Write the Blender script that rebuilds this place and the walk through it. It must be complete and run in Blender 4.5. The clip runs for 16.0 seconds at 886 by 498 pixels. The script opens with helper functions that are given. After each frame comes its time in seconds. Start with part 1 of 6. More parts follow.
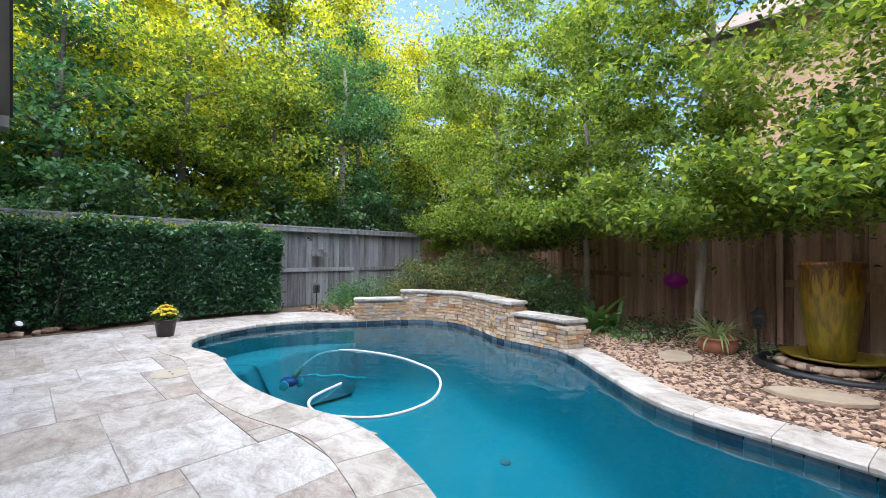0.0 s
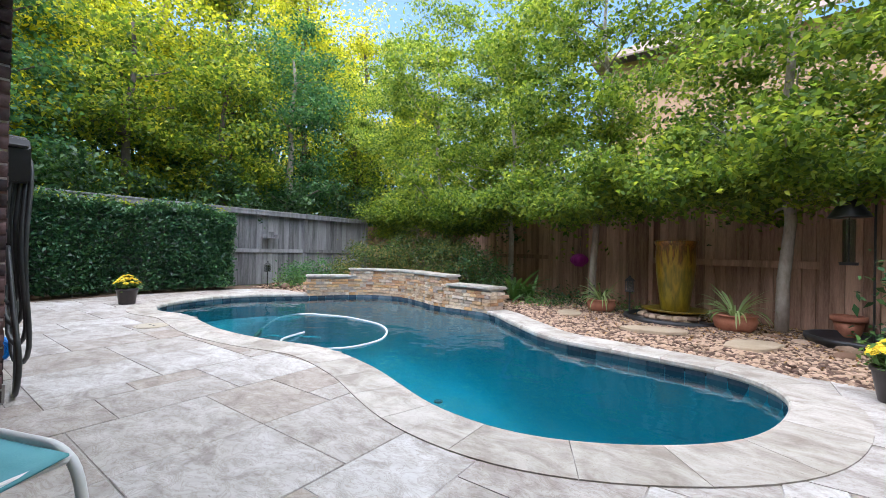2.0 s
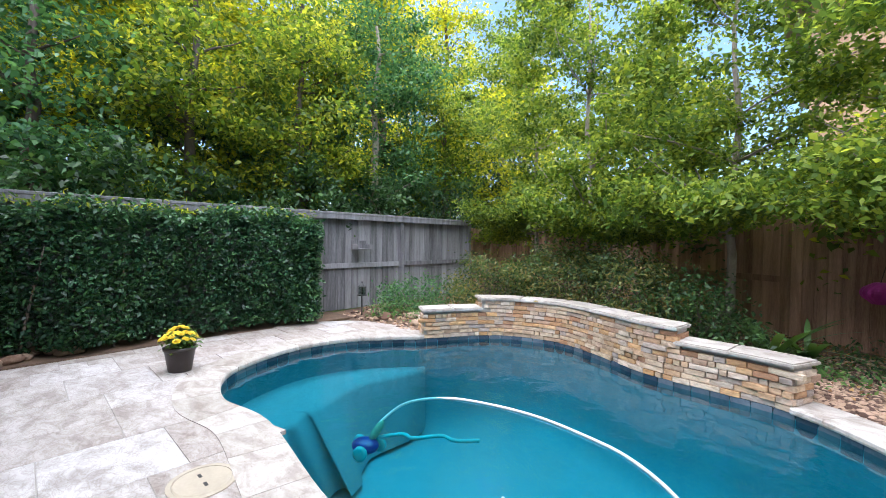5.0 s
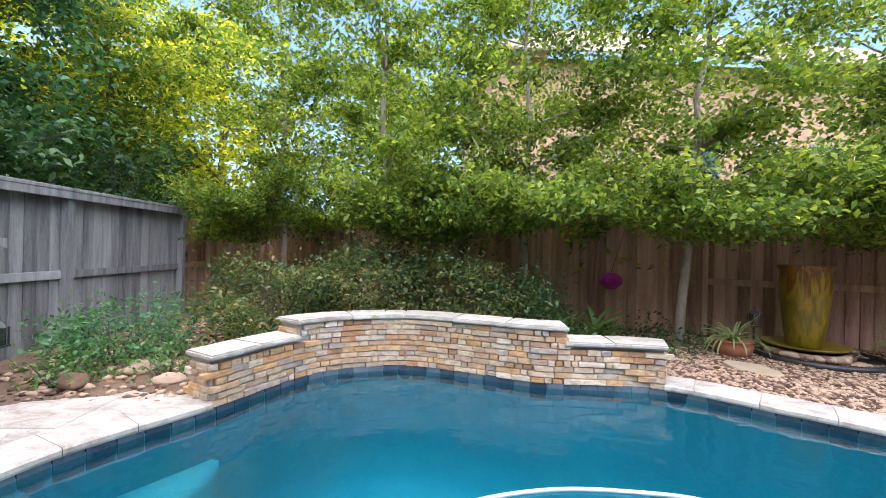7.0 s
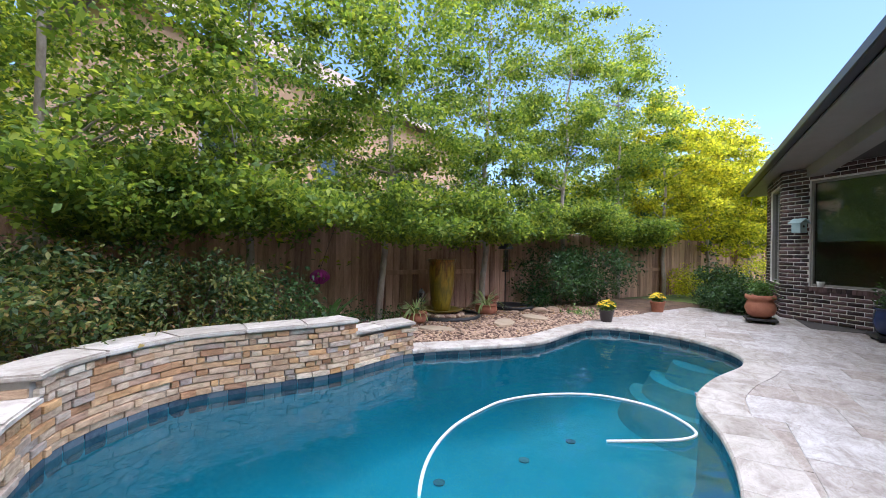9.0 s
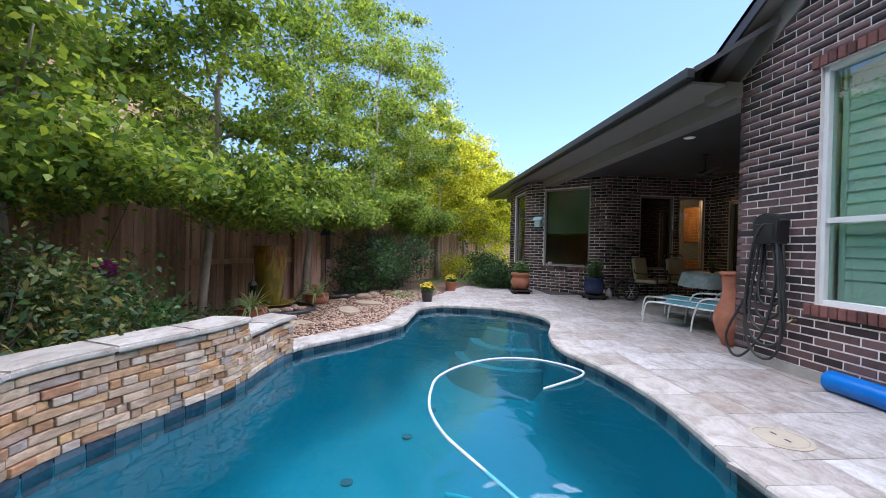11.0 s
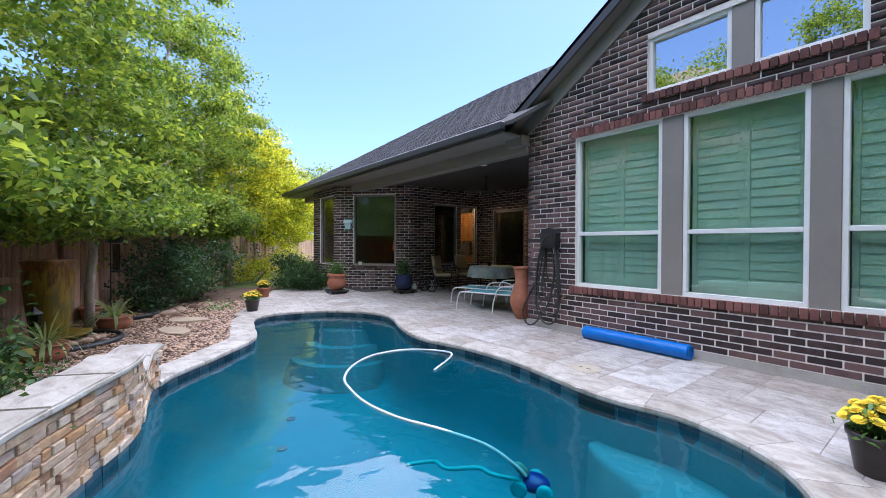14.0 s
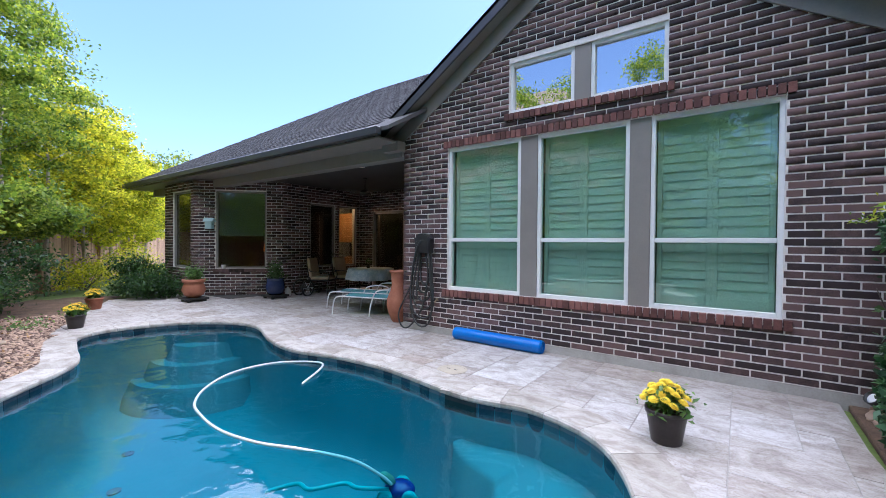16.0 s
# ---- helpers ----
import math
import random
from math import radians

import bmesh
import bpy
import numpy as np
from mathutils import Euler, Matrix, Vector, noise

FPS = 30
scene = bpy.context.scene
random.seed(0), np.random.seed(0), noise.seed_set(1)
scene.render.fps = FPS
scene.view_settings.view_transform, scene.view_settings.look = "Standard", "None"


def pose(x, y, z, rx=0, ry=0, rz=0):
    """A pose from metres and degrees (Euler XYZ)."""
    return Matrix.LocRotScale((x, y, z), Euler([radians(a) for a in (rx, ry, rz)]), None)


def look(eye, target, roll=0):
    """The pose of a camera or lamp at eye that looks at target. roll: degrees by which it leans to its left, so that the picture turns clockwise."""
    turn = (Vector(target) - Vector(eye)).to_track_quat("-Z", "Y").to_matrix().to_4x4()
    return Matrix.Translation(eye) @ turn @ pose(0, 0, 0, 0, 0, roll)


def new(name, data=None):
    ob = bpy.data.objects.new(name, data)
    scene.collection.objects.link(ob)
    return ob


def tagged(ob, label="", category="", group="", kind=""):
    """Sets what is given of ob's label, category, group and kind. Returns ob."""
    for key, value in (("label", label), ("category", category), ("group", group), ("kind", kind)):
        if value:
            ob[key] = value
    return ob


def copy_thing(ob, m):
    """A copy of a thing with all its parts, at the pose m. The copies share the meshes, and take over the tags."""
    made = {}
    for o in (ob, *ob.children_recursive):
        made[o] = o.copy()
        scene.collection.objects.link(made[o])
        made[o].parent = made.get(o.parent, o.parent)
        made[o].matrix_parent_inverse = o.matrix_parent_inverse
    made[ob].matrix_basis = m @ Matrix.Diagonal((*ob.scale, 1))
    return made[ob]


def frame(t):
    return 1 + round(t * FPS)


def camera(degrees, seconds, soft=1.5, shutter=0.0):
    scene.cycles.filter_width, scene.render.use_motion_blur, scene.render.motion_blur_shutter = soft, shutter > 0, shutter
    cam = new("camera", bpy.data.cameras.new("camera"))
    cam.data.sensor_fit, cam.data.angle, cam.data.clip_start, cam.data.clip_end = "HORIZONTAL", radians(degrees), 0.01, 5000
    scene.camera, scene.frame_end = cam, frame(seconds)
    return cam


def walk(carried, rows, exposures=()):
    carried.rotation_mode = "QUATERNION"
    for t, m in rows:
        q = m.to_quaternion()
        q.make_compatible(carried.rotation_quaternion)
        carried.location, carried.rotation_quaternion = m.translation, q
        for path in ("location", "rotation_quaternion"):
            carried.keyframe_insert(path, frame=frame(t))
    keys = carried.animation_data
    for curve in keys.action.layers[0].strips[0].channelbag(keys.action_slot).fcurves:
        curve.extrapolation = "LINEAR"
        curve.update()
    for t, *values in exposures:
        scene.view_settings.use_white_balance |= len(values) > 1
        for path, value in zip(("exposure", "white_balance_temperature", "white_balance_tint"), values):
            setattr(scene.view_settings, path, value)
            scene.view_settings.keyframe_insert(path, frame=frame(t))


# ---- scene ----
cam = camera(95.2, 16.0, 0.9)
PATH = [
    (0, (1.563, 1.466, 1.117), (0.179, 2.909, 1.153), 0.3),
    (0.5, (1.813, 1.266, 1.071), (0.463, 2.742, 1.103), 0.7),
    (1, (1.995, 1.034, 1.013), (0.728, 2.581, 1.039), 1.0),
    (1.5, (2.141, 0.822, 0.947), (0.938, 2.42, 0.967), 1.2),
    (2, (2.206, 0.728, 0.876), (1.037, 2.35, 0.887), 1.2),
    (2.5, (2.206, 0.794, 0.957), (1.01, 2.397, 0.952), 1.2),
    (3, (1.867, 1.138, 1.063), (0.589, 2.675, 1.036), 1.1),
    (3.5, (1.36, 1.398, 1.111), (-0.046, 2.821, 1.075), 1.2),
    (3.7, (1.155, 1.499, 1.144), (-0.286, 2.886, 1.106), 1.1),
    (5.8, (-1.599, 2.1, 1.309), (-2.786, 3.709, 1.265), -0.0),
    (6, (-1.823, 2.227, 1.279), (-2.863, 3.934, 1.242), 0.8),
    (6.5, (-2.445, 2.4, 1.203), (-2.946, 4.336, 1.185), 1.1),
    (7, (-2.953, 2.481, 1.177), (-2.853, 4.479, 1.178), 1.3),
    (7.5, (-3.563, 2.523, 1.235), (-2.874, 4.401, 1.226), 1.4),
    (8, (-4.067, 2.588, 1.225), (-2.913, 4.221, 1.24), 0.9),
    (8.5, (-4.508, 2.805, 1.245), (-3.029, 4.151, 1.252), 1.1),
    (9, (-4.854, 3.097, 1.239), (-3.147, 4.139, 1.247), 1.1),
    (9.5, (-5.1, 3.463, 1.21), (-3.238, 4.193, 1.207), 1.4),
    (10, (-5.191, 3.951, 1.189), (-3.233, 4.362, 1.177), 1.8),
    (10.2, (-5.203, 4.16, 1.181), (-3.223, 4.444, 1.167), 1.8),
    (12.3, (-5.253, 5.443, 1.098), (-3.394, 4.705, 1.086), 1.0),
    (12.5, (-5.238, 5.552, 1.096), (-3.409, 4.742, 1.085), 1.1),
    (13, (-5.288, 5.889, 1.165), (-3.528, 4.939, 1.153), 0.6),
    (13.5, (-5.34, 6.176, 1.281), (-3.661, 5.09, 1.267), 0.4),
    (14, (-5.363, 6.206, 1.291), (-3.776, 4.989, 1.269), 0.2),
    (14.5, (-5.379, 6.166, 1.266), (-3.898, 4.823, 1.243), 0.2),
    (15, (-5.397, 6.151, 1.229), (-4.023, 4.698, 1.203), 0.3),
    (15.5, (-5.442, 6.131, 1.28), (-4.189, 4.572, 1.255), 0.5),
    (16, (-5.46, 6.12, 1.393), (-4.279, 4.507, 1.366), 0.5),
]
walk(cam, [(t, look(eye, target, roll)) for t, eye, target, roll in PATH], [(0, 1.65, 5600, 12), (3.5, 1.65, 5600, 13), (6.5, 1.95, 5700, 15), (8, 1.7, 5650, 16), (9.5, 1.55, 5500, 18), (12.5, 1.42, 5350, 19), (16, 1.46, 5300, 18)])

# ---- world, sun, exposure ----
SUN_AZ, SUN_EL = 245.0, 74.0          # degrees, counter-clockwise from +x; elevation
world = bpy.data.worlds.new("sky")
scene.world = world
world.use_nodes = True
wn = world.node_tree
wn.nodes.clear()
w_out = wn.nodes.new("ShaderNodeOutputWorld")
w_bg = wn.nodes.new("ShaderNodeBackground")
w_sky = wn.nodes.new("ShaderNodeTexSky")
w_sky.sky_type = "NISHITA"
w_sky.sun_disc = False
w_sky.sun_elevation = radians(SUN_EL)
w_sky.sun_rotation = radians(90 - SUN_AZ)
w_sky.air_density, w_sky.dust_density, w_sky.ozone_density = 1.0, 1.8, 3.2
w_bg.inputs["Strength"].default_value = 0.12
wn.links.new(w_sky.outputs[0], w_bg.inputs["Color"])
wn.links.new(w_bg.outputs[0], w_out.inputs["Surface"])
sun_data = bpy.data.lights.new("sun", "SUN")
sun_data.energy, sun_data.angle, sun_data.color = 3.7, radians(125), (1.0, 0.93, 0.82)
sun_dir = Vector((math.cos(radians(SUN_AZ)) * math.cos(radians(SUN_EL)), math.sin(radians(SUN_AZ)) * math.cos(radians(SUN_EL)), math.sin(radians(SUN_EL))))
sun = new("sun", sun_data)
sun.matrix_world = look(sun_dir * 60, (0, 0, 0))

# ---- helpers of this scene ----
rng = np.random.default_rng(7)
rnd = random.Random(11)


def part(name, bm, material, parent=None, label="", smooth=False):
    me = bpy.data.meshes.new(name)
    bm.normal_update()
    bm.to_mesh(me)
    bm.free()
    me.materials.append(material)
    if smooth:
        for p in me.polygons:
            p.use_smooth = True
    ob = new(name, me)
    if parent:
        ob.parent = parent
    if label:
        ob["label"] = label
    return ob


def empty(name, m, label, category, group="", kind=""):
    ob = new(name)
    ob.matrix_world = m
    ob.empty_display_size = 0.1
    return tagged(ob, label, category, group, kind)


def box(bm, x0, x1, y0, y1, z0, z1, bevel=0.0):
    r = bmesh.ops.create_cube(bm, size=1.0, matrix=Matrix.Translation(((x0 + x1) / 2, (y0 + y1) / 2, (z0 + z1) / 2)) @ Matrix.Diagonal((abs(x1 - x0), abs(y1 - y0), abs(z1 - z0), 1)))
    if bevel:
        es = {e for v in r["verts"] for e in v.link_edges}
        bmesh.ops.bevel(bm, geom=list(es), offset=bevel, segments=1, affect="EDGES")
    return bm


def boxes(*args, bevel=0.0):
    bm = bmesh.new()
    for a in args:
        box(bm, *a, bevel=bevel)
    return bm


def lathe(bm, profile, seg=24, m=Matrix()):
    """profile: (radius, z) from the bottom up."""
    rings = []
    for r, z in profile:
        rings.append([bm.verts.new(m @ Vector((r * math.cos(2 * math.pi * i / seg), r * math.sin(2 * math.pi * i / seg), z))) for i in range(seg)])
    for a, b in zip(rings, rings[1:]):
        for i in range(seg):
            bm.faces.new((a[i], a[(i + 1) % seg], b[(i + 1) % seg], b[i]))
    bm.faces.new(rings[0][::-1])
    bm.faces.new(rings[-1])
    return bm


def tube(bm, pts, radius, seg=8, taper=1.0, closed=False):
    pts = [Vector(p) for p in pts]
    n = len(pts)
    rings = []
    for i, p in enumerate(pts):
        if closed:
            d = pts[(i + 1) % n] - pts[i - 1]
        else:
            d = pts[min(i + 1, n - 1)] - pts[max(i - 1, 0)]
        d = d.normalized()
        a = d.orthogonal() if not rings else (old - d * old.dot(d))
        a.normalize()
        old = a
        b = d.cross(a)
        r = radius * (1 + (taper - 1) * i / max(1, n - 1))
        rings.append([bm.verts.new(p + a * r * math.cos(2 * math.pi * k / seg) + b * r * math.sin(2 * math.pi * k / seg)) for k in range(seg)])
    for i in range(n if closed else n - 1):
        q, w = rings[i], rings[(i + 1) % n]
        for k in range(seg):
            bm.faces.new((q[k], q[(k + 1) % seg], w[(k + 1) % seg], w[k]))
    if not closed:
        bm.faces.new(rings[0][::-1])
        bm.faces.new(rings[-1])
    return bm


def spline(ctrl, steps, closed=True):
    """Catmull-Rom curve through the control points."""
    n = len(ctrl)
    out = []
    for i in range(n if closed else n - 1):
        if closed:
            p = [Vector(ctrl[(i + k) % n]) for k in (-1, 0, 1, 2)]
        else:
            p = [Vector(ctrl[min(max(i + k, 0), n - 1)]) for k in (-1, 0, 1, 2)]
        for s in range(steps):
            t = s / steps
            out.append(0.5 * (2 * p[1] + (p[2] - p[0]) * t + (2 * p[0] - 5 * p[1] + 4 * p[2] - p[3]) * t * t + (3 * p[1] - p[0] - 3 * p[2] + p[3]) * t ** 3))
    if not closed:
        out.append(Vector(ctrl[-1]))
    return out


def clip(poly, p, n):
    """The part of a flat polygon where (q - p) . n <= 0."""
    out = []
    for i, a in enumerate(poly):
        b = poly[(i + 1) % len(poly)]
        da, db = (a[0] - p[0]) * n[0] + (a[1] - p[1]) * n[1], (b[0] - p[0]) * n[0] + (b[1] - p[1]) * n[1]
        if da <= 0:
            out.append(a)
        if (da < 0 < db) or (db < 0 < da):
            t = da / (da - db)
            out.append((a[0] + (b[0] - a[0]) * t, a[1] + (b[1] - a[1]) * t))
    return out


def slab(bm, poly, z0, z1):
    """A prism over a flat polygon given counter-clockwise."""
    lo = [bm.verts.new((p[0], p[1], z0)) for p in poly]
    hi = [bm.verts.new((p[0], p[1], z1)) for p in poly]
    bm.faces.new(hi)
    bm.faces.new(lo[::-1])
    for i in range(len(poly)):
        j = (i + 1) % len(poly)
        bm.faces.new((lo[i], lo[j], hi[j], hi[i]))
    return bm


def raw_mesh(name, verts, faces, material, parent=None, smooth=False):
    me = bpy.data.meshes.new(name)
    k = faces.shape[1]
    me.vertices.add(len(verts))
    me.vertices.foreach_set("co", verts.astype(np.float32).ravel())
    me.loops.add(faces.size)
    me.loops.foreach_set("vertex_index", faces.astype(np.int32).ravel())
    me.polygons.add(len(faces))
    me.polygons.foreach_set("loop_start", np.arange(0, faces.size, k, dtype=np.int32))
    me.update(calc_edges=True)
    me.validate()
    me.materials.append(material)
    ob = new(name, me)
    if parent:
        ob.parent = parent
    return ob


def leaves(name, centres, size, material, parent=None, up=0.6, slim=0.5, r=None):
    """Small folded leaves round the centres."""
    r = r or rng
    n = len(centres)
    d = r.normal(size=(n, 3))
    d[:, 2] *= 0.6
    d /= np.linalg.norm(d, axis=1, keepdims=True)
    nrm = r.normal(size=(n, 3)) * (1 - up) + np.array([0, 0, up])
    s = np.cross(d, nrm)
    s /= np.linalg.norm(s, axis=1, keepdims=True) + 1e-9
    length = size * r.uniform(0.6, 1.25, (n, 1))
    w = length * slim
    droop = np.zeros((n, 3))
    droop[:, 2] = -0.25 * length[:, 0]
    v = np.stack([centres - d * length * 0.5, centres + s * w * 0.5, centres + d * length * 0.5 + droop, centres - s * w * 0.5], axis=1)
    return raw_mesh(name, v.reshape(-1, 3), np.arange(4 * n).reshape(n, 4), material, parent)


# ---- materials ----
def nodes_of(name):
    m = bpy.data.materials.new(name)
    m.use_nodes = True
    t = m.node_tree
    b = t.nodes["Principled BSDF"]
    return m, t, b


def link(t, a, b):
    t.links.new(a, b)


def ramp(t, src, stops):
    r = t.nodes.new("ShaderNodeValToRGB")
    e = r.color_ramp.elements
    while len(e) < len(stops):
        e.new(0.5)
    for el, (pos, col) in zip(e, stops):
        el.position, el.color = pos, (*col, 1)
    link(t, src, r.inputs[0])
    return r.outputs[0]


def noise_node(t, scale, detail=4.0, rough=0.55, coords=None, distort=0.0):
    n = t.nodes.new("ShaderNodeTexNoise")
    n.inputs["Scale"].default_value, n.inputs["Detail"].default_value = scale, detail
    n.inputs["Roughness"].default_value, n.inputs["Distortion"].default_value = rough, distort
    link(t, coords, n.inputs["Vector"])
    return n


def place_coords(t, scale=(1, 1, 1), world_space=True):
    g = t.nodes.new("ShaderNodeNewGeometry") if world_space else t.nodes.new("ShaderNodeTexCoord")
    mp = t.nodes.new("ShaderNodeMapping")
    mp.inputs["Scale"].default_value = scale
    link(t, g.outputs["Position" if world_space else "Object"], mp.inputs["Vector"])
    return mp.outputs[0]


def mix_col(t, a, b, fac, mode="MIX"):
    m = t.nodes.new("ShaderNodeMix")
    m.data_type, m.blend_type = "RGBA", mode
    for s, v in ((m.inputs[6], a), (m.inputs[7], b), (m.inputs[0], fac)):
        if hasattr(v, "is_output"):
            link(t, v, s)
        elif isinstance(v, tuple):
            s.default_value = (*v, 1)
        else:
            s.default_value = v
    return m.outputs[2]


def bumped(t, b, height, strength=0.3, dist=0.01):
    bp = t.nodes.new("ShaderNodeBump")
    bp.inputs["Strength"].default_value, bp.inputs["Distance"].default_value = strength, dist
    link(t, height, bp.inputs["Height"])
    link(t, bp.outputs[0], b.inputs["Normal"])


def surface(name, dark, light, rough=0.7, scale=6.0, fine=60.0, stretch=(1, 1, 1), metal=0.0, bump=0.25, piece=0.0, island=0.0, world_space=True, spec=0.5):
    """Colour between dark and light by coarse and fine noise, with relief; piece, island: spread from piece to piece."""
    m, t, b = nodes_of(name)
    c = place_coords(t, stretch, world_space)
    n1, n2 = noise_node(t, scale, 5, 0.6, c, 0.4), noise_node(t, fine, 4, 0.6, c)
    add = t.nodes.new("ShaderNodeMath")
    add.operation = "MULTIPLY_ADD"
    add.inputs[1].default_value = 0.35
    link(t, n2.outputs[0], add.inputs[0])
    sc = t.nodes.new("ShaderNodeMath")
    sc.operation = "MULTIPLY"
    sc.inputs[1].default_value = 0.65
    link(t, n1.outputs[0], sc.inputs[0])
    link(t, sc.outputs[0], add.inputs[2])
    fac = add.outputs[0]
    if piece or island:
        src = t.nodes.new("ShaderNodeObjectInfo").outputs["Random"] if piece else t.nodes.new("ShaderNodeNewGeometry").outputs["Random Per Island"]
        ma = t.nodes.new("ShaderNodeMath")
        ma.operation = "MULTIPLY_ADD"
        ma.inputs[1].default_value = piece or island
        link(t, src, ma.inputs[0])
        sub = t.nodes.new("ShaderNodeMath")
        sub.operation = "SUBTRACT"
        sub.inputs[1].default_value = (piece or island) / 2
        link(t, fac, sub.inputs[0])
        link(t, sub.outputs[0], ma.inputs[2])
        fac = ma.outputs[0]
    link(t, ramp(t, fac, [(0.3, dark), (0.7, light)]), b.inputs["Base Color"])
    b.inputs["Roughness"].default_value, b.inputs["Metallic"].default_value = rough, metal
    b.inputs["Specular IOR Level"].default_value = spec
    if bump:
        bumped(t, b, fac, bump)
    return m


def leaf_material(name, stops, translucent=0.35, gloss=0.5):
    m, t, b = nodes_of(name)
    g = t.nodes.new("ShaderNodeNewGeometry")
    c = place_coords(t)
    n = noise_node(t, 0.9, 3, 0.6, c)
    mixer = t.nodes.new("ShaderNodeMath")
    mixer.operation = "MULTIPLY_ADD"
    mixer.inputs[1].default_value = 0.55
    link(t, g.outputs["Random Per Island"], mixer.inputs[0])
    half = t.nodes.new("ShaderNodeMath")
    half.operation = "MULTIPLY"
    half.inputs[1].default_value = 0.5
    link(t, n.outputs[0], half.inputs[0])
    link(t, half.outputs[0], mixer.inputs[2])
    col = ramp(t, mixer.outputs[0], stops)
    link(t, col, b.inputs["Base Color"])
    b.inputs["Roughness"].default_value = gloss
    b.inputs["Specular IOR Level"].default_value = 0.35
    tr = t.nodes.new("ShaderNodeBsdfTranslucent")
    bright = mix_col(t, col, (1.0, 0.95, 0.3), 0.35, "MULTIPLY")
    gain = t.nodes.new("ShaderNodeMix")
    gain.data_type, gain.blend_type = "RGBA", "MULTIPLY"
    gain.inputs[0].default_value = 1.0
    gain.inputs[7].default_value = (2.2, 2.0, 1.4, 1)
    link(t, bright, gain.inputs[6])
    link(t, gain.outputs[2], tr.inputs["Color"])
    mx = t.nodes.new("ShaderNodeMixShader")
    mx.inputs[0].default_value = translucent
    link(t, b.outputs[0], mx.inputs[1])
    link(t, tr.outputs[0], mx.inputs[2])
    link(t, mx.outputs[0], t.nodes["Material Output"].inputs["Surface"])
    return m


def glass_material(name, tint, rough=0.0, boost=1.0, wave=None):
    """A pane: clear and tinted straight on, mirror-like at a slant."""
    m, t, b = nodes_of(name)
    t.nodes.remove(b)
    tp, gl, mx, fr = (t.nodes.new(k) for k in ("ShaderNodeBsdfTransparent", "ShaderNodeBsdfGlossy", "ShaderNodeMixShader", "ShaderNodeFresnel"))
    tp.inputs[0].default_value = (*tint, 1)
    gl.inputs["Roughness"].default_value = rough
    fr.inputs[0].default_value = boost
    link(t, fr.outputs[0], mx.inputs[0])
    link(t, tp.outputs[0], mx.inputs[1])
    link(t, gl.outputs[0], mx.inputs[2])
    link(t, mx.outputs[0], t.nodes["Material Output"].inputs["Surface"])
    if wave:
        c = place_coords(t, (1, 1, 1))
        n1, n2 = noise_node(t, wave[0], 2, 0.5, c, 0.6), noise_node(t, wave[0] * 5, 2, 0.5, c)
        mm = t.nodes.new("ShaderNodeMath")
        mm.operation = "MULTIPLY_ADD"
        mm.inputs[1].default_value = 0.12
        link(t, n2.outputs[0], mm.inputs[0])
        link(t, n1.outputs[0], mm.inputs[2])
        bp = t.nodes.new("ShaderNodeBump")
        bp.inputs["Strength"].default_value, bp.inputs["Distance"].default_value = wave[1], wave[2]
        link(t, mm.outputs[0], bp.inputs["Height"])
        link(t, bp.outputs[0], gl.inputs["Normal"])
        link(t, bp.outputs[0], fr.inputs["Normal"])
    return m


def stone_material():
    m, t, b = nodes_of("ledger stone")
    c = place_coords(t, (1, 1, 2.5))
    n1, n2 = noise_node(t, 11, 5, 0.65, c, 0.6), noise_node(t, 70, 4, 0.6, c)
    r = t.nodes.new("ShaderNodeObjectInfo").outputs["Random"]
    base = ramp(t, r, [(0.0, (0.40, 0.30, 0.21)), (0.18, (0.62, 0.52, 0.40)), (0.34, (0.52, 0.32, 0.14)), (0.48, (0.70, 0.62, 0.50)), (0.62, (0.40, 0.36, 0.34)), (0.75, (0.66, 0.44, 0.22)), (0.88, (0.38, 0.22, 0.13)), (1.0, (0.80, 0.74, 0.65))])
    shade = ramp(t, n1.outputs[0], [(0.3, (0.52, 0.43, 0.36)), (0.65, (1.08, 1.0, 0.92))])
    link(t, mix_col(t, base, shade, 1.0, "MULTIPLY"), b.inputs["Base Color"])
    b.inputs["Roughness"].default_value = 0.85
    add = t.nodes.new("ShaderNodeMath")
    add.operation = "ADD"
    link(t, n1.outputs[0], add.inputs[0])
    link(t, n2.outputs[0], add.inputs[1])
    bumped(t, b, add.outputs[0], 0.5, 0.015)
    return m


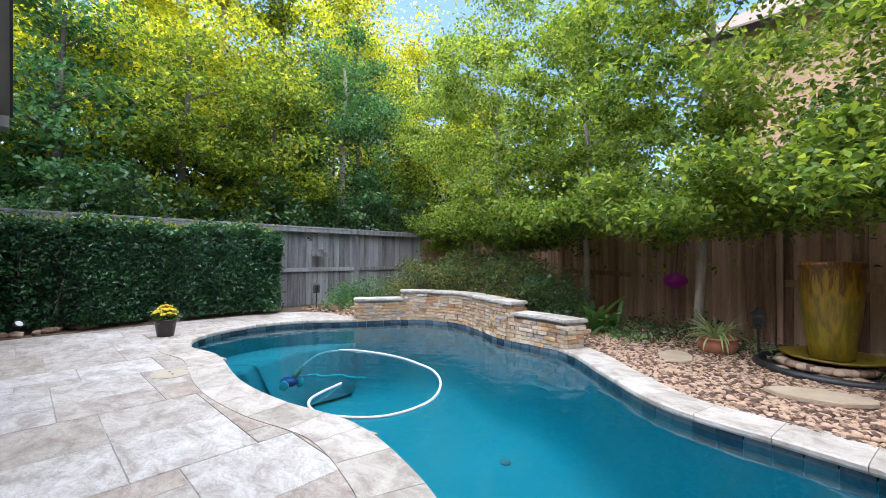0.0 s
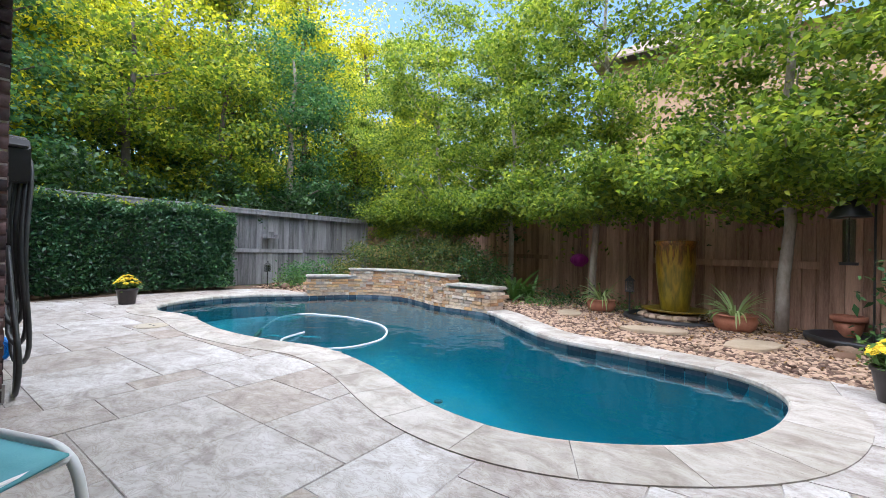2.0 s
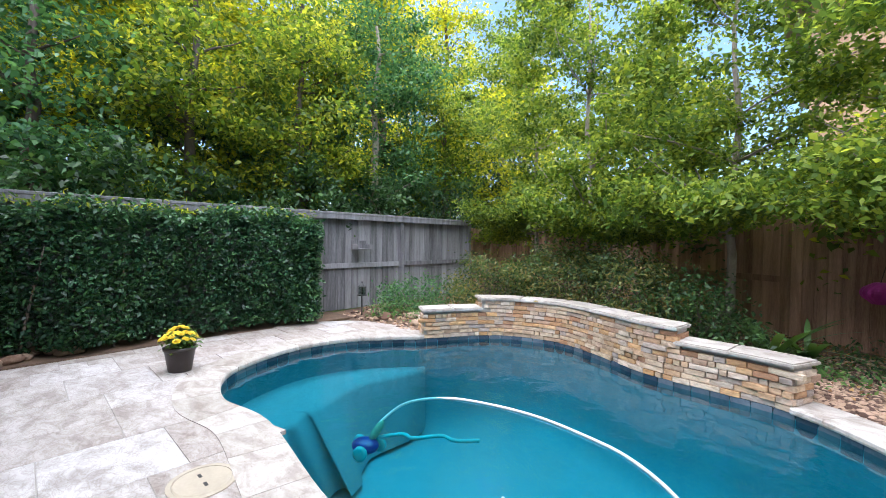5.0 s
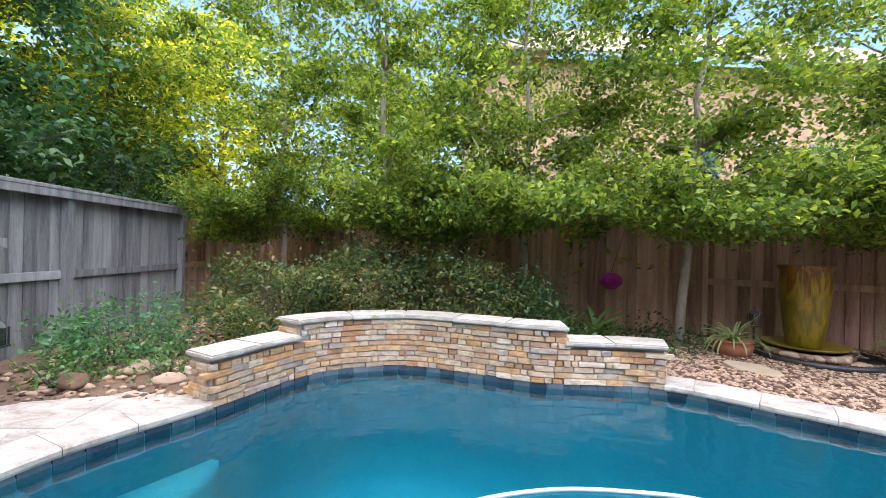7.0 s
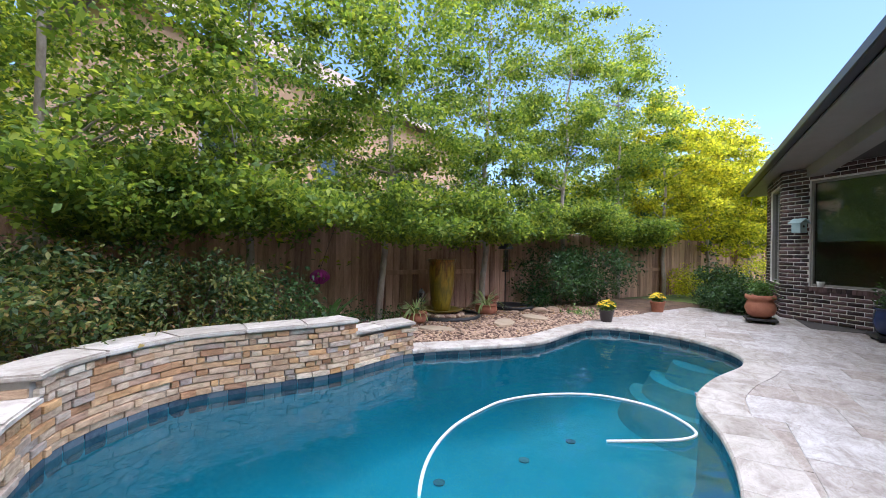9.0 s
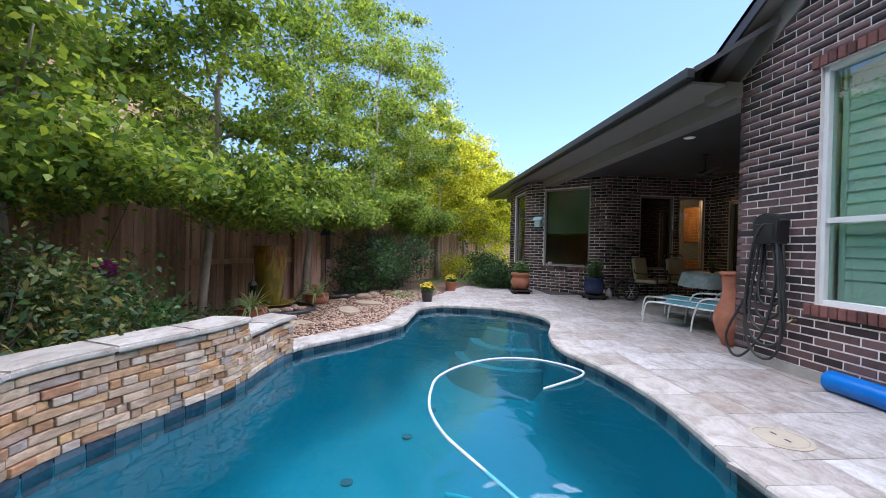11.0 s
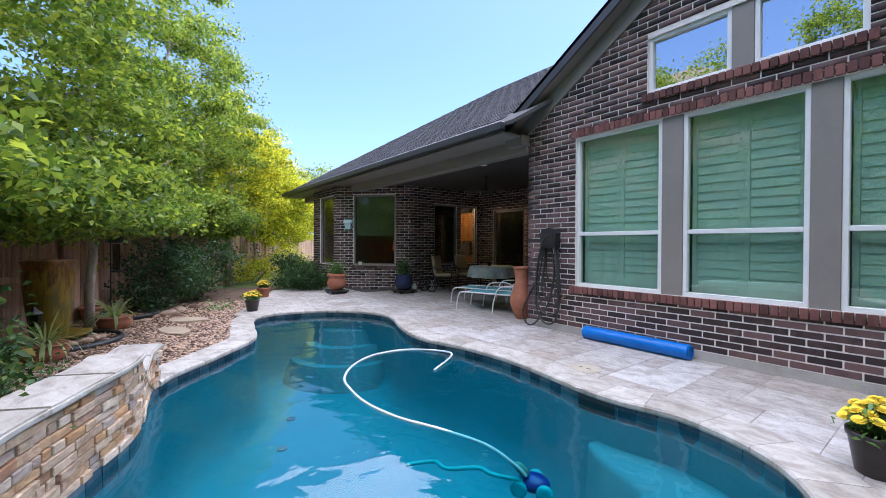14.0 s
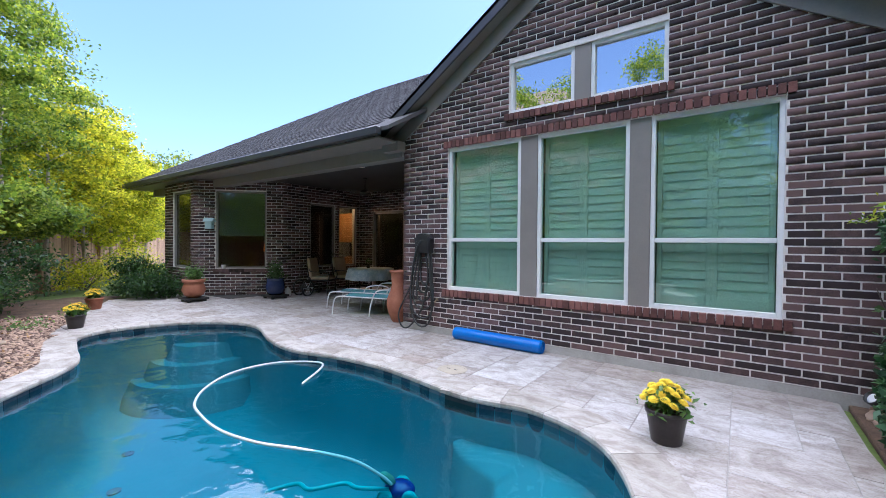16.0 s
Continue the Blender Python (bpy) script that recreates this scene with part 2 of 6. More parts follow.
def travertine_material(name, spread):
    m, t, b = nodes_of(name)
    c = place_coords(t, (1, 1.6, 1))
    info = t.nodes.new("ShaderNodeObjectInfo").outputs["Random"]
    shift = t.nodes.new("ShaderNodeVectorMath")
    shift.operation = "MULTIPLY_ADD"
    comb = t.nodes.new("ShaderNodeCombineXYZ")
    for k in range(3):
        link(t, info, comb.inputs[k])
    link(t, comb.outputs[0], shift.inputs[0])
    shift.inputs[1].default_value = (37, 53, 11)
    link(t, c, shift.inputs[2])
    p = shift.outputs[0]
    big, veins, pits = noise_node(t, 4.2, 7, 0.66, p, 0.7), noise_node(t, 9.0, 8, 0.7, p, 1.4), noise_node(t, 60, 3, 0.6, p)
    base = ramp(t, info, [(0.0, (0.36, 0.32, 0.285)), (0.2, (0.46, 0.435, 0.41)), (0.4, (0.40, 0.365, 0.335)), (0.6, (0.53, 0.515, 0.50)), (0.8, (0.44, 0.415, 0.395)), (1.0, (0.38, 0.33, 0.285))]) if spread else ramp(t, info, [(0.0, (0.37, 0.34, 0.30)), (1.0, (0.49, 0.46, 0.42))])
    cloudy = ramp(t, big.outputs[0], [(0.36, (0.66, 0.61, 0.57)), (0.5, (0.95, 0.93, 0.9)), (0.62, (1.12, 1.12, 1.12))])
    col = mix_col(t, base, cloudy, 1.0, "MULTIPLY")
    line = ramp(t, veins.outputs[0], [(0.44, (1, 1, 1)), (0.485, (0.68, 0.62, 0.57)), (0.53, (1, 1, 1))])
    col = mix_col(t, col, line, 0.75 if spread else 0.4, "MULTIPLY")
    dots = ramp(t, pits.outputs[0], [(0.28, (0.5, 0.45, 0.4)), (0.36, (1, 1, 1))])
    link(t, mix_col(t, col, dots, 0.8, "MULTIPLY"), b.inputs["Base Color"])
    b.inputs["Roughness"].default_value = 0.62
    bumped(t, b, dots, 0.25, 0.004)
    return m


TRAV = travertine_material("travertine", True)
COPING = travertine_material("travertine coping", False)
GROUT = surface("grout", (0.3, 0.28, 0.25), (0.42, 0.39, 0.35), 0.9)
PLASTER = surface("pool plaster", (0.04, 0.20, 0.255), (0.055, 0.24, 0.30), 0.8, 1.2, 30, bump=0.05)
SHELF = surface("pool step plaster", (0.07, 0.215, 0.26), (0.09, 0.25, 0.295), 0.8, 1.5, 30, bump=0.05)
TILE = surface("glazed waterline tile", (0.045, 0.065, 0.095), (0.14, 0.17, 0.20), 0.2, 5, 40, piece=0.5, bump=0.1)
STONE = stone_material()
BRICK = surface("brick", (0.035, 0.022, 0.022), (0.145, 0.086, 0.08), 0.85, 7, 90, piece=0.75, bump=0.5)
BRICK_REST = surface("brick field", (0.035, 0.022, 0.022), (0.145, 0.086, 0.08), 0.85, 7, 90, island=0.75, bump=0.5)
RED_BRICK = surface("red sill brick", (0.085, 0.034, 0.028), (0.21, 0.088, 0.072), 0.85, 9, 90, piece=0.6, bump=0.5)
MORTAR = surface("mortar", (0.62, 0.57, 0.53), (0.8, 0.75, 0.7), 0.95, 14, 120, bump=0.4)
CONCRETE = surface("slab concrete", (0.3, 0.28, 0.25), (0.46, 0.44, 0.4), 0.9, 5, 60)
TRIM = surface("taupe trim paint", (0.2, 0.18, 0.16), (0.25, 0.225, 0.2), 0.6, 3, 50, bump=0.06)
WHITE = surface("white vinyl", (0.68, 0.68, 0.66), (0.78, 0.78, 0.76), 0.45, 3, 60, bump=0.03)
GUTTER = surface("dark gutter metal", (0.03, 0.03, 0.035), (0.05, 0.05, 0.055), 0.4, 3, 40, bump=0.03)
SHINGLE = surface("asphalt shingles", (0.032, 0.031, 0.032), (0.07, 0.066, 0.066), 0.95, 4, 120, bump=0.5, piece=0.5)
SHUTTER = surface("white shutter", (0.62, 0.66, 0.62), (0.7, 0.74, 0.7), 0.5, 3, 50, bump=0.03)
GREYWOOD = surface("weathered grey wood", (0.10, 0.096, 0.096), (0.34, 0.33, 0.33), 0.9, 3, 40, (4, 4, 0.35), piece=0.3, bump=0.5)
BROWNWOOD = surface("stained brown wood", (0.19, 0.10, 0.066), (0.60, 0.37, 0.25), 0.85, 3, 40, (4, 4, 0.35), piece=0.28, bump=0.5)
BARK = surface("pale bark", (0.18, 0.14, 0.105), (0.48, 0.41, 0.335), 0.9, 6, 40, (1, 1, 0.4), bump=0.7)
DARKBARK = surface("dark bark", (0.05, 0.038, 0.028), (0.17, 0.13, 0.10), 0.9, 5, 40, (1, 1, 0.3), bump=0.7)
SOIL = surface("soil and leaf litter", (0.05, 0.032, 0.02), (0.21, 0.13, 0.08), 0.95, 3, 50, bump=0.8)
PEBBLE = surface("river pebbles", (0.085, 0.046, 0.03), (0.43, 0.295, 0.20), 0.8, 9, 60, island=1.0, bump=0.3)
ROCK = surface("brown stone", (0.16, 0.09, 0.055), (0.42, 0.30, 0.21), 0.85, 7, 50, piece=0.8, bump=0.5)
FLAG = surface("flagstone", (0.30, 0.225, 0.145), (0.47, 0.38, 0.27), 0.85, 4, 50, bump=0.3)
GRASS = surface("lawn", (0.06, 0.10, 0.02), (0.18, 0.24, 0.05), 0.95, 2, 40, bump=0.6)
TERRACOTTA = surface("terracotta", (0.26, 0.085, 0.045), (0.44, 0.18, 0.10), 0.75, 5, 50, bump=0.2, world_space=False)
AMBER = None
BLACK = surface("black plastic", (0.012, 0.012, 0.013), (0.03, 0.03, 0.032), 0.45, 6, 60, bump=0.05)
IRON = surface("black iron", (0.01, 0.01, 0.01), (0.03, 0.028, 0.025), 0.5, 9, 70, bump=0.2)
POTDARK = surface("dark brown plastic", (0.022, 0.016, 0.015), (0.045, 0.034, 0.032), 0.4, 5, 60, bump=0.05)
BLUEPOT = surface("blue glazed ceramic", (0.012, 0.02, 0.06), (0.03, 0.045, 0.11), 0.2, 5, 60, bump=0.05)
BLUEFOAM = surface("blue vinyl cover", (0.0, 0.10, 0.42), (0.005, 0.17, 0.58), 0.4, 4, 60, bump=0.2)
SLING = surface("teal sling fabric", (0.10, 0.33, 0.38), (0.15, 0.42, 0.46), 0.7, 5, 220, bump=0.2)
WHITEPAINT = surface("white painted metal", (0.68, 0.68, 0.67), (0.8, 0.8, 0.79), 0.35, 5, 60, bump=0.03)
CLOTH = surface("floral tablecloth", (0.42, 0.52, 0.6), (0.85, 0.86, 0.86), 0.85, 12, 30, bump=0.15)
CUSHION = surface("tan cushion", (0.36, 0.28, 0.17), (0.5, 0.4, 0.26), 0.9, 6, 90, bump=0.3)
# walls and floors indoors, with the gloom of the rooms in the colour
DARKWALL = surface("shade-dark interior", (0.06, 0.054, 0.05), (0.10, 0.09, 0.082), 0.9, 2, 40, bump=0.03)
# much darker than TRIM: the shade under the roof is in this colour
CEIL = surface("shade-darkened patio ceiling", (0.05, 0.046, 0.043), (0.07, 0.064, 0.06), 0.8, 2, 50, bump=0.05)
HOSEGREEN = surface("dark rubber hose", (0.015, 0.018, 0.017), (0.05, 0.05, 0.048), 0.5, 9, 60, bump=0.1)
HOSEWHITE = surface("white ribbed hose", (0.5, 0.57, 0.57), (0.7, 0.75, 0.75), 0.5, 9, 80, bump=0.1)
PURPLE = surface("magenta paper", (0.25, 0.006, 0.16), (0.42, 0.02, 0.28), 0.7, 9, 60, bump=0.1, world_space=False)
YELLOWPETAL = surface("yellow petals", (0.75, 0.5, 0.01), (0.9, 0.72, 0.03), 0.7, 20, 90, bump=0.1)
BEIGELID = surface("beige plastic lid", (0.36, 0.31, 0.23), (0.46, 0.40, 0.30), 0.6, 9, 60, bump=0.1)
CEDAR = surface("cedar cabinet", (0.3, 0.12, 0.03), (0.48, 0.22, 0.06), 0.5, 3, 50, (3, 3, 0.5), bump=0.1)
LEAF_HEDGE = leaf_material("hedge leaves", [(0.25, (0.015, 0.042, 0.02)), (0.6, (0.042, 0.115, 0.048)), (0.85, (0.12, 0.24, 0.085))], 0.15, 0.35)
LEAF_OAK = leaf_material("young oak leaves", [(0.22, (0.045, 0.09, 0.018)), (0.52, (0.12, 0.195, 0.028)), (0.85, (0.31, 0.37, 0.05))], 0.48, 0.5)
LEAF_WOOD = leaf_material("woodland leaves", [(0.25, (0.035, 0.075, 0.014)), (0.55, (0.11, 0.175, 0.022)), (0.85, (0.36, 0.38, 0.035))], 0.55, 0.5)
# low sunlight on far foliage, put into a yellower leaf colour
LEAF_SUNLIT = leaf_material("golden-green sunlit-tint leaves", [(0.25, (0.10, 0.14, 0.012)), (0.55, (0.28, 0.32, 0.018)), (0.85, (0.58, 0.55, 0.03))], 0.6, 0.5)
LEAF_BLUE = leaf_material("blue-green leaves", [(0.25, (0.022, 0.07, 0.03)), (0.55, (0.06, 0.155, 0.062)), (0.85, (0.13, 0.26, 0.10))], 0.35, 0.5)
LEAF_SHRUB = leaf_material("shrub leaves", [(0.25, (0.018, 0.042, 0.016)), (0.55, (0.07, 0.12, 0.034)), (0.75, (0.2, 0.19, 0.055)), (0.92, (0.32, 0.13, 0.08))], 0.35, 0.5)
LEAF_DARK = leaf_material("dark shrub leaves", [(0.25, (0.012, 0.035, 0.012)), (0.6, (0.035, 0.085, 0.025)), (0.9, (0.10, 0.18, 0.05))], 0.25, 0.45)
LEAF_STRAP = leaf_material("strap leaves", [(0.2, (0.05, 0.11, 0.03)), (0.6, (0.10, 0.20, 0.05)), (0.9, (0.2, 0.3, 0.09))], 0.25, 0.4)
LEAF_PALE = leaf_material("variegated leaves", [(0.2, (0.16, 0.24, 0.08)), (0.6, (0.3, 0.36, 0.16)), (0.9, (0.55, 0.56, 0.34))], 0.25, 0.45)


def pane_material(name, tint, straight):
    """Window glass: the share mirrored straight on, growing to all of it at a slant."""
    m, t, b = nodes_of(name)
    t.nodes.remove(b)
    tp, gl, mx, lw = (t.nodes.new(k) for k in ("ShaderNodeBsdfTransparent", "ShaderNodeBsdfGlossy", "ShaderNodeMixShader", "ShaderNodeLayerWeight"))
    tp.inputs[0].default_value = (*tint, 1)
    gl.inputs["Roughness"].default_value = 0.0
    lw.inputs["Blend"].default_value = 0.5
    pw, ma = t.nodes.new("ShaderNodeMath"), t.nodes.new("ShaderNodeMath")
    pw.operation, ma.operation = "POWER", "MULTIPLY_ADD"
    pw.inputs[1].default_value = 4.0
    ma.inputs[1].default_value, ma.inputs[2].default_value = 1.0 - straight, straight
    link(t, lw.outputs["Facing"], pw.inputs[0])
    link(t, pw.outputs[0], ma.inputs[0])
    link(t, ma.outputs[0], mx.inputs[0])
    link(t, tp.outputs[0], mx.inputs[1])
    link(t, gl.outputs[0], mx.inputs[2])
    link(t, mx.outputs[0], t.nodes["Material Output"].inputs["Surface"])
    return m


WATER = glass_material("pool water", (0.4, 0.82, 0.88), 0.015, 1.46, (1.9, 0.26, 0.06))
PANE = pane_material("window glass", (0.72, 0.87, 0.82), 0.15)
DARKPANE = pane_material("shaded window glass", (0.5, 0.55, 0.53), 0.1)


def amber_material():
    m, t, b = nodes_of("amber glaze")
    c = place_coords(t, (1, 1, 1), False)
    sep = t.nodes.new("ShaderNodeSeparateXYZ")
    link(t, c, sep.inputs[0])
    n = noise_node(t, 9, 5, 0.6, place_coords(t, (2, 2, 0.25), False), 0.5)
    ma = t.nodes.new("ShaderNodeMath")
    ma.operation = "MULTIPLY_ADD"
    sc = t.nodes.new("ShaderNodeMath")
    sc.operation = "MULTIPLY"
    sc.inputs[1].default_value = 0.5
    link(t, sep.outputs[2], sc.inputs[0])
    ma.inputs[1].default_value = 0.85
    link(t, n.outputs[0], ma.inputs[0])
    link(t, sc.outputs[0], ma.inputs[2])
    col = ramp(t, ma.outputs[0], [(0.3, (0.07, 0.05, 0.008)), (0.5, (0.24, 0.17, 0.012)), (0.66, (0.11, 0.085, 0.01)), (0.82, (0.27, 0.165, 0.011)), (0.93, (0.08, 0.032, 0.006)), (1.0, (0.22, 0.085, 0.008))])
    link(t, col, b.inputs["Base Color"])
    b.inputs["Roughness"].default_value = 0.28
    bumped(t, b, n.outputs[0], 0.15)
    return m


AMBER = amber_material()


def lamp_material(name, colour, strength):
    m, t, b = nodes_of(name)
    b.inputs["Emission Color"].default_value = (*colour, 1)
    b.inputs["Emission Strength"].default_value = strength
    b.inputs["Base Color"].default_value = (*colour, 1)
    return m

# ---- plan: pool outline, fences, house lines ----
WATER_Z, FENCE_TOP = -0.095, 1.74
POOL = [(-0.75, 6.03), (-0.05, 5.45), (0.65, 4.90), (1.5, 4.72), (2.25, 4.52), (2.52, 4.0), (2.27, 3.15), (1.6, 2.6), (0.92, 2.53),
        (0.0, 2.87), (-0.75, 3.0), (-1.5, 2.85), (-2.3, 2.82), (-3.4, 2.98), (-4.1, 2.9), (-4.75, 3.2), (-5.13, 4.0), (-5.04, 4.79), (-4.5, 5.57),
        (-4.25, 6.05), (-3.85, 6.52), (-3.1, 6.72), (-2.4, 6.46), (-1.8, 6.2)]
pool = [Vector((p.x, p.y)) for p in spline([(x, y, 0) for x, y in POOL], 8)]
if sum(a.x * b.y - b.x * a.y for a, b in zip(pool, pool[1:] + pool[:1])) < 0:
    pool.reverse()
NP = len(pool)
out_n = []
for i in range(NP):
    d = (pool[(i + 1) % NP] - pool[i - 1]).normalized()
    out_n.append(Vector((d.y, -d.x)))


def offset(k):
    return [p + n * k for p, n in zip(pool, out_n)]


def inside(p, poly):
    hit = False
    for a, b in zip(poly, poly[1:] + poly[:1]):
        if (a[1] > p[1]) != (b[1] > p[1]) and p[0] < (b[0] - a[0]) * (p[1] - a[1]) / (b[1] - a[1]) + a[0]:
            hit = not hit
    return hit


def fence_y(x):
    return 9.05 - 0.53 * (x + 0.7)


# ---- ground and pool ----
def ring_mesh(bm, a, b, za, zb):
    va = [bm.verts.new((p.x, p.y, za)) for p in a]
    vb = [bm.verts.new((p.x, p.y, zb)) for p in b]
    for i in range(len(a)):
        j = (i + 1) % len(a)
        bm.faces.new((va[i], vb[i], vb[j], va[j]))
    return va, vb


bm = bmesh.new()
inner = offset(0.12)
centre = Vector((-1.3, 4.4))
prev = [bm.verts.new((p.x, p.y, -0.06)) for p in inner]
for k in (1.6, 3.0, 8.0, 30.0, 400.0):
    cur = [bm.verts.new((*(centre + (p - centre) * k), -0.06)) for p in inner]
    for i in range(NP):
        j = (i + 1) % NP
        bm.faces.new((prev[i], cur[i], cur[j], prev[j]))
    prev = cur
ground = tagged(part("ground", bm, GRASS), "green lawn and soil reaching past the fences", "ground", kind="structure")

bm = bmesh.new()
top = [bm.verts.new((p.x, p.y, -0.08)) for p in pool]
rim = [bm.verts.new((p.x, p.y, -0.8)) for p in offset(-0.03)]
cove = [bm.verts.new((p.x, p.y, -1.1)) for p in offset(-0.09)]
low = [bm.verts.new((p.x, p.y, -1.25)) for p in offset(-0.25)]
for a, b in ((top, rim), (rim, cove), (cove, low)):
    for i in range(NP):
        j = (i + 1) % NP
        bm.faces.new((a[i], a[j], b[j], b[i]))
bm.faces.new(low)
bmesh.ops.triangulate(bm, faces=[f for f in bm.faces if len(f.verts) > 4])
for f in bm.faces:
    f.normal_flip()
basin = tagged(part("pool_basin", bm, PLASTER, smooth=True), "blue plastered freeform swimming pool basin", "pool", kind="structure")
bm = bmesh.new()
bm.faces.new([bm.verts.new((p.x, p.y, WATER_Z)) for p in offset(-0.002)])
bmesh.ops.triangulate(bm, faces=bm.faces[:])
water = tagged(part("water", bm, WATER), "clear teal pool water with gentle ripples", "water", kind="structure")
water.visible_shadow = False

# shelf along the west end and three curved steps at the east end
west = [i for i in range(NP) if pool[i].x < -3.3 and pool[i].y < 5.6]
start = next(i for i in west if (i - 1) % NP not in west)
run = []
i = start
while i in west:
    run.append(i)
    i = (i + 1) % NP
bm = bmesh.new()
o_in, o_out, slope = [], [], []
for k, i in enumerate(run):
    w = 0.75 * math.sin(math.pi * min(1, max(0.0, (k + 0.4) / len(run)))) ** 0.6
    o_out.append(tuple(pool[i] - out_n[i] * 0.01))
    o_in.append(tuple(pool[i] - out_n[i] * (w + 0.02)))
    slope.append((i, w))
rows = []
for z, src in ((-0.42, o_out), (-0.40, o_in), (-0.46, [tuple(pool[i] - out_n[i] * (w * 1.08 + 0.02)) for i, w in slope]), (-1.2, [tuple(pool[i] - out_n[i] * (w * 1.6 + 0.02)) for i, w in slope])):
    rows.append([bm.verts.new((x, y, z)) for x, y in src])
for u, v in zip(rows, rows[1:]):
    for k in range(len(u) - 1):
        bm.faces.new((u[k], u[k + 1], v[k + 1], v[k]))
bmesh.ops.recalc_face_normals(bm, faces=bm.faces[:])
if sum(f.normal.z for f in bm.faces) < 0:
    bmesh.ops.reverse_faces(bm, faces=bm.faces[:])
shelf = tagged(part("pool_shelf", bm, SHELF, smooth=True), "pale plastered shelf under the pool water", "pool step", kind="structure")
for k, (rad, z) in enumerate(((0.5, -0.36), (0.8, -0.6), (1.08, -0.86))):
    c = Vector((2.2, 2.8))
    pts = [c + Vector((math.cos(a), math.sin(a))) * rad for a in [2 * math.pi * q / 40 for q in range(40)]]
    near = offset(-0.02)
    pts = [p if inside(p, near) else min(near, key=lambda q: (q - p).length) for p in pts]
    clean = [p for p, q in zip(pts, pts[1:] + pts[:1]) if (p - q).length > 0.004]
    bm = bmesh.new()
    foot = [p if inside(p, near) else min(near, key=lambda q: (q - p).length) for p in [c + (p - c) * (1 + (z + 1.25) * 0.42 / rad) for p in clean]]
    hi, lo = [bm.verts.new((*p, z)) for p in clean], [bm.verts.new((*p, -1.249)) for p in foot]
    bmesh.ops.triangulate(bm, faces=[bm.faces.new(hi)])
    for q in range(len(hi)):
        w = (q + 1) % len(hi)
        bm.faces.new((lo[q], lo[w], hi[w], hi[q]))
    tagged(part("pool_step", bm, SHELF), "curved pale plastered pool entry step", "pool step", group="pool steps", kind="structure")


# ---- piece builders ----
piece_cache = {}


def piece(name, key, dims, material, parent, m, bevel=0.0):
    """A block piece of its own on shared mesh data."""
    k = (name, key, material.name)
    if k not in piece_cache:
        b = bmesh.new()
        sx, sy, sz = dims
        box(b, -sx / 2, sx / 2, -sy / 2, sy / 2, -sz / 2, sz / 2)
        if bevel:
            bmesh.ops.bevel(b, geom=b.edges[:], offset=bevel, segments=1, affect="EDGES")
        me = bpy.data.meshes.new(name)
        b.to_mesh(me)
        b.free()
        me.materials.append(material)
        piece_cache[k] = me
    ob = new(name, piece_cache[k])
    ob.parent = parent
    ob.matrix_local = m
    return ob


def joined_boxes(name, items, material, parent):
    """items: (matrix, dims). One mesh of many blocks."""
    cube = np.array([[x, y, z] for x in (-.5, .5) for y in (-.5, .5) for z in (-.5, .5)])
    f = np.array([[0, 1, 3, 2], [4, 6, 7, 5], [0, 4, 5, 1], [2, 3, 7, 6], [0, 2, 6, 4], [1, 5, 7, 3]])
    vs, fs = [], []
    for k, (m, d) in enumerate(items):
        mm = np.array(m)
        v = cube * np.array(d)
        vs.append(v @ mm[:3, :3].T + mm[:3, 3])
        fs.append(f + 8 * k)
    ob = raw_mesh(name, np.concatenate(vs), np.concatenate(fs), material, parent)
    ob["kind"] = "stuff"
    return ob


def frame_of(origin, ux, n):
    """Local axes: x along the wall, y outward, z up."""
    return Matrix(((ux[0], n[0], 0, origin[0]), (ux[1], n[1], 0, origin[1]), (0, 0, 1, origin[2] if len(origin) > 2 else 0), (0, 0, 0, 1)))


COURSE, BRICKL, JOINT = 0.0762, 0.254, 0.0135


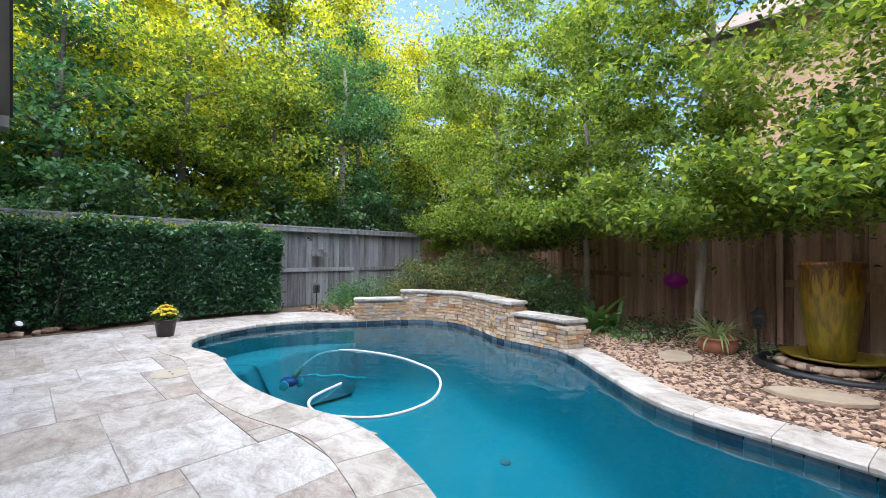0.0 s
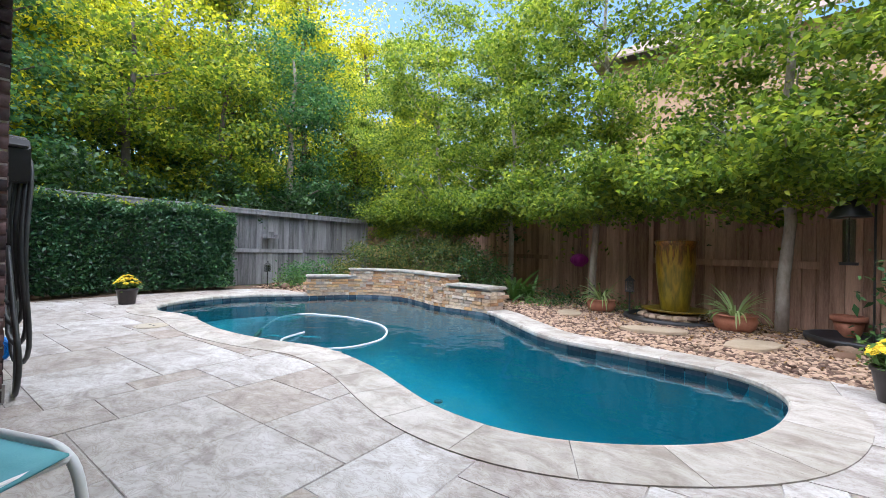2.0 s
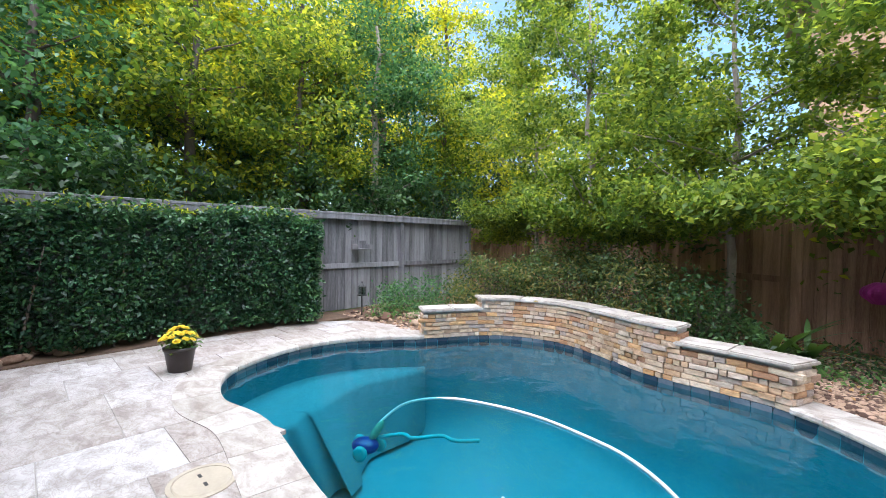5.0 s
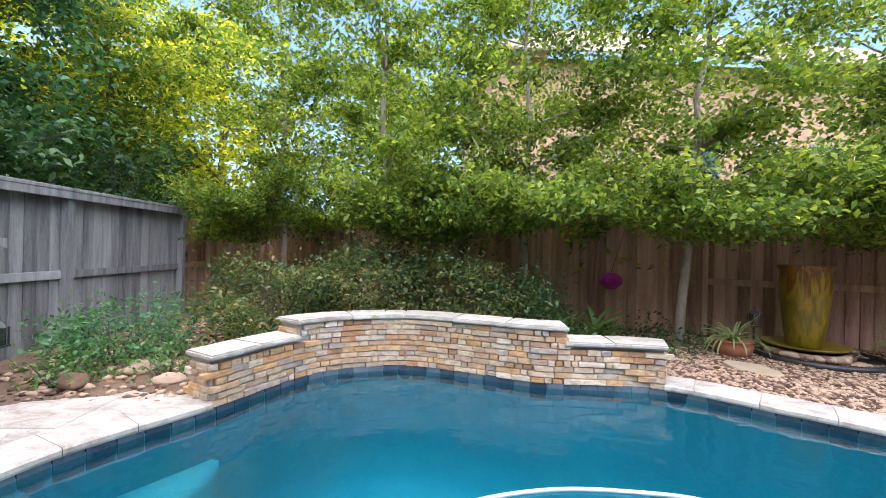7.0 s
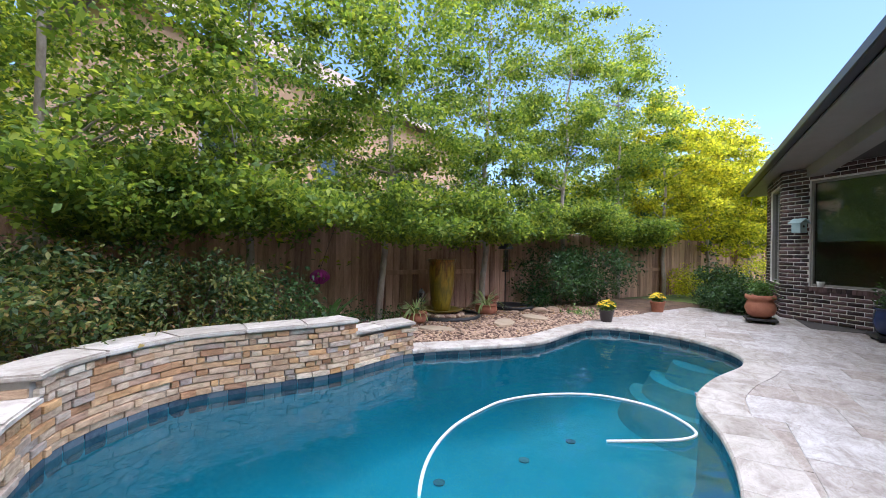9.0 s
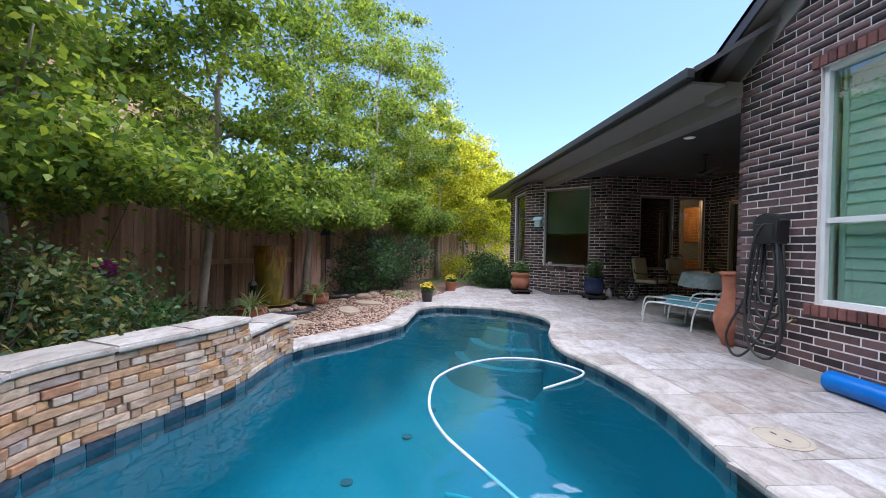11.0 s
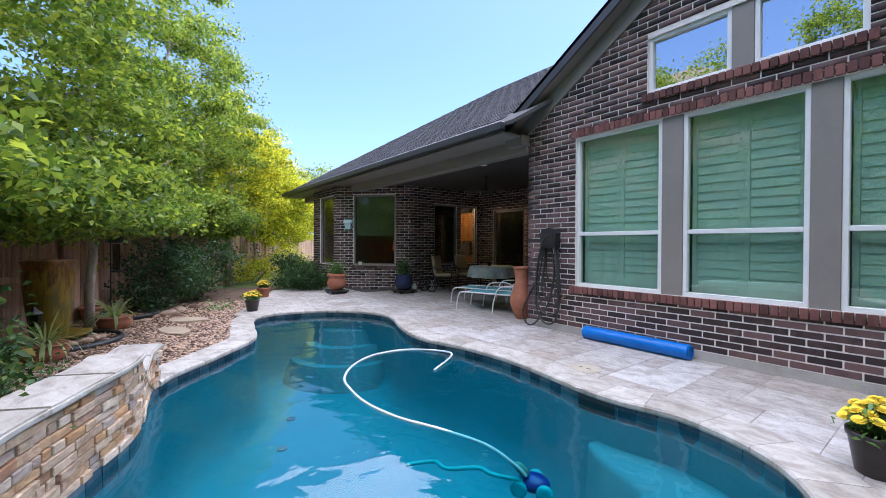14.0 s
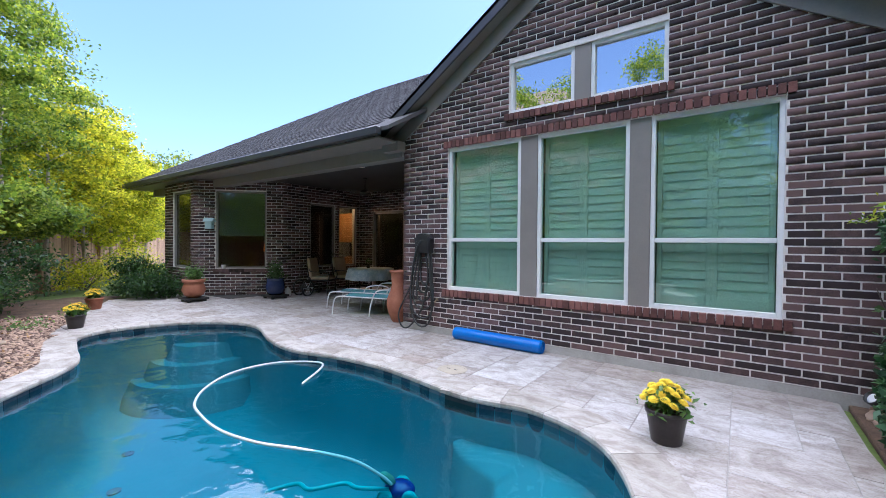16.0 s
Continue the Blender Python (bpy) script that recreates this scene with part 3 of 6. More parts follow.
def brick_wall(name, label, origin, ux, n, length, z0, z1, holes=(), cuts=(), singles=0, thick=0.2):
    """A mortar wall with openings and its bricks, 8 mm proud. holes: (a0, a1, z0, z1); cuts: ((a, z), (na, nz)) lines above which nothing stands."""
    m = frame_of(origin, ux, n)
    xs = sorted({0, length, *[h[0] for h in holes], *[h[1] for h in holes]})
    zs = sorted({z0, z1, *[h[2] for h in holes], *[h[3] for h in holes]})
    bm = bmesh.new()
    flip = Vector((ux[0], ux[1], 0)).cross(Vector((n[0], n[1], 0))).z < 0
    for a, b in zip(xs, xs[1:]):
        for c, d in zip(zs, zs[1:]):
            if any(h[0] < (a + b) / 2 < h[1] and h[2] < (c + d) / 2 < h[3] for h in holes):
                continue
            poly = [(a, c), (b, c), (b, d), (a, d)]
            for p, q in cuts:
                poly = clip(poly, p, q)
            if len(poly) < 3:
                continue
            f = [bm.verts.new((x, 0, z)) for x, z in poly]
            g = [bm.verts.new((x, -thick, z)) for x, z in poly]
            bm.faces.new(f)
            bm.faces.new(g[::-1])
            for i in range(len(poly)):
                j = (i + 1) % len(poly)
                bm.faces.new((f[j], f[i], g[i], g[j]))
    bmesh.ops.remove_doubles(bm, verts=bm.verts[:], dist=0.0005)
    bmesh.ops.recalc_face_normals(bm, faces=bm.faces[:])
    wall = part(name, bm, MORTAR)
    wall.matrix_world = m
    tagged(wall, label, "wall", kind="structure")
    items = []
    row = 0
    z = z0
    while z < z1 - 0.02:
        h = COURSE - JOINT
        zc = z + COURSE / 2
        a = -(BRICKL / 2) * (row % 2) + rnd.uniform(-0.004, 0.004)
        while a < length:
            spans = [(max(a, 0), min(a + BRICKL - JOINT, length))]
            for h0, h1, g0, g1 in holes:
                if g0 - 0.03 < zc < g1 + 0.03:
                    nxt = []
                    for s, e in spans:
                        if e <= h0 or s >= h1:
                            nxt.append((s, e))
                        else:
                            if s < h0:
                                nxt.append((s, h0 - 0.006))
                            if e > h1:
                                nxt.append((h1 + 0.006, e))
                    spans = nxt
            for s, e in spans:
                if e - s < 0.03:
                    continue
                if any((x - p[0]) * q[0] + (zc + 0.03 - p[1]) * q[1] > 0 for p, q in cuts for x in (s, e)):
                    continue
                items.append((s, e, zc))
            a += BRICKL
        z += COURSE
        row += 1
    near = []
    if singles:
        items.sort(key=lambda i: abs(i[2] - 1.0) + 0.25 * abs(i[0] - length * 0.5))
        near = items[:singles]
    for s, e, zc in near:
        w = round((e - s) / 0.02) * 0.02 if e - s < BRICKL - JOINT - 0.01 else BRICKL - JOINT
        piece("brick", w, (w, 0.05, COURSE - JOINT), BRICK, wall, Matrix.Translation(((s + e) / 2, -0.0205 + rnd.uniform(-0.0015, 0.0015), zc)), 0.003)
    rest = items[len(near):]
    if rest:
        joined_boxes("bricks", [(Matrix.Translation(((s + e) / 2, -0.0205, zc)), (e - s, 0.05, COURSE - JOINT)) for s, e, zc in rest], BRICK_REST, wall)
    return wall


def rowlock(wall, a0, a1, z, proud=0.03, tall=0.10, material=None):
    """A course of bricks on edge."""
    n = max(1, round((a1 - a0) / 0.076))
    w = (a1 - a0) / n
    for i in range(n):
        piece("brick", ("rowlock", round(w, 3), tall), (w - 0.01, 0.09, tall), material or RED_BRICK, wall, Matrix.Translation((a0 + w * (i + 0.5), proud - 0.045, z + tall / 2)), 0.004)


def window(wall_m, name, a0, a1, z0, z1, label, rail=None, pane=None, frame_mat=None, depth=-0.06, fw=0.045):
    """A window set into an opening: frame, sash rail, panes."""
    w = empty(name, wall_m, label, "window", kind="structure")
    fm = frame_mat or WHITE
    part("window_frame", boxes((a0, a0 + fw, depth - 0.05, depth + 0.03, z0, z1), (a1 - fw, a1, depth - 0.05, depth + 0.03, z0, z1),
         (a0 + fw, a1 - fw, depth - 0.05, depth + 0.03, z0, z0 + fw), (a0 + fw, a1 - fw, depth - 0.05, depth + 0.03, z1 - fw, z1), bevel=0.004), fm, w)
    zs = [z0 + fw, z1 - fw]
    if rail:
        part("sash_rail", boxes((a0 + fw, a1 - fw, depth - 0.045, depth + 0.02, rail - 0.025, rail + 0.025), bevel=0.004), fm, w)
        zs = [z0 + fw, rail - 0.025, rail + 0.025, z1 - fw]
    for lo, hi in zip(zs[::2], zs[1::2]):
        p = part("pane", boxes((a0 + fw, a1 - fw, depth - 0.022, depth - 0.016, lo, hi)), pane or PANE, w)
        p.visible_shadow = False
    return w


# ---- the house ----
WY = 1.12
NL, NH = -1.0, -6.72                 # ends of the gabled wall
GX, GZ, GS = -3.86, 5.06, 0.635      # gable middle, peak, slope
m_gable = frame_of((NL, WY, 0), (-1, 0), (0, 1))
big = [(0.88, 2.07), (2.31, 3.43), (3.65, 4.80)]
gable_holes = [(0.88, 4.80, 0.70, 2.83), (1.90, 3.81, 3.17, 3.85)]
mid = NL - GX
cuts = [((mid, GZ), (-GS, 1)), ((mid, GZ), (GS, 1))]
wall_north = brick_wall("wall_north", "dark brown brick gable wall with pale mortar", (NL, WY, 0), (-1, 0), (0, 1), NL - NH, 0.10, 5.0, gable_holes, cuts, 300)
rowlock(wall_north, 0.80, 4.88, 0.595, 0.035, 0.10)
rowlock(wall_north, 0.80, 4.88, 2.835, 0.022, 0.10)
rowlock(wall_north, 1.83, 3.88, 3.07, 0.035, 0.095)
slab_bm = boxes((0, NL - NH, -0.22, 0.012, -0.3, 0.10))
ob = part("foundation", slab_bm, CONCRETE)
ob.matrix_world = m_gable
tagged(ob, "bare grey concrete house foundation edge", "foundation", kind="structure")
for k, (a0, a1) in enumerate(big):
    window(m_gable, "window_%d" % (k + 1), a0, a1, 0.70, 2.83, "tall white vinyl sash window with greenish glass", 1.45)
for k, (a0, a1) in enumerate(((1.90, 2.78), (2.98, 3.81))):
    window(m_gable, "window_%d" % (k + 4), a0, a1, 3.17, 3.85, "white framed fixed gable window", None, pane_material("gable glass", (0.3, 0.4, 0.4), 0.7))
for a0, a1, z0, z1 in ((2.07, 2.31, 0.70, 2.83), (3.43, 3.65, 0.70, 2.83), (2.78, 2.98, 3.17, 3.85)):
    ob = part("trim", boxes((a0 + 0.001, a1 - 0.001, -0.12, -0.02, z0, z1), bevel=0.004), TRIM)
    ob.matrix_world = m_gable
    tagged(ob, "taupe painted mullion board between windows", "trim", kind="structure")

# plantation shutters behind the tall windows
for k, (a0, a1) in enumerate(big):
    for s0, s1 in ((a0 + 0.05, (a0 + a1) / 2), ((a0 + a1) / 2, a1 - 0.05)):
        sh = empty("window_shutter", m_gable, "closed white louvred plantation shutter behind glass", "shutter", "plantation shutters")
        y = -0.16
        part("shutter_frame", boxes((s0, s0 + 0.05, y - 0.03, y, 0.74, 2.80), (s1 - 0.05, s1, y - 0.03, y, 0.74, 2.80), (s0 + 0.05, s1 - 0.05, y - 0.03, y, 0.74, 0.84),
             (s0 + 0.05, s1 - 0.05, y - 0.03, y, 2.72, 2.80), (s0 + 0.05, s1 - 0.05, y - 0.03, y, 1.42, 1.50), bevel=0.003), SHUTTER, sh)
        w = s1 - s0 - 0.104
        for lo, hi in ((0.84, 1.42), (1.50, 2.72)):
            n = round((hi - lo) / 0.1)
            for i in range(n):
                zc = lo + (hi - lo) * (i + 0.5) / n
                piece("slat", ("slat", round(w, 2)), (w, 0.012, 0.108), SHUTTER, sh, Matrix.Translation(((s0 + s1) / 2, y - 0.015, zc)) @ pose(0, 0, 0, 8), 0.003)

# gable rake boards, soffit, fascia and the two eave returns
OV = 0.2
for side, x_end in ((1, NL + 0.32), (-1, NH - 0.32)):
    d = Vector((x_end - GX, 0, 0))
    z_end = GZ - GS * abs(d.x)
    rk = empty("gable_eave", Matrix(), "dark fascia and taupe soffit along the gable", "eave", kind="structure")
    for name, mat, y0, y1, up, dn in (("fascia", GUTTER, WY + OV, WY + OV + 0.03, 0.24, 0.06), ("soffit", TRIM, WY - 0.1, WY + OV, 0.10, 0.065), ("rake_board", TRIM, WY + 0.002, WY + 0.03, 0.062, -0.19)):
        bm = bmesh.new()
        pts = [(GX, GZ + dn), (x_end, z_end + dn), (x_end, z_end + up), (GX, GZ + up)]
        f = [bm.verts.new((x, y0, z)) for x, z in pts]
        g = [bm.verts.new((x, y1, z)) for x, z in pts]
        bm.faces.new(f)
        bm.faces.new(g[::-1])
        for i in range(4):
            bm.faces.new((f[i], f[(i + 1) % 4], g[(i + 1) % 4], g[i]))
        bmesh.ops.recalc_face_normals(bm, faces=bm.faces[:])
        part(name, bm, mat, rk)
    x0, x1 = sorted((x_end, x_end - side * 0.34))
    part("eave_return", boxes((x0, x1, WY - 0.1, WY + OV - 0.003, z_end - 0.16, z_end + 0.0), bevel=0.004), TRIM, rk)

# roofs
EAVE_Z, EAVE_Y, EAVE_X, RIDGE = 3.06, 1.72, 10.1, 5.6


def roof_sheet(bm, pts, t=0.06):
    f = [bm.verts.new(p) for p in pts]
    g = [bm.verts.new((p[0], p[1], p[2] - t)) for p in pts]
    bm.faces.new(f)
    bm.faces.new(g[::-1])
    for i in range(len(pts)):
        j = (i + 1) % len(pts)
        bm.faces.new((f[j], f[i], g[i], g[j]))


bm = bmesh.new()
top_z = EAVE_Z + 0.10
R = RIDGE
roof_sheet(bm, [(-1.2, EAVE_Y, top_z), (EAVE_X, EAVE_Y, top_z), (EAVE_X - R, EAVE_Y - R, top_z + GS * R), (-4.0, EAVE_Y - R, top_z + GS * R)])
roof_sheet(bm, [(EAVE_X, EAVE_Y, top_z), (EAVE_X, EAVE_Y - 2 * R, top_z), (EAVE_X - R, EAVE_Y - R, top_z + GS * R)])
roof_sheet(bm, [(EAVE_X, EAVE_Y - 2 * R, top_z), (-8.0, EAVE_Y - 2 * R, top_z), (-8.0, EAVE_Y - R, top_z + GS * R), (EAVE_X - R, EAVE_Y - R, top_z + GS * R)])
pk = GZ + 0.245
roof_sheet(bm, [(GX, WY + OV + 0.03, pk), (NL + 0.35, WY + OV + 0.03, pk - GS * (NL + 0.35 - GX)), (NL + 0.35, -3.0, pk - GS * (NL + 0.35 - GX)), (GX, -3.0, pk)])
roof_sheet(bm, [(NH - 0.35, WY + OV + 0.03, pk - GS * (GX - NH + 0.35)), (GX, WY + OV + 0.03, pk), (GX, -3.0, pk), (NH - 0.35, -3.0, pk - GS * (GX - NH + 0.35))])
bmesh.ops.recalc_face_normals(bm, faces=bm.faces[:])
roof = tagged(part("roof", bm, SHINGLE), "dark grey asphalt shingle hip roof", "roof", kind="structure")
# shingle tabs on the slope above the patio
tabs = []
sl = math.atan(GS)
row, v = 0, 0.04
while v < R / math.cos(sl) - 0.1:
    yy, zz = EAVE_Y - v * math.cos(sl), top_z + v * math.sin(sl)
    u = -1.0 + (row % 3) * 0.11
    while u < EAVE_X - 0.1 - v * math.cos(sl):
        if zz - pk + GS * (u - GX) > -0.02 or u > NL + 0.4:
            tabs.append((Matrix.Translation((u + 0.15, yy, zz + 0.006)) @ pose(0, 0, 0, -math.degrees(sl) + 2.2), (0.325, 0.16, 0.006 + rnd.uniform(0, 0.004))))
        u += 0.33
    v += 0.145
    row += 1
joined_boxes("shingles", tabs, surface("shingle tabs", (0.016, 0.0155, 0.0165), (0.034, 0.032, 0.034), 0.95, 4, 120, island=0.6, bump=0.5), roof)

# eave over the patio: fascia, gutter, beam and soffit, ceiling
ev = empty("patio_eave", Matrix(), "dark gutter over a taupe patio beam", "eave", kind="structure")
part("gutter", boxes((-1.05, EAVE_X, EAVE_Y - 0.01, EAVE_Y + 0.10, EAVE_Z - 0.03, EAVE_Z + 0.10), (EAVE_X, EAVE_X + 0.1, EAVE_Y - 11.2, EAVE_Y + 0.10, EAVE_Z - 0.03, EAVE_Z + 0.10), bevel=0.015), GUTTER, ev)
part("soffit", boxes((-0.99, EAVE_X - 0.01, WY + 0.05, EAVE_Y - 0.012, EAVE_Z - 0.06, EAVE_Z - 0.03), (9.602, EAVE_X - 0.01, -9.0, WY + 0.05, EAVE_Z - 0.06, EAVE_Z - 0.03)), TRIM, ev)
part("beam", boxes((-0.99, 9.6, WY - 0.2, WY + 0.05, EAVE_Z - 0.26, EAVE_Z - 0.03), bevel=0.004), TRIM, ev)
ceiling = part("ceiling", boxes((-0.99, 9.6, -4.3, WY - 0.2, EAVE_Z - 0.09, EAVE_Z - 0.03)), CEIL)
tagged(ceiling, "covered patio ceiling with its shade put into a dark taupe", "ceiling", kind="structure")

# bay at the far end of the patio, and the walls under the roof
BA, BB, BC, BD = Vector((4.35, -0.06)), Vector((5.9, 1.49)), Vector((7.75, 1.49)), Vector((4.35, -2.2))
BEAM = EAVE_Z - 0.09
e = (BA - BB).normalized()
wall_bay = brick_wall("wall_bay", "dark brick angled bay wall with a window", (BB.x, BB.y, 0), tuple(e), (-0.7071, 0.7071), (BA - BB).length, 0.0, BEAM, [(0.52, 1.77, 0.69, 2.72)], (), 0)
rowlock(wall_bay, 0.46, 1.83, 0.595, 0.03, 0.09, BRICK)
m_bay = wall_bay.matrix_world
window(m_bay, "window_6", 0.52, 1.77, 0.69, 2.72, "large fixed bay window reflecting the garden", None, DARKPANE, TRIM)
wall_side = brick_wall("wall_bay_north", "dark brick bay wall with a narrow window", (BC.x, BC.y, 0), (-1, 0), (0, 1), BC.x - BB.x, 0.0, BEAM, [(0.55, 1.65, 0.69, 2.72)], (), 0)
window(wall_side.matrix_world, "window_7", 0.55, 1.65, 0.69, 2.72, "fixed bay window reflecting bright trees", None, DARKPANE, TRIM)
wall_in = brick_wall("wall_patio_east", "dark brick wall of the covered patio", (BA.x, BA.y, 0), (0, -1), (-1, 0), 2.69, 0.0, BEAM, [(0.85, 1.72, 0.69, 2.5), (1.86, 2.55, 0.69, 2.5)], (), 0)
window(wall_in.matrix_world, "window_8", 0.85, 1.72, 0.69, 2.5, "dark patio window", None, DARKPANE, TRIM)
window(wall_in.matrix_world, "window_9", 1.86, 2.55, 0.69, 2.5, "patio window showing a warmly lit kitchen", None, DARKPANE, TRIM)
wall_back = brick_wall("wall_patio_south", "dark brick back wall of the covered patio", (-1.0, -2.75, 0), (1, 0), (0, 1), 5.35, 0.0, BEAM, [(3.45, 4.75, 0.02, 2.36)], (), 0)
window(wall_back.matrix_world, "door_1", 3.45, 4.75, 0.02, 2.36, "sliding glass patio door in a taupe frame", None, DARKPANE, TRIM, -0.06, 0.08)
wall_west = brick_wall("wall_patio_west", "dark brick side wall of the covered patio", (-1.0, -2.75, 0), (0, 1), (1, 0), 3.87, 0.0, BEAM, (), (), 0)
ob = part("wall_east", boxes((7.55, 7.75, -9.4, 1.28, 0, BEAM)), MORTAR)
tagged(ob, "brick east wall of the house", "wall", kind="structure")
ob = part("wall_south", boxes((-8, 7.75, -9.6, -9.4, 0, BEAM)), MORTAR)
tagged(ob, "plain rear wall of the house", "wall", kind="structure")
ob = part("wall_house_west", boxes((NH, NH + 0.2, -9.4, WY - 0.2, 0, 3.2)), MORTAR)
tagged(ob, "plain west wall of the house", "wall", kind="structure")
# added wall that stops the kitchen lamp from lighting the bay room
ob = part("wall_light_block", boxes((4.56, 7.54, -1.9, -1.8, 0, BEAM)), DARKWALL)
tagged(ob, "added dark wall blocking kitchen light from the bay room", "wall", kind="structure")
# rooms behind the glass, their dimness put into the dark colour
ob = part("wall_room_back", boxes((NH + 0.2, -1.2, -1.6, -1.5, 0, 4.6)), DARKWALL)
tagged(ob, "room wall behind the shutters, coloured dark for indoor shade", "wall", kind="structure")
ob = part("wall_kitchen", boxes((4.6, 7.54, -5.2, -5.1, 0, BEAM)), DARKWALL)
tagged(ob, "kitchen wall coloured dark for indoor shade", "wall", kind="structure")
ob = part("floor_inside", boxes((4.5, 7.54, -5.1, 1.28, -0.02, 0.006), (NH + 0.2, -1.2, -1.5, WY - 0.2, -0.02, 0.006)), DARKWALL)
tagged(ob, "indoor floor coloured dark for indoor shade", "floor", kind="structure")

# ---- patio floor ----
bm = bmesh.new()
cop_out = offset(0.31)
edge_in = offset(0.04)
PATIO = spline([(-6.15, 1.0, 0), (-6.2, 2.2, 0), (-6.3, 3.4, 0), (-6.35, 4.3, 0), (-6.15, 5.2, 0), (-5.6, 5.62, 0), (-4.6, 5.66, 0)], 6, False)
patio_west = [(p.x, p.y) for p in PATIO]


def patio_ok(p):
    x, y = p
    if y < WY and NH < x < NL + 0.02:
        return False
    if x > BA.x and y < min(1.49, x - 4.41):
        return False
    if y < -2.75 or x > 6.3:
        return False
    if x < -4.6:
        lim = [q for q in patio_west]
        poly = lim + [(-4.6, 1.0)]
        return inside(p, poly) or (x > -6.2 and 1.0 < y < 1.3)
    if x < -1 and y > 5.2:
        return False
    if x > 2.4 and y > 4.7 - 0.45 * (x - 2.9):
        return False
    if y > 4.6 and x > -1:
        return False
    return True


base = part("patio_bed", boxes((-6.2, 6.2, WY - 0.02, 2.4, -0.058, -0.0045), (-1.0, 4.4, -2.8, WY - 0.021, -0.058, -0.0045), (2.95, 5.6, 2.401, 4.0, -0.058, -0.0045), (-6.1, -5.4, 2.401, 5.1, -0.058, -0.0045)), GROUT)
tagged(base, "mortar bed under the patio stones", "floor", kind="structure")
bm = bmesh.new()
ring_mesh(bm, offset(0.06), offset(0.75), -0.0065, -0.0065)
ob = part("coping_bed", bm, GROUT)
tagged(ob, "mortar bed under the coping", "floor", kind="structure")
floor = empty("floor", Matrix(), "pale travertine patio paving in mixed rectangular slabs", "patio floor", kind="structure")
MOD = 0.205
gx0, gy0, GW, GHH = -6.45, -4.3, 63, 49
used = np.zeros((GW, GHH), bool)
trav_cache = {}
r2 = random.Random(5)
for j in range(GHH):
    for i in range(GW):
        if used[i, j]:
            continue
        opts = [(3, 2), (2, 3), (3, 3), (2, 2), (3, 2), (2, 1), (1, 2), (1, 1)]
        r2.shuffle(opts)
        opts.sort(key=lambda o: -o[0] * o[1] + r2.uniform(0, 5.5))
        for w, h in opts:
            if i + w <= GW and j + h <= GHH and not used[i:i + w, j:j + h].any():
                break
        used[i:i + w, j:j + h] = True
        x0, y0 = gx0 + i * MOD, gy0 + j * MOD
        c = Vector((x0 + w * MOD / 2, y0 + h * MOD / 2))
        corners = [(x0 + 0.003, y0 + 0.003), (x0 + w * MOD - 0.003, y0 + 0.003), (x0 + w * MOD - 0.003, y0 + h * MOD - 0.003), (x0 + 0.003, y0 + h * MOD - 0.003)]
        if not any(patio_ok(q) for q in corners + [tuple(c)]):
            continue
        poly = corners
        wet = [q for q in corners if inside(q, edge_in)]
        if len(wet) == 4:
            continue
        if wet or inside(c, edge_in):
            deep = max(wet or [tuple(c)], key=lambda q: min((Vector(q) - p).length for p in edge_in))
            k = min(range(NP), key=lambda q: (edge_in[q] - Vector(deep)).length)
            poly = clip(poly, edge_in[k], -out_n[k])
        if not all(patio_ok(q) for q in corners):
            if x0 < -4.6 and x0 + w * MOD < -4.3:
                kk = min(range(len(patio_west)), key=lambda q: (Vector(patio_west[q]) - c).length)
                a, b = Vector(patio_west[max(0, kk - 1)]), Vector(patio_west[min(len(patio_west) - 1, kk + 1)])
                d = (b - a).normalized()
                poly = clip(poly, patio_west[kk], (-d.y, d.x))
            poly = clip(poly, (0, -2.74), (0, -1))
            if x0 < NL - 0.3:
                poly = clip(poly, (0, WY + 0.004), (0, -1))
            elif y0 < WY:
                poly = clip(poly, (NL + 0.004, 0), (-1, 0))
            if c.x > 4.0 and c.y < 1.5:
                poly = clip(poly, (5.0, 0.585), (0.7071, -0.7071))
                poly = clip(poly, (BA.x - 0.004, 0), (1, 0)) if c.y < 0 else poly
            if c.x > 2.4 and c.y > 2.5:
                poly = clip(poly, (2.9, 4.7), (0.41, 0.912))
        if len(poly) < 3:
            continue
        area = abs(sum(p[0] * q[1] - q[0] * p[1] for p, q in zip(poly, poly[1:] + poly[:1]))) / 2
        if area < 0.003:
            continue
        full = poly is corners
        dz = r2.uniform(-0.0015, 0.0015)
        if full:
            piece("tile", (w, h), (w * MOD - 0.005, h * MOD - 0.005, 0.03), TRAV, floor, Matrix.Translation((c.x, c.y, -0.015 + dz)), 0.003)
        else:
            tb = bmesh.new()
            slab(tb, poly, -0.03, dz)
            part("tile", tb, TRAV, floor)

# coping stones round the pool, and the blue tile band under them
coping = empty("pool_coping", Matrix(), "cream travertine bullnose pool coping stones", "coping", kind="structure")
band = empty("waterline_tiles", Matrix(), "dark blue slate-look waterline tiles", "tile band", kind="structure")
WALL_A, WALL_B = Vector((-4.5, 5.57)), Vector((-0.75, 6.03))
iA = min(range(NP), key=lambda i: (pool[i] - WALL_A).length)
iB = min(range(NP), key=lambda i: (pool[i] - WALL_B).length)


def in_wall(i):
    return pool[i].y > 5.5 and -4.52 < pool[i].x < -0.72


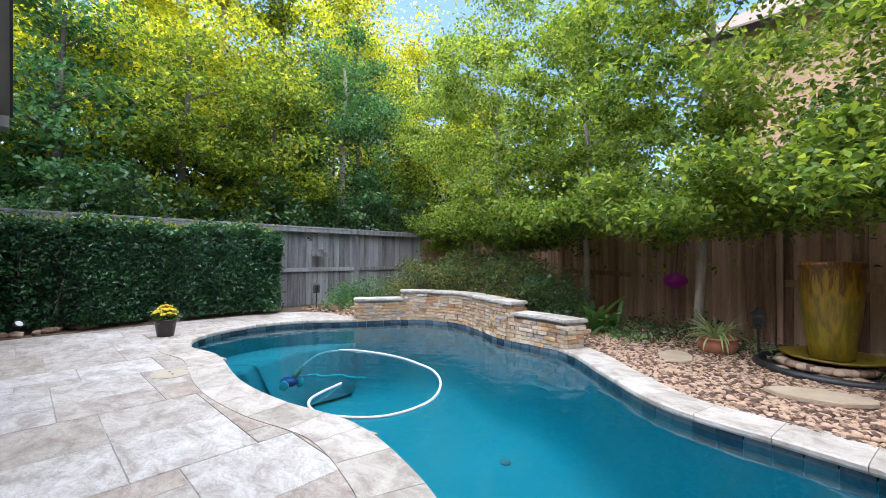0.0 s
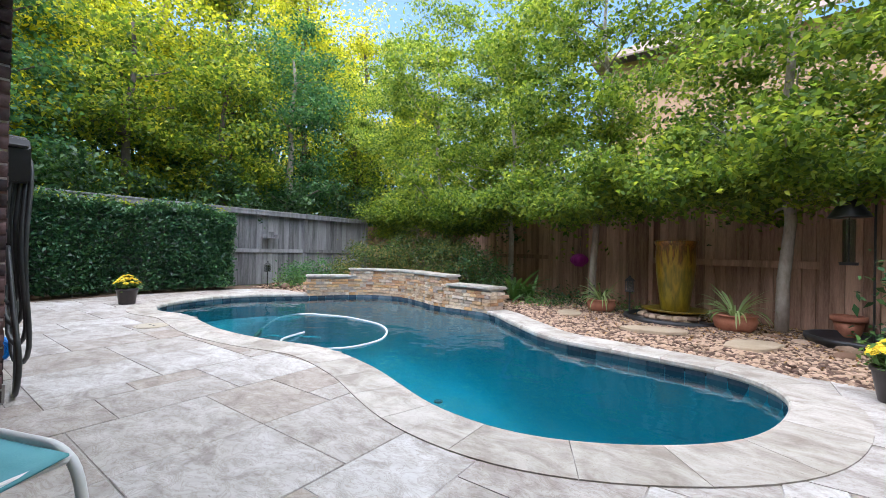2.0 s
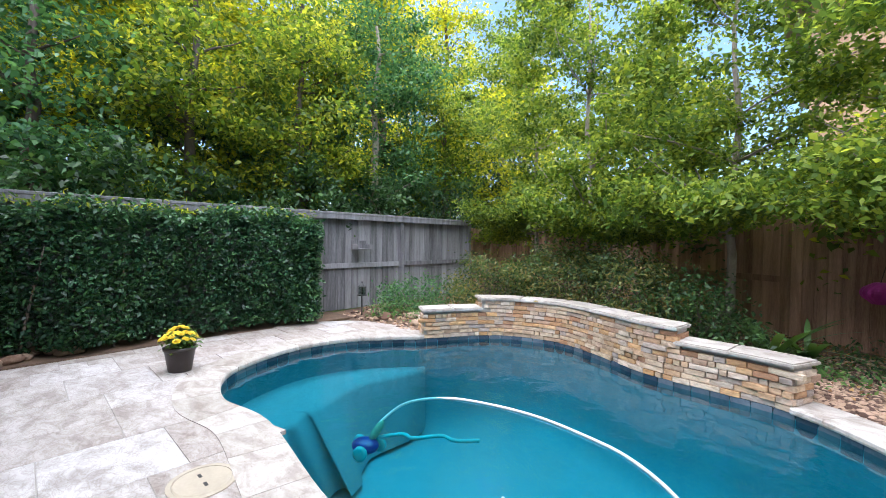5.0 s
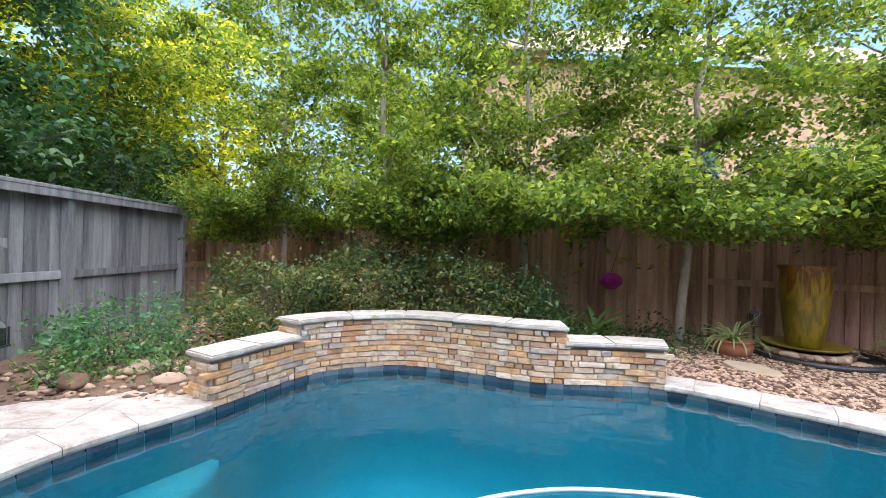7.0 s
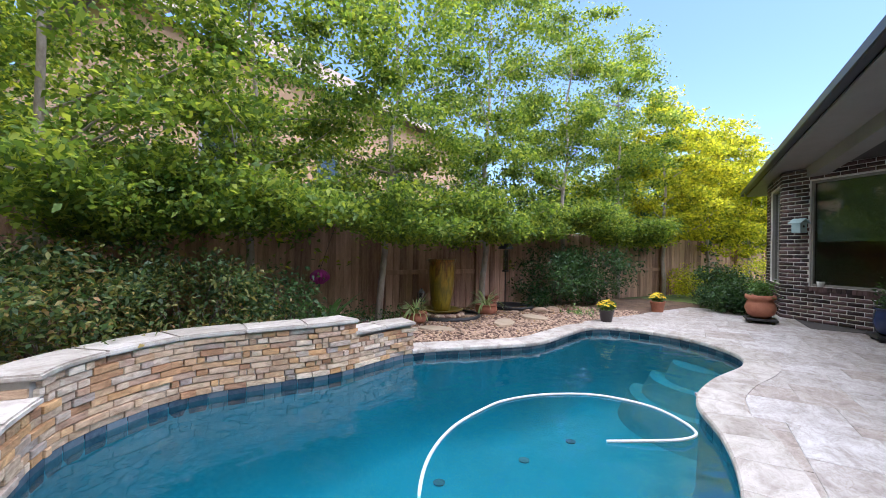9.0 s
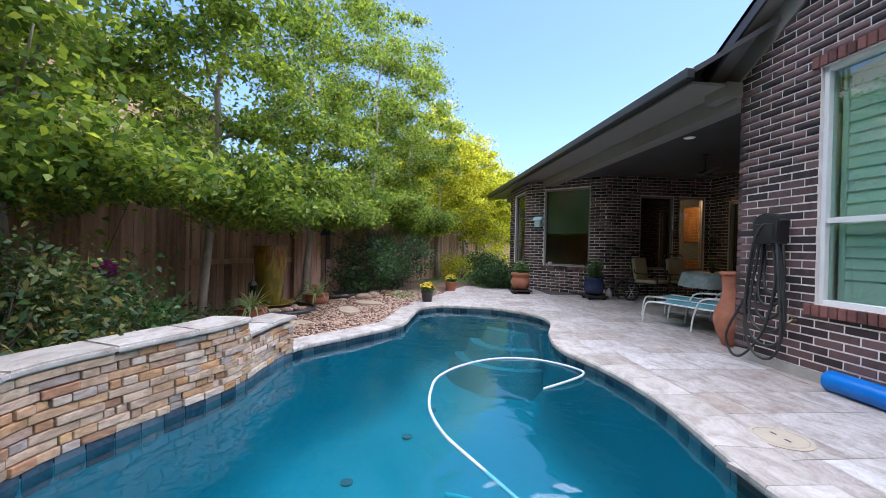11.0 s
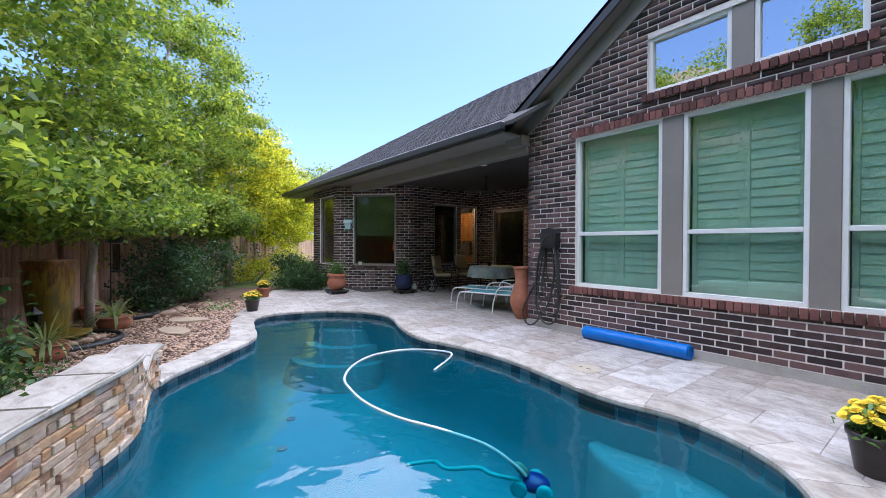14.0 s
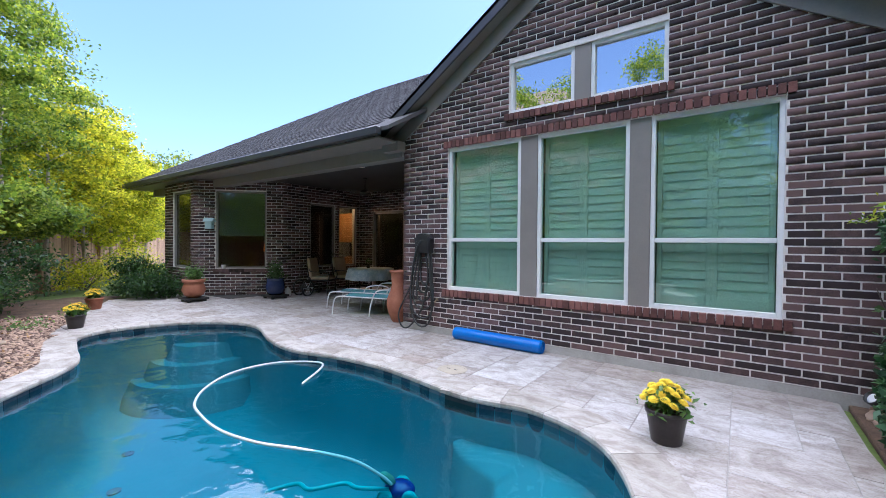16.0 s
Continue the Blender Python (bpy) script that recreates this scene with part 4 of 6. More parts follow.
i = iA
stones = []
seq = [(iA + k) % NP for k in range(NP + 1)]
acc, cur = 0.0, [seq[0]]
for a, b in zip(seq, seq[1:]):
    if in_wall(a) and in_wall(b):
        if len(cur) > 1:
            stones.append(cur)
        cur = [b]
        acc = 0
        continue
    cur.append(b)
    acc += (pool[b] - pool[a]).length
    if acc > 0.36:
        stones.append(cur)
        cur, acc = [b], 0.0
if len(cur) > 1:
    stones.append(cur)
for s in stones:
    bm = bmesh.new()
    a = [pool[i] - out_n[i] * 0.03 for i in s]
    b = [pool[i] + out_n[i] * 0.308 for i in s]
    d0, d1 = (a[1] - a[0]).normalized() * 0.002, (a[-1] - a[-2]).normalized() * 0.002
    a[0], b[0], a[-1], b[-1] = a[0] + d0, b[0] + d0, a[-1] - d1, b[-1] - d1
    rows = [(0, -0.048), (-0.006, -0.032), (-0.004, -0.008), (0.008, 0.005), (None, 0.006), (None, -0.048)]
    strips = []
    for off, z in rows:
        strips.append([bm.verts.new((*(p if off is None else q + out_n[i] * off), z)) for p, q, i in zip(b, a, s)])
    for u, v in zip(strips, strips[1:] + strips[:1]):
        for k in range(len(s) - 1):
            bm.faces.new((u[k], u[k + 1], v[k + 1], v[k]))
    bm.faces.new([st[0] for st in strips])
    bm.faces.new([st[-1] for st in strips][::-1])
    bmesh.ops.recalc_face_normals(bm, faces=bm.faces[:])
    part("coping_stone", bm, COPING, coping)
walked = [0.0]
for i in range(NP):
    walked.append(walked[-1] + (pool[(i + 1) % NP] - pool[i]).length)
total = walked[-1]


def along(s):
    s %= total
    k = max(0, min(NP - 1, next(q for q in range(NP) if walked[q + 1] >= s)))
    t = (s - walked[k]) / max(1e-6, walked[k + 1] - walked[k])
    return pool[k].lerp(pool[(k + 1) % NP], t), out_n[k].lerp(out_n[(k + 1) % NP], t).normalized()


nt = int(total / 0.152)
for q in range(nt):
    p, n = along((q + 0.5) * total / nt)
    m = frame_of((p.x, p.y, -0.118), (-n.y, n.x), (n.x, n.y))
    piece("tile", "band", (total / nt - 0.006, 0.02, 0.145), TILE, band, m @ Matrix.Translation((0, 0.004, 0)), 0.002)

# ---- raised ledger-stone wall with water spillway ----
stone_wall = empty("pool_wall", Matrix(), "raised curved wall of multicoloured ledger stone with cream caps", "stone wall", kind="structure")
sA = walked[iA]
sB = walked[iB]
# the run of the outline that lies on the wall, counted westward along the outline
run = []
s = min(sA, sB) if in_wall(min(range(NP), key=lambda i: abs(walked[i] - (sA + sB) / 2))) else max(sA, sB)
span = abs(sA - sB) if s == min(sA, sB) else total - abs(sA - sB)
S0, SPAN = s, span


def wall_pt(u, depth=0.0):
    p, n = along(S0 + u * SPAN)
    return p + n * depth, n


step_u = []
for tgt in (Vector((-1.62, 6.14)), Vector((-4.08, 6.3))):
    step_u.append(min([k / 200 for k in range(201)], key=lambda u: (wall_pt(u)[0] - tgt).length))
u_lo, u_hi = sorted(step_u)


def cap_height(u):
    return 0.445 if u_lo < u < u_hi else 0.31


core = bmesh.new()
for a, b, h in ((0, u_lo, 0.31), (u_lo, u_hi, 0.445), (u_hi, 1, 0.31)):
    us = [a + (b - a) * k / 14 for k in range(15)]
    cross = []
    for u in us:
        f, g_ = wall_pt(u, 0.02)[0], wall_pt(u, 0.27)[0]
        cross.append([core.verts.new((*f, -0.2)), core.verts.new((*g_, -0.2)), core.verts.new((*g_, h - 0.002)), core.verts.new((*f, h - 0.002))])
    for p, q in zip(cross, cross[1:]):
        for k in range(4):
            core.faces.new((p[k], p[(k + 1) % 4], q[(k + 1) % 4], q[k]))
    core.faces.new(cross[0])
    core.faces.new(cross[-1][::-1])
bmesh.ops.recalc_face_normals(core, faces=core.faces[:])
part("core", core, GROUT, stone_wall)
r3 = random.Random(3)
for row in range(9):
    z = -0.045 + row * 0.0545
    u = r3.uniform(-0.02, 0)
    while u < 1:
        ln = r3.choice((0.07, 0.1, 0.12, 0.15, 0.18, 0.24))
        um = u + ln / SPAN / 2
        if 0 < um < 1 and z + 0.05 <= cap_height(um) + 0.012:
            p, n = wall_pt(um)
            hgt = 0.0505
            key = round(ln / 0.03)
            m = frame_of((p.x, p.y, z + hgt / 2), (-n.y, n.x), (n.x, n.y))
            piece("stone", key, (key * 0.03 - 0.003, 0.05, hgt - r3.choice((0.001, 0.001, 0.004))), STONE, stone_wall, m @ Matrix.Translation((0, 0.018 - r3.uniform(0, 0.024), 0)) @ pose(0, 0, 0, 0, 0, r3.uniform(-1.2, 1.2)), 0.004)
        u += ln / SPAN
    # the ends and the two steps
for u, sgn, z1 in ((0.0, -1, 0.31), (1.0, 1, 0.31), (u_lo, -1, 0.445), (u_hi, 1, 0.445)):
    p, n = wall_pt(u)
    t = Vector((-n.y, n.x)) * sgn
    z = -0.045 if u in (0.0, 1.0) else 0.30
    while z + 0.05 < z1 + 0.01:
        d = 0.02
        while d < 0.26:
            ln = r3.choice((0.09, 0.12, 0.15))
            m = frame_of((p.x + n.x * (d + ln / 2), p.y + n.y * (d + ln / 2), z + 0.025), (n.x, n.y), (t.x, t.y))
            piece("stone", ("end", ln), (ln - 0.003, 0.045, 0.05), STONE, stone_wall, m @ Matrix.Translation((0, 0.0 + r3.uniform(-0.006, 0.006), 0)), 0.004)
            d += ln
        z += 0.0545
for a, b, h in ((0, u_lo, 0.31), (u_lo, u_hi, 0.445), (u_hi, 1, 0.31)):
    n_c = max(2, round((b - a) * SPAN / 0.55))
    for k in range(n_c):
        ua, ub = a + (b - a) * k / n_c, a + (b - a) * (k + 1) / n_c
        ext0 = -0.03 / SPAN if (k == 0 and (a == 0 or h > 0.4)) else 0.001 / SPAN
        ext1 = 0.03 / SPAN if (k == n_c - 1 and (b == 1 or h > 0.4)) else -0.001 / SPAN
        us = [ua + ext0 + (ub + ext1 - ua - ext0) * q / 6 for q in range(7)]
        f = [tuple(wall_pt(u, -0.045)[0]) for u in us]
        g = [tuple(wall_pt(u, 0.31)[0]) for u in us]
        bm = bmesh.new()
        slab(bm, f + g[::-1], h, h + 0.045)
        bmesh.ops.recalc_face_normals(bm, faces=bm.faces[:])
        es = [e for e in bm.edges if abs(e.verts[0].co.z - e.verts[1].co.z) < 1e-5]
        bmesh.ops.bevel(bm, geom=es, offset=0.012, segments=2, affect="EDGES")
        part("cap_stone", bm, COPING, stone_wall)

# ---- fences ----
def fence(name, label, p0, p1, top, board_mat, faces, rail_mat, post_every=2.35, cap=True):
    """Vertical boards with posts and rails. faces(k): True where the rails face the yard."""
    p0, p1 = Vector(p0), Vector(p1)
    d = (p1 - p0).normalized()
    n = Vector((d.y, -d.x))
    ln = (p1 - p0).length
    fe = empty(name, frame_of((p0.x, p0.y, 0), tuple(d), tuple(n)), label, "fence", kind="structure")
    a, k = 0.0, 0
    while a < ln - 0.05:
        w = rnd.choice((0.135, 0.14, 0.142))
        bay = int(a / post_every)
        back = faces(bay)
        piece("board", (round(w, 3), top), (w - 0.002, 0.018, top - 0.02), board_mat, fe, Matrix.Translation((a + w / 2, (-0.055 if back else 0.03) + rnd.uniform(-0.003, 0.003), (top - 0.02) / 2)) @ pose(0, 0, 0, 0, rnd.uniform(-0.06, 0.06), 0), 0.002)
        if rnd.random() < 1:
            piece("board", (round(w, 3), top, "behind"), (w, 0.018, top - 0.03), board_mat, fe, Matrix.Translation((a + w + 0.003, (-0.076 if back else 0.009), (top - 0.03) / 2)))
        a += w + 0.004
    for b in range(int(ln / post_every) + 1):
        x = b * post_every
        part("post", boxes((x - 0.045, x + 0.045, -0.04, 0.05, 0, top - 0.01), bevel=0.004), rail_mat, fe)
        if faces(b):
            x1 = min(x + post_every, ln)
            for z in (0.80,):
                part("rail", boxes((x + 0.05, x1 - 0.05, -0.045, -0.007, z - 0.045, z + 0.045), bevel=0.003), rail_mat, fe)
    if cap:
        part("cap_rail", boxes((0, ln, -0.07, 0.08, top - 0.015, top + 0.025), (0, ln, 0.05, 0.075, top - 0.10, top - 0.016), bevel=0.004), rail_mat, fe)
    return fe


fence_west = fence("fence_west", "weathered grey board fence with cap rail", (-6.93, 9.35), (-6.93, -6.0), FENCE_TOP, GREYWOOD, lambda b: True, GREYWOOD, 2.14)
fence_west.matrix_world = frame_of((-6.93, 9.35, 0), (0, -1), (1, 0))
fence_far = fence("fence_corner", "dark stained board fence in the garden corner", (-7.05, 12.6), (-7.05, 9.42), 1.62, BROWNWOOD, lambda b: True, BROWNWOOD, 2.14, False)
fence_far.matrix_world = frame_of((-7.05, 12.6, 0), (0, -1), (1, 0))
north_dir = Vector((1, -0.53)).normalized()
fence_north = fence("fence_north", "brown stained board fence with some panels turned to show rails", (-7.1, fence_y(-7.1)), (30, fence_y(30)), FENCE_TOP, BROWNWOOD, lambda b: b in (0, 2, 4, 7, 9), BROWNWOOD, 2.3, False)

# ---- planting: ground of the bed ----
def bed_low(x):
    if x < -4.6:
        return 5.5
    if x < 2.6:
        return max((p.y for p in offset(0.18) if abs(p.x - x) < 0.2), default=5.0)
    return 4.62 - 0.45 * (x - 2.9)


def bed_z(x, y):
    lo, hi = bed_low(x), fence_y(x) + 0.1
    k = 24 * (y - lo) / (hi - lo)
    return -0.03 + min(1, k / 3) * (0.055 + 0.035 * noise.noise((x * 1.3, k * 0.3, 0)))


bm = bmesh.new()
cols = []
for i in range(90):
    x = -6.9 + i * 0.16
    lo, hi = bed_low(x), fence_y(x) + 0.1
    cols.append([bm.verts.new((x, lo + (hi - lo) * k / 24, -0.03 + min(1, k / 3) * (0.055 + 0.035 * noise.noise((x * 1.3, k * 0.3, 0))))) for k in range(25)])
for a, b in zip(cols, cols[1:]):
    for k in range(24):
        bm.faces.new((a[k], b[k], b[k + 1], a[k + 1]))
bed = tagged(part("garden_bed", bm, SOIL, smooth=True), "brown soil bed with leaf litter along the fence", "garden bed", kind="structure")
bm = boxes((-6.93, -6.26, -3.0, 5.6, -0.055, 0.0), bevel=0.01)
tagged(part("hedge_bed", bm, SOIL), "strip of bare soil under the hedge", "garden bed", kind="structure")


def scatter_stones(name, label, spots, r0, r1, material, seed):
    r = np.random.default_rng(seed)
    b = bmesh.new()
    bmesh.ops.create_icosphere(b, subdivisions=1, radius=1)
    base_v = np.array([v.co[:] for v in b.verts])
    base_f = np.array([[v.index for v in f.verts] for f in b.faces])
    b.free()
    vs, fs = [], []
    for k, (x, y, z) in enumerate(spots):
        s = r.uniform(r0, r1) * np.array([r.uniform(0.8, 1.4), r.uniform(0.7, 1.1), r.uniform(0.4, 0.65)])
        a = r.uniform(0, 6.28)
        v = base_v * (1 + r.normal(size=(len(base_v), 1)) * 0.12) * s
        v = np.stack([v[:, 0] * math.cos(a) - v[:, 1] * math.sin(a), v[:, 0] * math.sin(a) + v[:, 1] * math.cos(a), v[:, 2]], 1) + np.array([x, y, z])
        vs.append(v)
        fs.append(base_f + k * len(base_v))
    ob = raw_mesh(name, np.concatenate(vs), np.concatenate(fs), material)
    for p in ob.data.polygons:
        p.use_smooth = True
    return tagged(ob, label, "gravel", kind="stuff")


spots = []
while len(spots) < 26000:
    x = rnd.uniform(-0.75, 4.6)
    lo = bed_low(x) + 0.05
    hi = min(fence_y(x) - 0.08, 8.2)
    if hi < lo:
        continue
    y = lo + (hi - lo) * rnd.random() ** 1.05
    spots.append((x, y, bed_z(x, y) + 0.008))
scatter_stones("gravel", "tan and rust river pebbles covering the garden bed", spots, 0.013, 0.034, PEBBLE, 2)
spots = []
while len(spots) < 2600:
    x, v = rnd.uniform(-6.6, -0.8), rnd.random() ** 1.4
    lo, hi = bed_low(x) + 0.1, fence_y(x)
    y = lo + (hi - lo) * v
    if x > -4.4 and y < 6.5:
        continue
    spots.append((x, y, bed_z(x, y) + 0.006))
scatter_stones("gravel", "loose brown stones and litter on the soil behind the wall", spots, 0.012, 0.05, PEBBLE, 4)
g = np.random.default_rng(91)
litter = []
while len(litter) < 5200:
    x = g.uniform(-6.7, 4.4)
    lo, hi = bed_low(x) + 0.12, fence_y(x) - 0.05
    if hi < lo:
        continue
    y = lo + (hi - lo) * g.uniform() ** (0.45 if x > -0.7 else 0.9)
    if -4.4 < x < -0.8 and y < 6.5:
        continue
    litter.append((x, y, bed_z(x, y) + 0.026))
LITTER = leaf_material("fallen leaves", [(0.2, (0.10, 0.05, 0.022)), (0.5, (0.24, 0.13, 0.05)), (0.8, (0.42, 0.27, 0.11))], 0.1, 0.8)
tagged(leaves("leaf_litter", np.array(litter), 0.055, LITTER, None, 0.93, 0.5, g), "dry brown fallen leaves on the bed", "leaf litter", kind="stuff")


def rock(name, x, y, r, label, seed, flat=0.55):
    b = bmesh.new()
    bmesh.ops.create_icosphere(b, subdivisions=3, radius=1)
    for v in b.verts:
        k = 1 + 0.25 * noise.noise(v.co * 1.3 + Vector((seed, 0, 0))) + 0.06 * noise.noise(v.co * 5 + Vector((seed, 3, 0)))
        v.co = Vector((v.co.x * r * 1.2, v.co.y * r * 0.85, v.co.z * r * flat)) * k
    ob = part(name, b, ROCK, smooth=True)
    ob.matrix_world = pose(x, y, r * flat * 0.6, 0, 0, seed * 57)
    return tagged(ob, label, "rock", "edging rocks")


for k, (x, y, r) in enumerate(((3.1, 5.95, 0.12), (3.3, 5.7, 0.14), (3.55, 5.55, 0.15), (3.0, 5.6, 0.09), (2.75, 6.05, 0.09), (2.55, 6.25, 0.08), (3.75, 5.25, 0.13), (1.75, 6.55, 0.08), (1.2, 6.65, 0.07), (1.5, 6.5, 0.07), (2.0, 6.4, 0.07), (4.0, 5.0, 0.12), (-5.05, 5.98, 0.1), (-5.45, 6.25, 0.13), (-5.75, 5.9, 0.12), (-5.0, 6.45, 0.1), (-5.55, 6.9, 0.14))):
    rock("rock", x, y, r, "rounded brown edging rock on the gravel", k + 1)
for k, (x, y, a, b) in enumerate(((1.5, 5.75, 0.36, 0.17), (2.35, 5.5, 0.32, 0.2), (0.35, 6.35, 0.3, 0.18))):
    bm = bmesh.new()
    pts = [(a * math.cos(q * 0.7) * rnd.uniform(0.85, 1.1), b * math.sin(q * 0.7) * rnd.uniform(0.85, 1.1)) for q in range(9)]
    slab(bm, pts, 0.0, 0.035)
    bmesh.ops.bevel(bm, geom=[e for e in bm.edges if e.verts[0].co.z > 0.03 and e.verts[1].co.z > 0.03], offset=0.008, segments=1, affect="EDGES")
    ob = part("stepping_stone", bm, FLAG)
    ob.matrix_world = pose(x, y, 0.035, 0, 0, 20 + 40 * k)
    tagged(ob, "flat tan flagstone stepping stone in gravel", "stepping stone", "stepping stones")


# ---- trees, hedge and shrubs ----
def limb(bm, p, d, length, radius, r, seg=6, bend=0.25, steps=6):
    pts = [Vector(p)]
    d = Vector(d).normalized()
    for _ in range(steps):
        d = (d + Vector((r.uniform(-bend, bend), r.uniform(-bend, bend), r.uniform(-bend * 0.4, bend * 0.6)))).normalized()
        pts.append(pts[-1] + d * length / steps)
    tube(bm, pts, radius, seg, 0.35)
    return pts


def tree(name, x, y, h, low, rad, n, size, leaf, bark, label, seed, trunk_r=0.07, lean=(0, 0), clumps=70, spread=0.34, up=0.55, group="", multi=1, skirt=0):
    r = random.Random(seed)
    g = np.random.default_rng(seed)
    tr = empty(name, Matrix.Translation((x, y, -0.05)), label, "tree", group)
    b = bmesh.new()
    tips, hang = [], []
    for _ in range(multi):
        top = Vector((lean[0] + r.uniform(-0.15, 0.15) * multi, lean[1] + r.uniform(-0.15, 0.15) * multi, h * 0.82))
        pts = [Vector((0, 0, 0)).lerp(top, k / 9) + Vector((r.uniform(-1, 1), r.uniform(-1, 1), 0)) * 0.022 * min(k, 3) * h / 7 for k in range(10)]
        pts[0] = Vector((r.uniform(-0.1, 0.1) * (multi - 1), r.uniform(-0.1, 0.1) * (multi - 1), 0))
        tube(b, pts, trunk_r, 9, 0.25)
        for q in range(16):
            k = 2 + int(7 * r.random())
            z = pts[k].z
            if z < low + 0.15:
                continue
            a = r.uniform(0, 6.28)
            ln = rad * r.uniform(0.55, 0.95) * (1.15 - 0.7 * max(0, (z - low)) / (h - low + 0.01))
            tips += limb(b, pts[k], (math.cos(a), math.sin(a), r.uniform(0.15, 0.7)), ln, trunk_r * 0.38 * (1 - 0.06 * k), r)[2:]
    for q in range(skirt):
        a = r.uniform(0, 6.28)
        p = pts[2].lerp(pts[3], r.uniform(0.0, 0.9))
        p = Vector((p.x, p.y, low + r.uniform(0.05, 0.5)))
        droop = limb(b, p, (math.cos(a), math.sin(a) - 0.35, r.uniform(0.0, 0.22)), rad * r.uniform(0.6, 0.9), trunk_r * 0.3, r, 5, 0.22)[2:]
        hang += droop
    part("trunk", b, bark, tr, smooth=True)
    cl = []
    base = low + 0.75 if skirt else low
    zc, hz = (h + base) / 2, (h - base) / 2
    while len(cl) < clumps:
        v = g.normal(size=3)
        v /= np.linalg.norm(v)
        k = g.uniform(0.35, 1.0) ** 0.5
        wz = v[2] * k
        wide = (1 - 0.35 * max(0, wz)) * g.uniform(0.75, 1.18)
        cl.append((v[0] * k * rad * wide + lean[0] * (0.5 + wz / 2), v[1] * k * rad * wide + lean[1] * (0.5 + wz / 2), zc + wz * hz))
    for t in tips[::3]:
        if t.z > base * 0.95:
            cl.append(tuple(t))
    cl = np.array(cl)
    w = g.uniform(0.4, 1.6, len(cl))
    idx = g.choice(len(cl), n, p=w / w.sum())
    off = g.normal(size=(n, 3)) * spread * g.uniform(0.6, 1.25, len(cl))[idx][:, None] * np.array([1, 1, 0.42])
    c = cl[idx] + off
    if hang:
        hp = np.array([tuple(t) for t in hang])
        m = int(n * 0.42)
        c = np.concatenate([c[:n - m], hp[g.integers(0, len(hp), m)] + g.normal(size=(m, 3)) * np.array([0.2, 0.2, 0.095])])
    c = c[c[:, 2] > low * (0.92 if skirt else 0.85) + g.normal(size=len(c)) * (0.13 if skirt else 0.0)]
    leaves("crown", c, size, leaf, tr, up, 0.6, g)
    return tr


def shrub(name, x, y, h, r, n, size, leaf, label, seed, low=0.0, flat=1.0, category="shrub", group="", slim=0.5, up=0.45):
    g = np.random.default_rng(seed)
    q = random.Random(seed)
    sh = empty(name, Matrix.Translation((x, y, -0.02)), label, category, group)
    b = bmesh.new()
    for _ in range(12):
        a = q.uniform(0, 6.28)
        limb(b, (0.06 * math.cos(a), 0.06 * math.sin(a), 0), (math.cos(a) * 0.6 * r / h, math.sin(a) * 0.6 * r / h, 1), h * q.uniform(0.6, 0.9), 0.012, q, 5, 0.2)
    part("stem", b, DARKBARK, sh)
    m = 46
    v = g.normal(size=(m, 3))
    v /= np.linalg.norm(v, axis=1, keepdims=True)
    k = g.uniform(0.3, 1.0, (m, 1)) ** 0.45
    cl = v * k * np.array([r, r * flat, (h - low) / 2]) * g.uniform(0.8, 1.12, (m, 1)) + np.array([0, 0, (h + low) / 2])
    c = cl[g.integers(0, m, n)] + g.normal(size=(n, 3)) * np.array([0.14, 0.14, 0.10]) * (0.6 + 0.5 * r)
    c = c[c[:, 2] > 0.03]
    leaves("foliage", c, size, leaf, sh, up, slim, g)
    return sh


# hedge along the west fence
g = np.random.default_rng(21)
hedge = empty("hedge", Matrix.Translation((-6.5, 2.0, 0)), "dense dark evergreen hedge clipped against the fence", "hedge")
n = 52000
y = g.uniform(-4.6, 3.0, n)
face = g.random(n)
bulge = 0.09 * np.sin(y * 2.3 + 1) + 0.07 * np.sin(y * 5.1) + 0.05 * np.sin(y * 9.7)
z = g.uniform(0.08, 1.6, n) ** 1.0
topz = 1.56 + 0.05 * np.sin(y * 3.7) + 0.05 * np.sin(y * 8.3)
z = np.minimum(z, topz)
x = 0.30 + bulge * (0.6 + 0.6 * np.sin(z * 3 + y)) - np.abs(g.normal(size=n)) * 0.11 - 0.10 * np.clip((z - 1.25) / 0.3, 0, 1) ** 2
x = x - 0.24 * np.clip((1.55 - y) / 0.25, 0, 1)
on_top = face < 0.22
x = np.where(on_top, g.uniform(-0.4, 0.25, n) - 0.15 * np.clip((1.55 - y) / 0.25, 0, 1), x)
z = np.where(on_top, topz + g.normal(size=n) * 0.065, z)
end = (face > 0.9)
y = np.where(end, 2.98 + bulge * 0.6 - np.abs(g.normal(size=n)) * 0.1, y)
x = np.where(end, g.uniform(-0.4, 0.28, n), x)
leaves("foliage", np.stack([x, y, z], 1), 0.075, LEAF_HEDGE, hedge, 0.35, 0.55, g)
wisps = np.stack([g.uniform(-0.35, 0.3, 900), g.uniform(-4.6, 3.0, 900), 1.6 + np.abs(g.normal(size=900)) * 0.06], 1)
leaves("new_growth", wisps, 0.06, LEAF_WOOD, hedge, 0.3, 0.4, g)
b = bmesh.new()
for k in range(20):
    limb(b, (-0.12 + rnd.uniform(-0.1, 0.1), -4.4 + k * 0.38, 0), (rnd.uniform(-0.1, 0.1), 0.1, 1), 1.2, 0.02, rnd, 5, 0.04)
part("stem", b, DARKBARK, hedge)

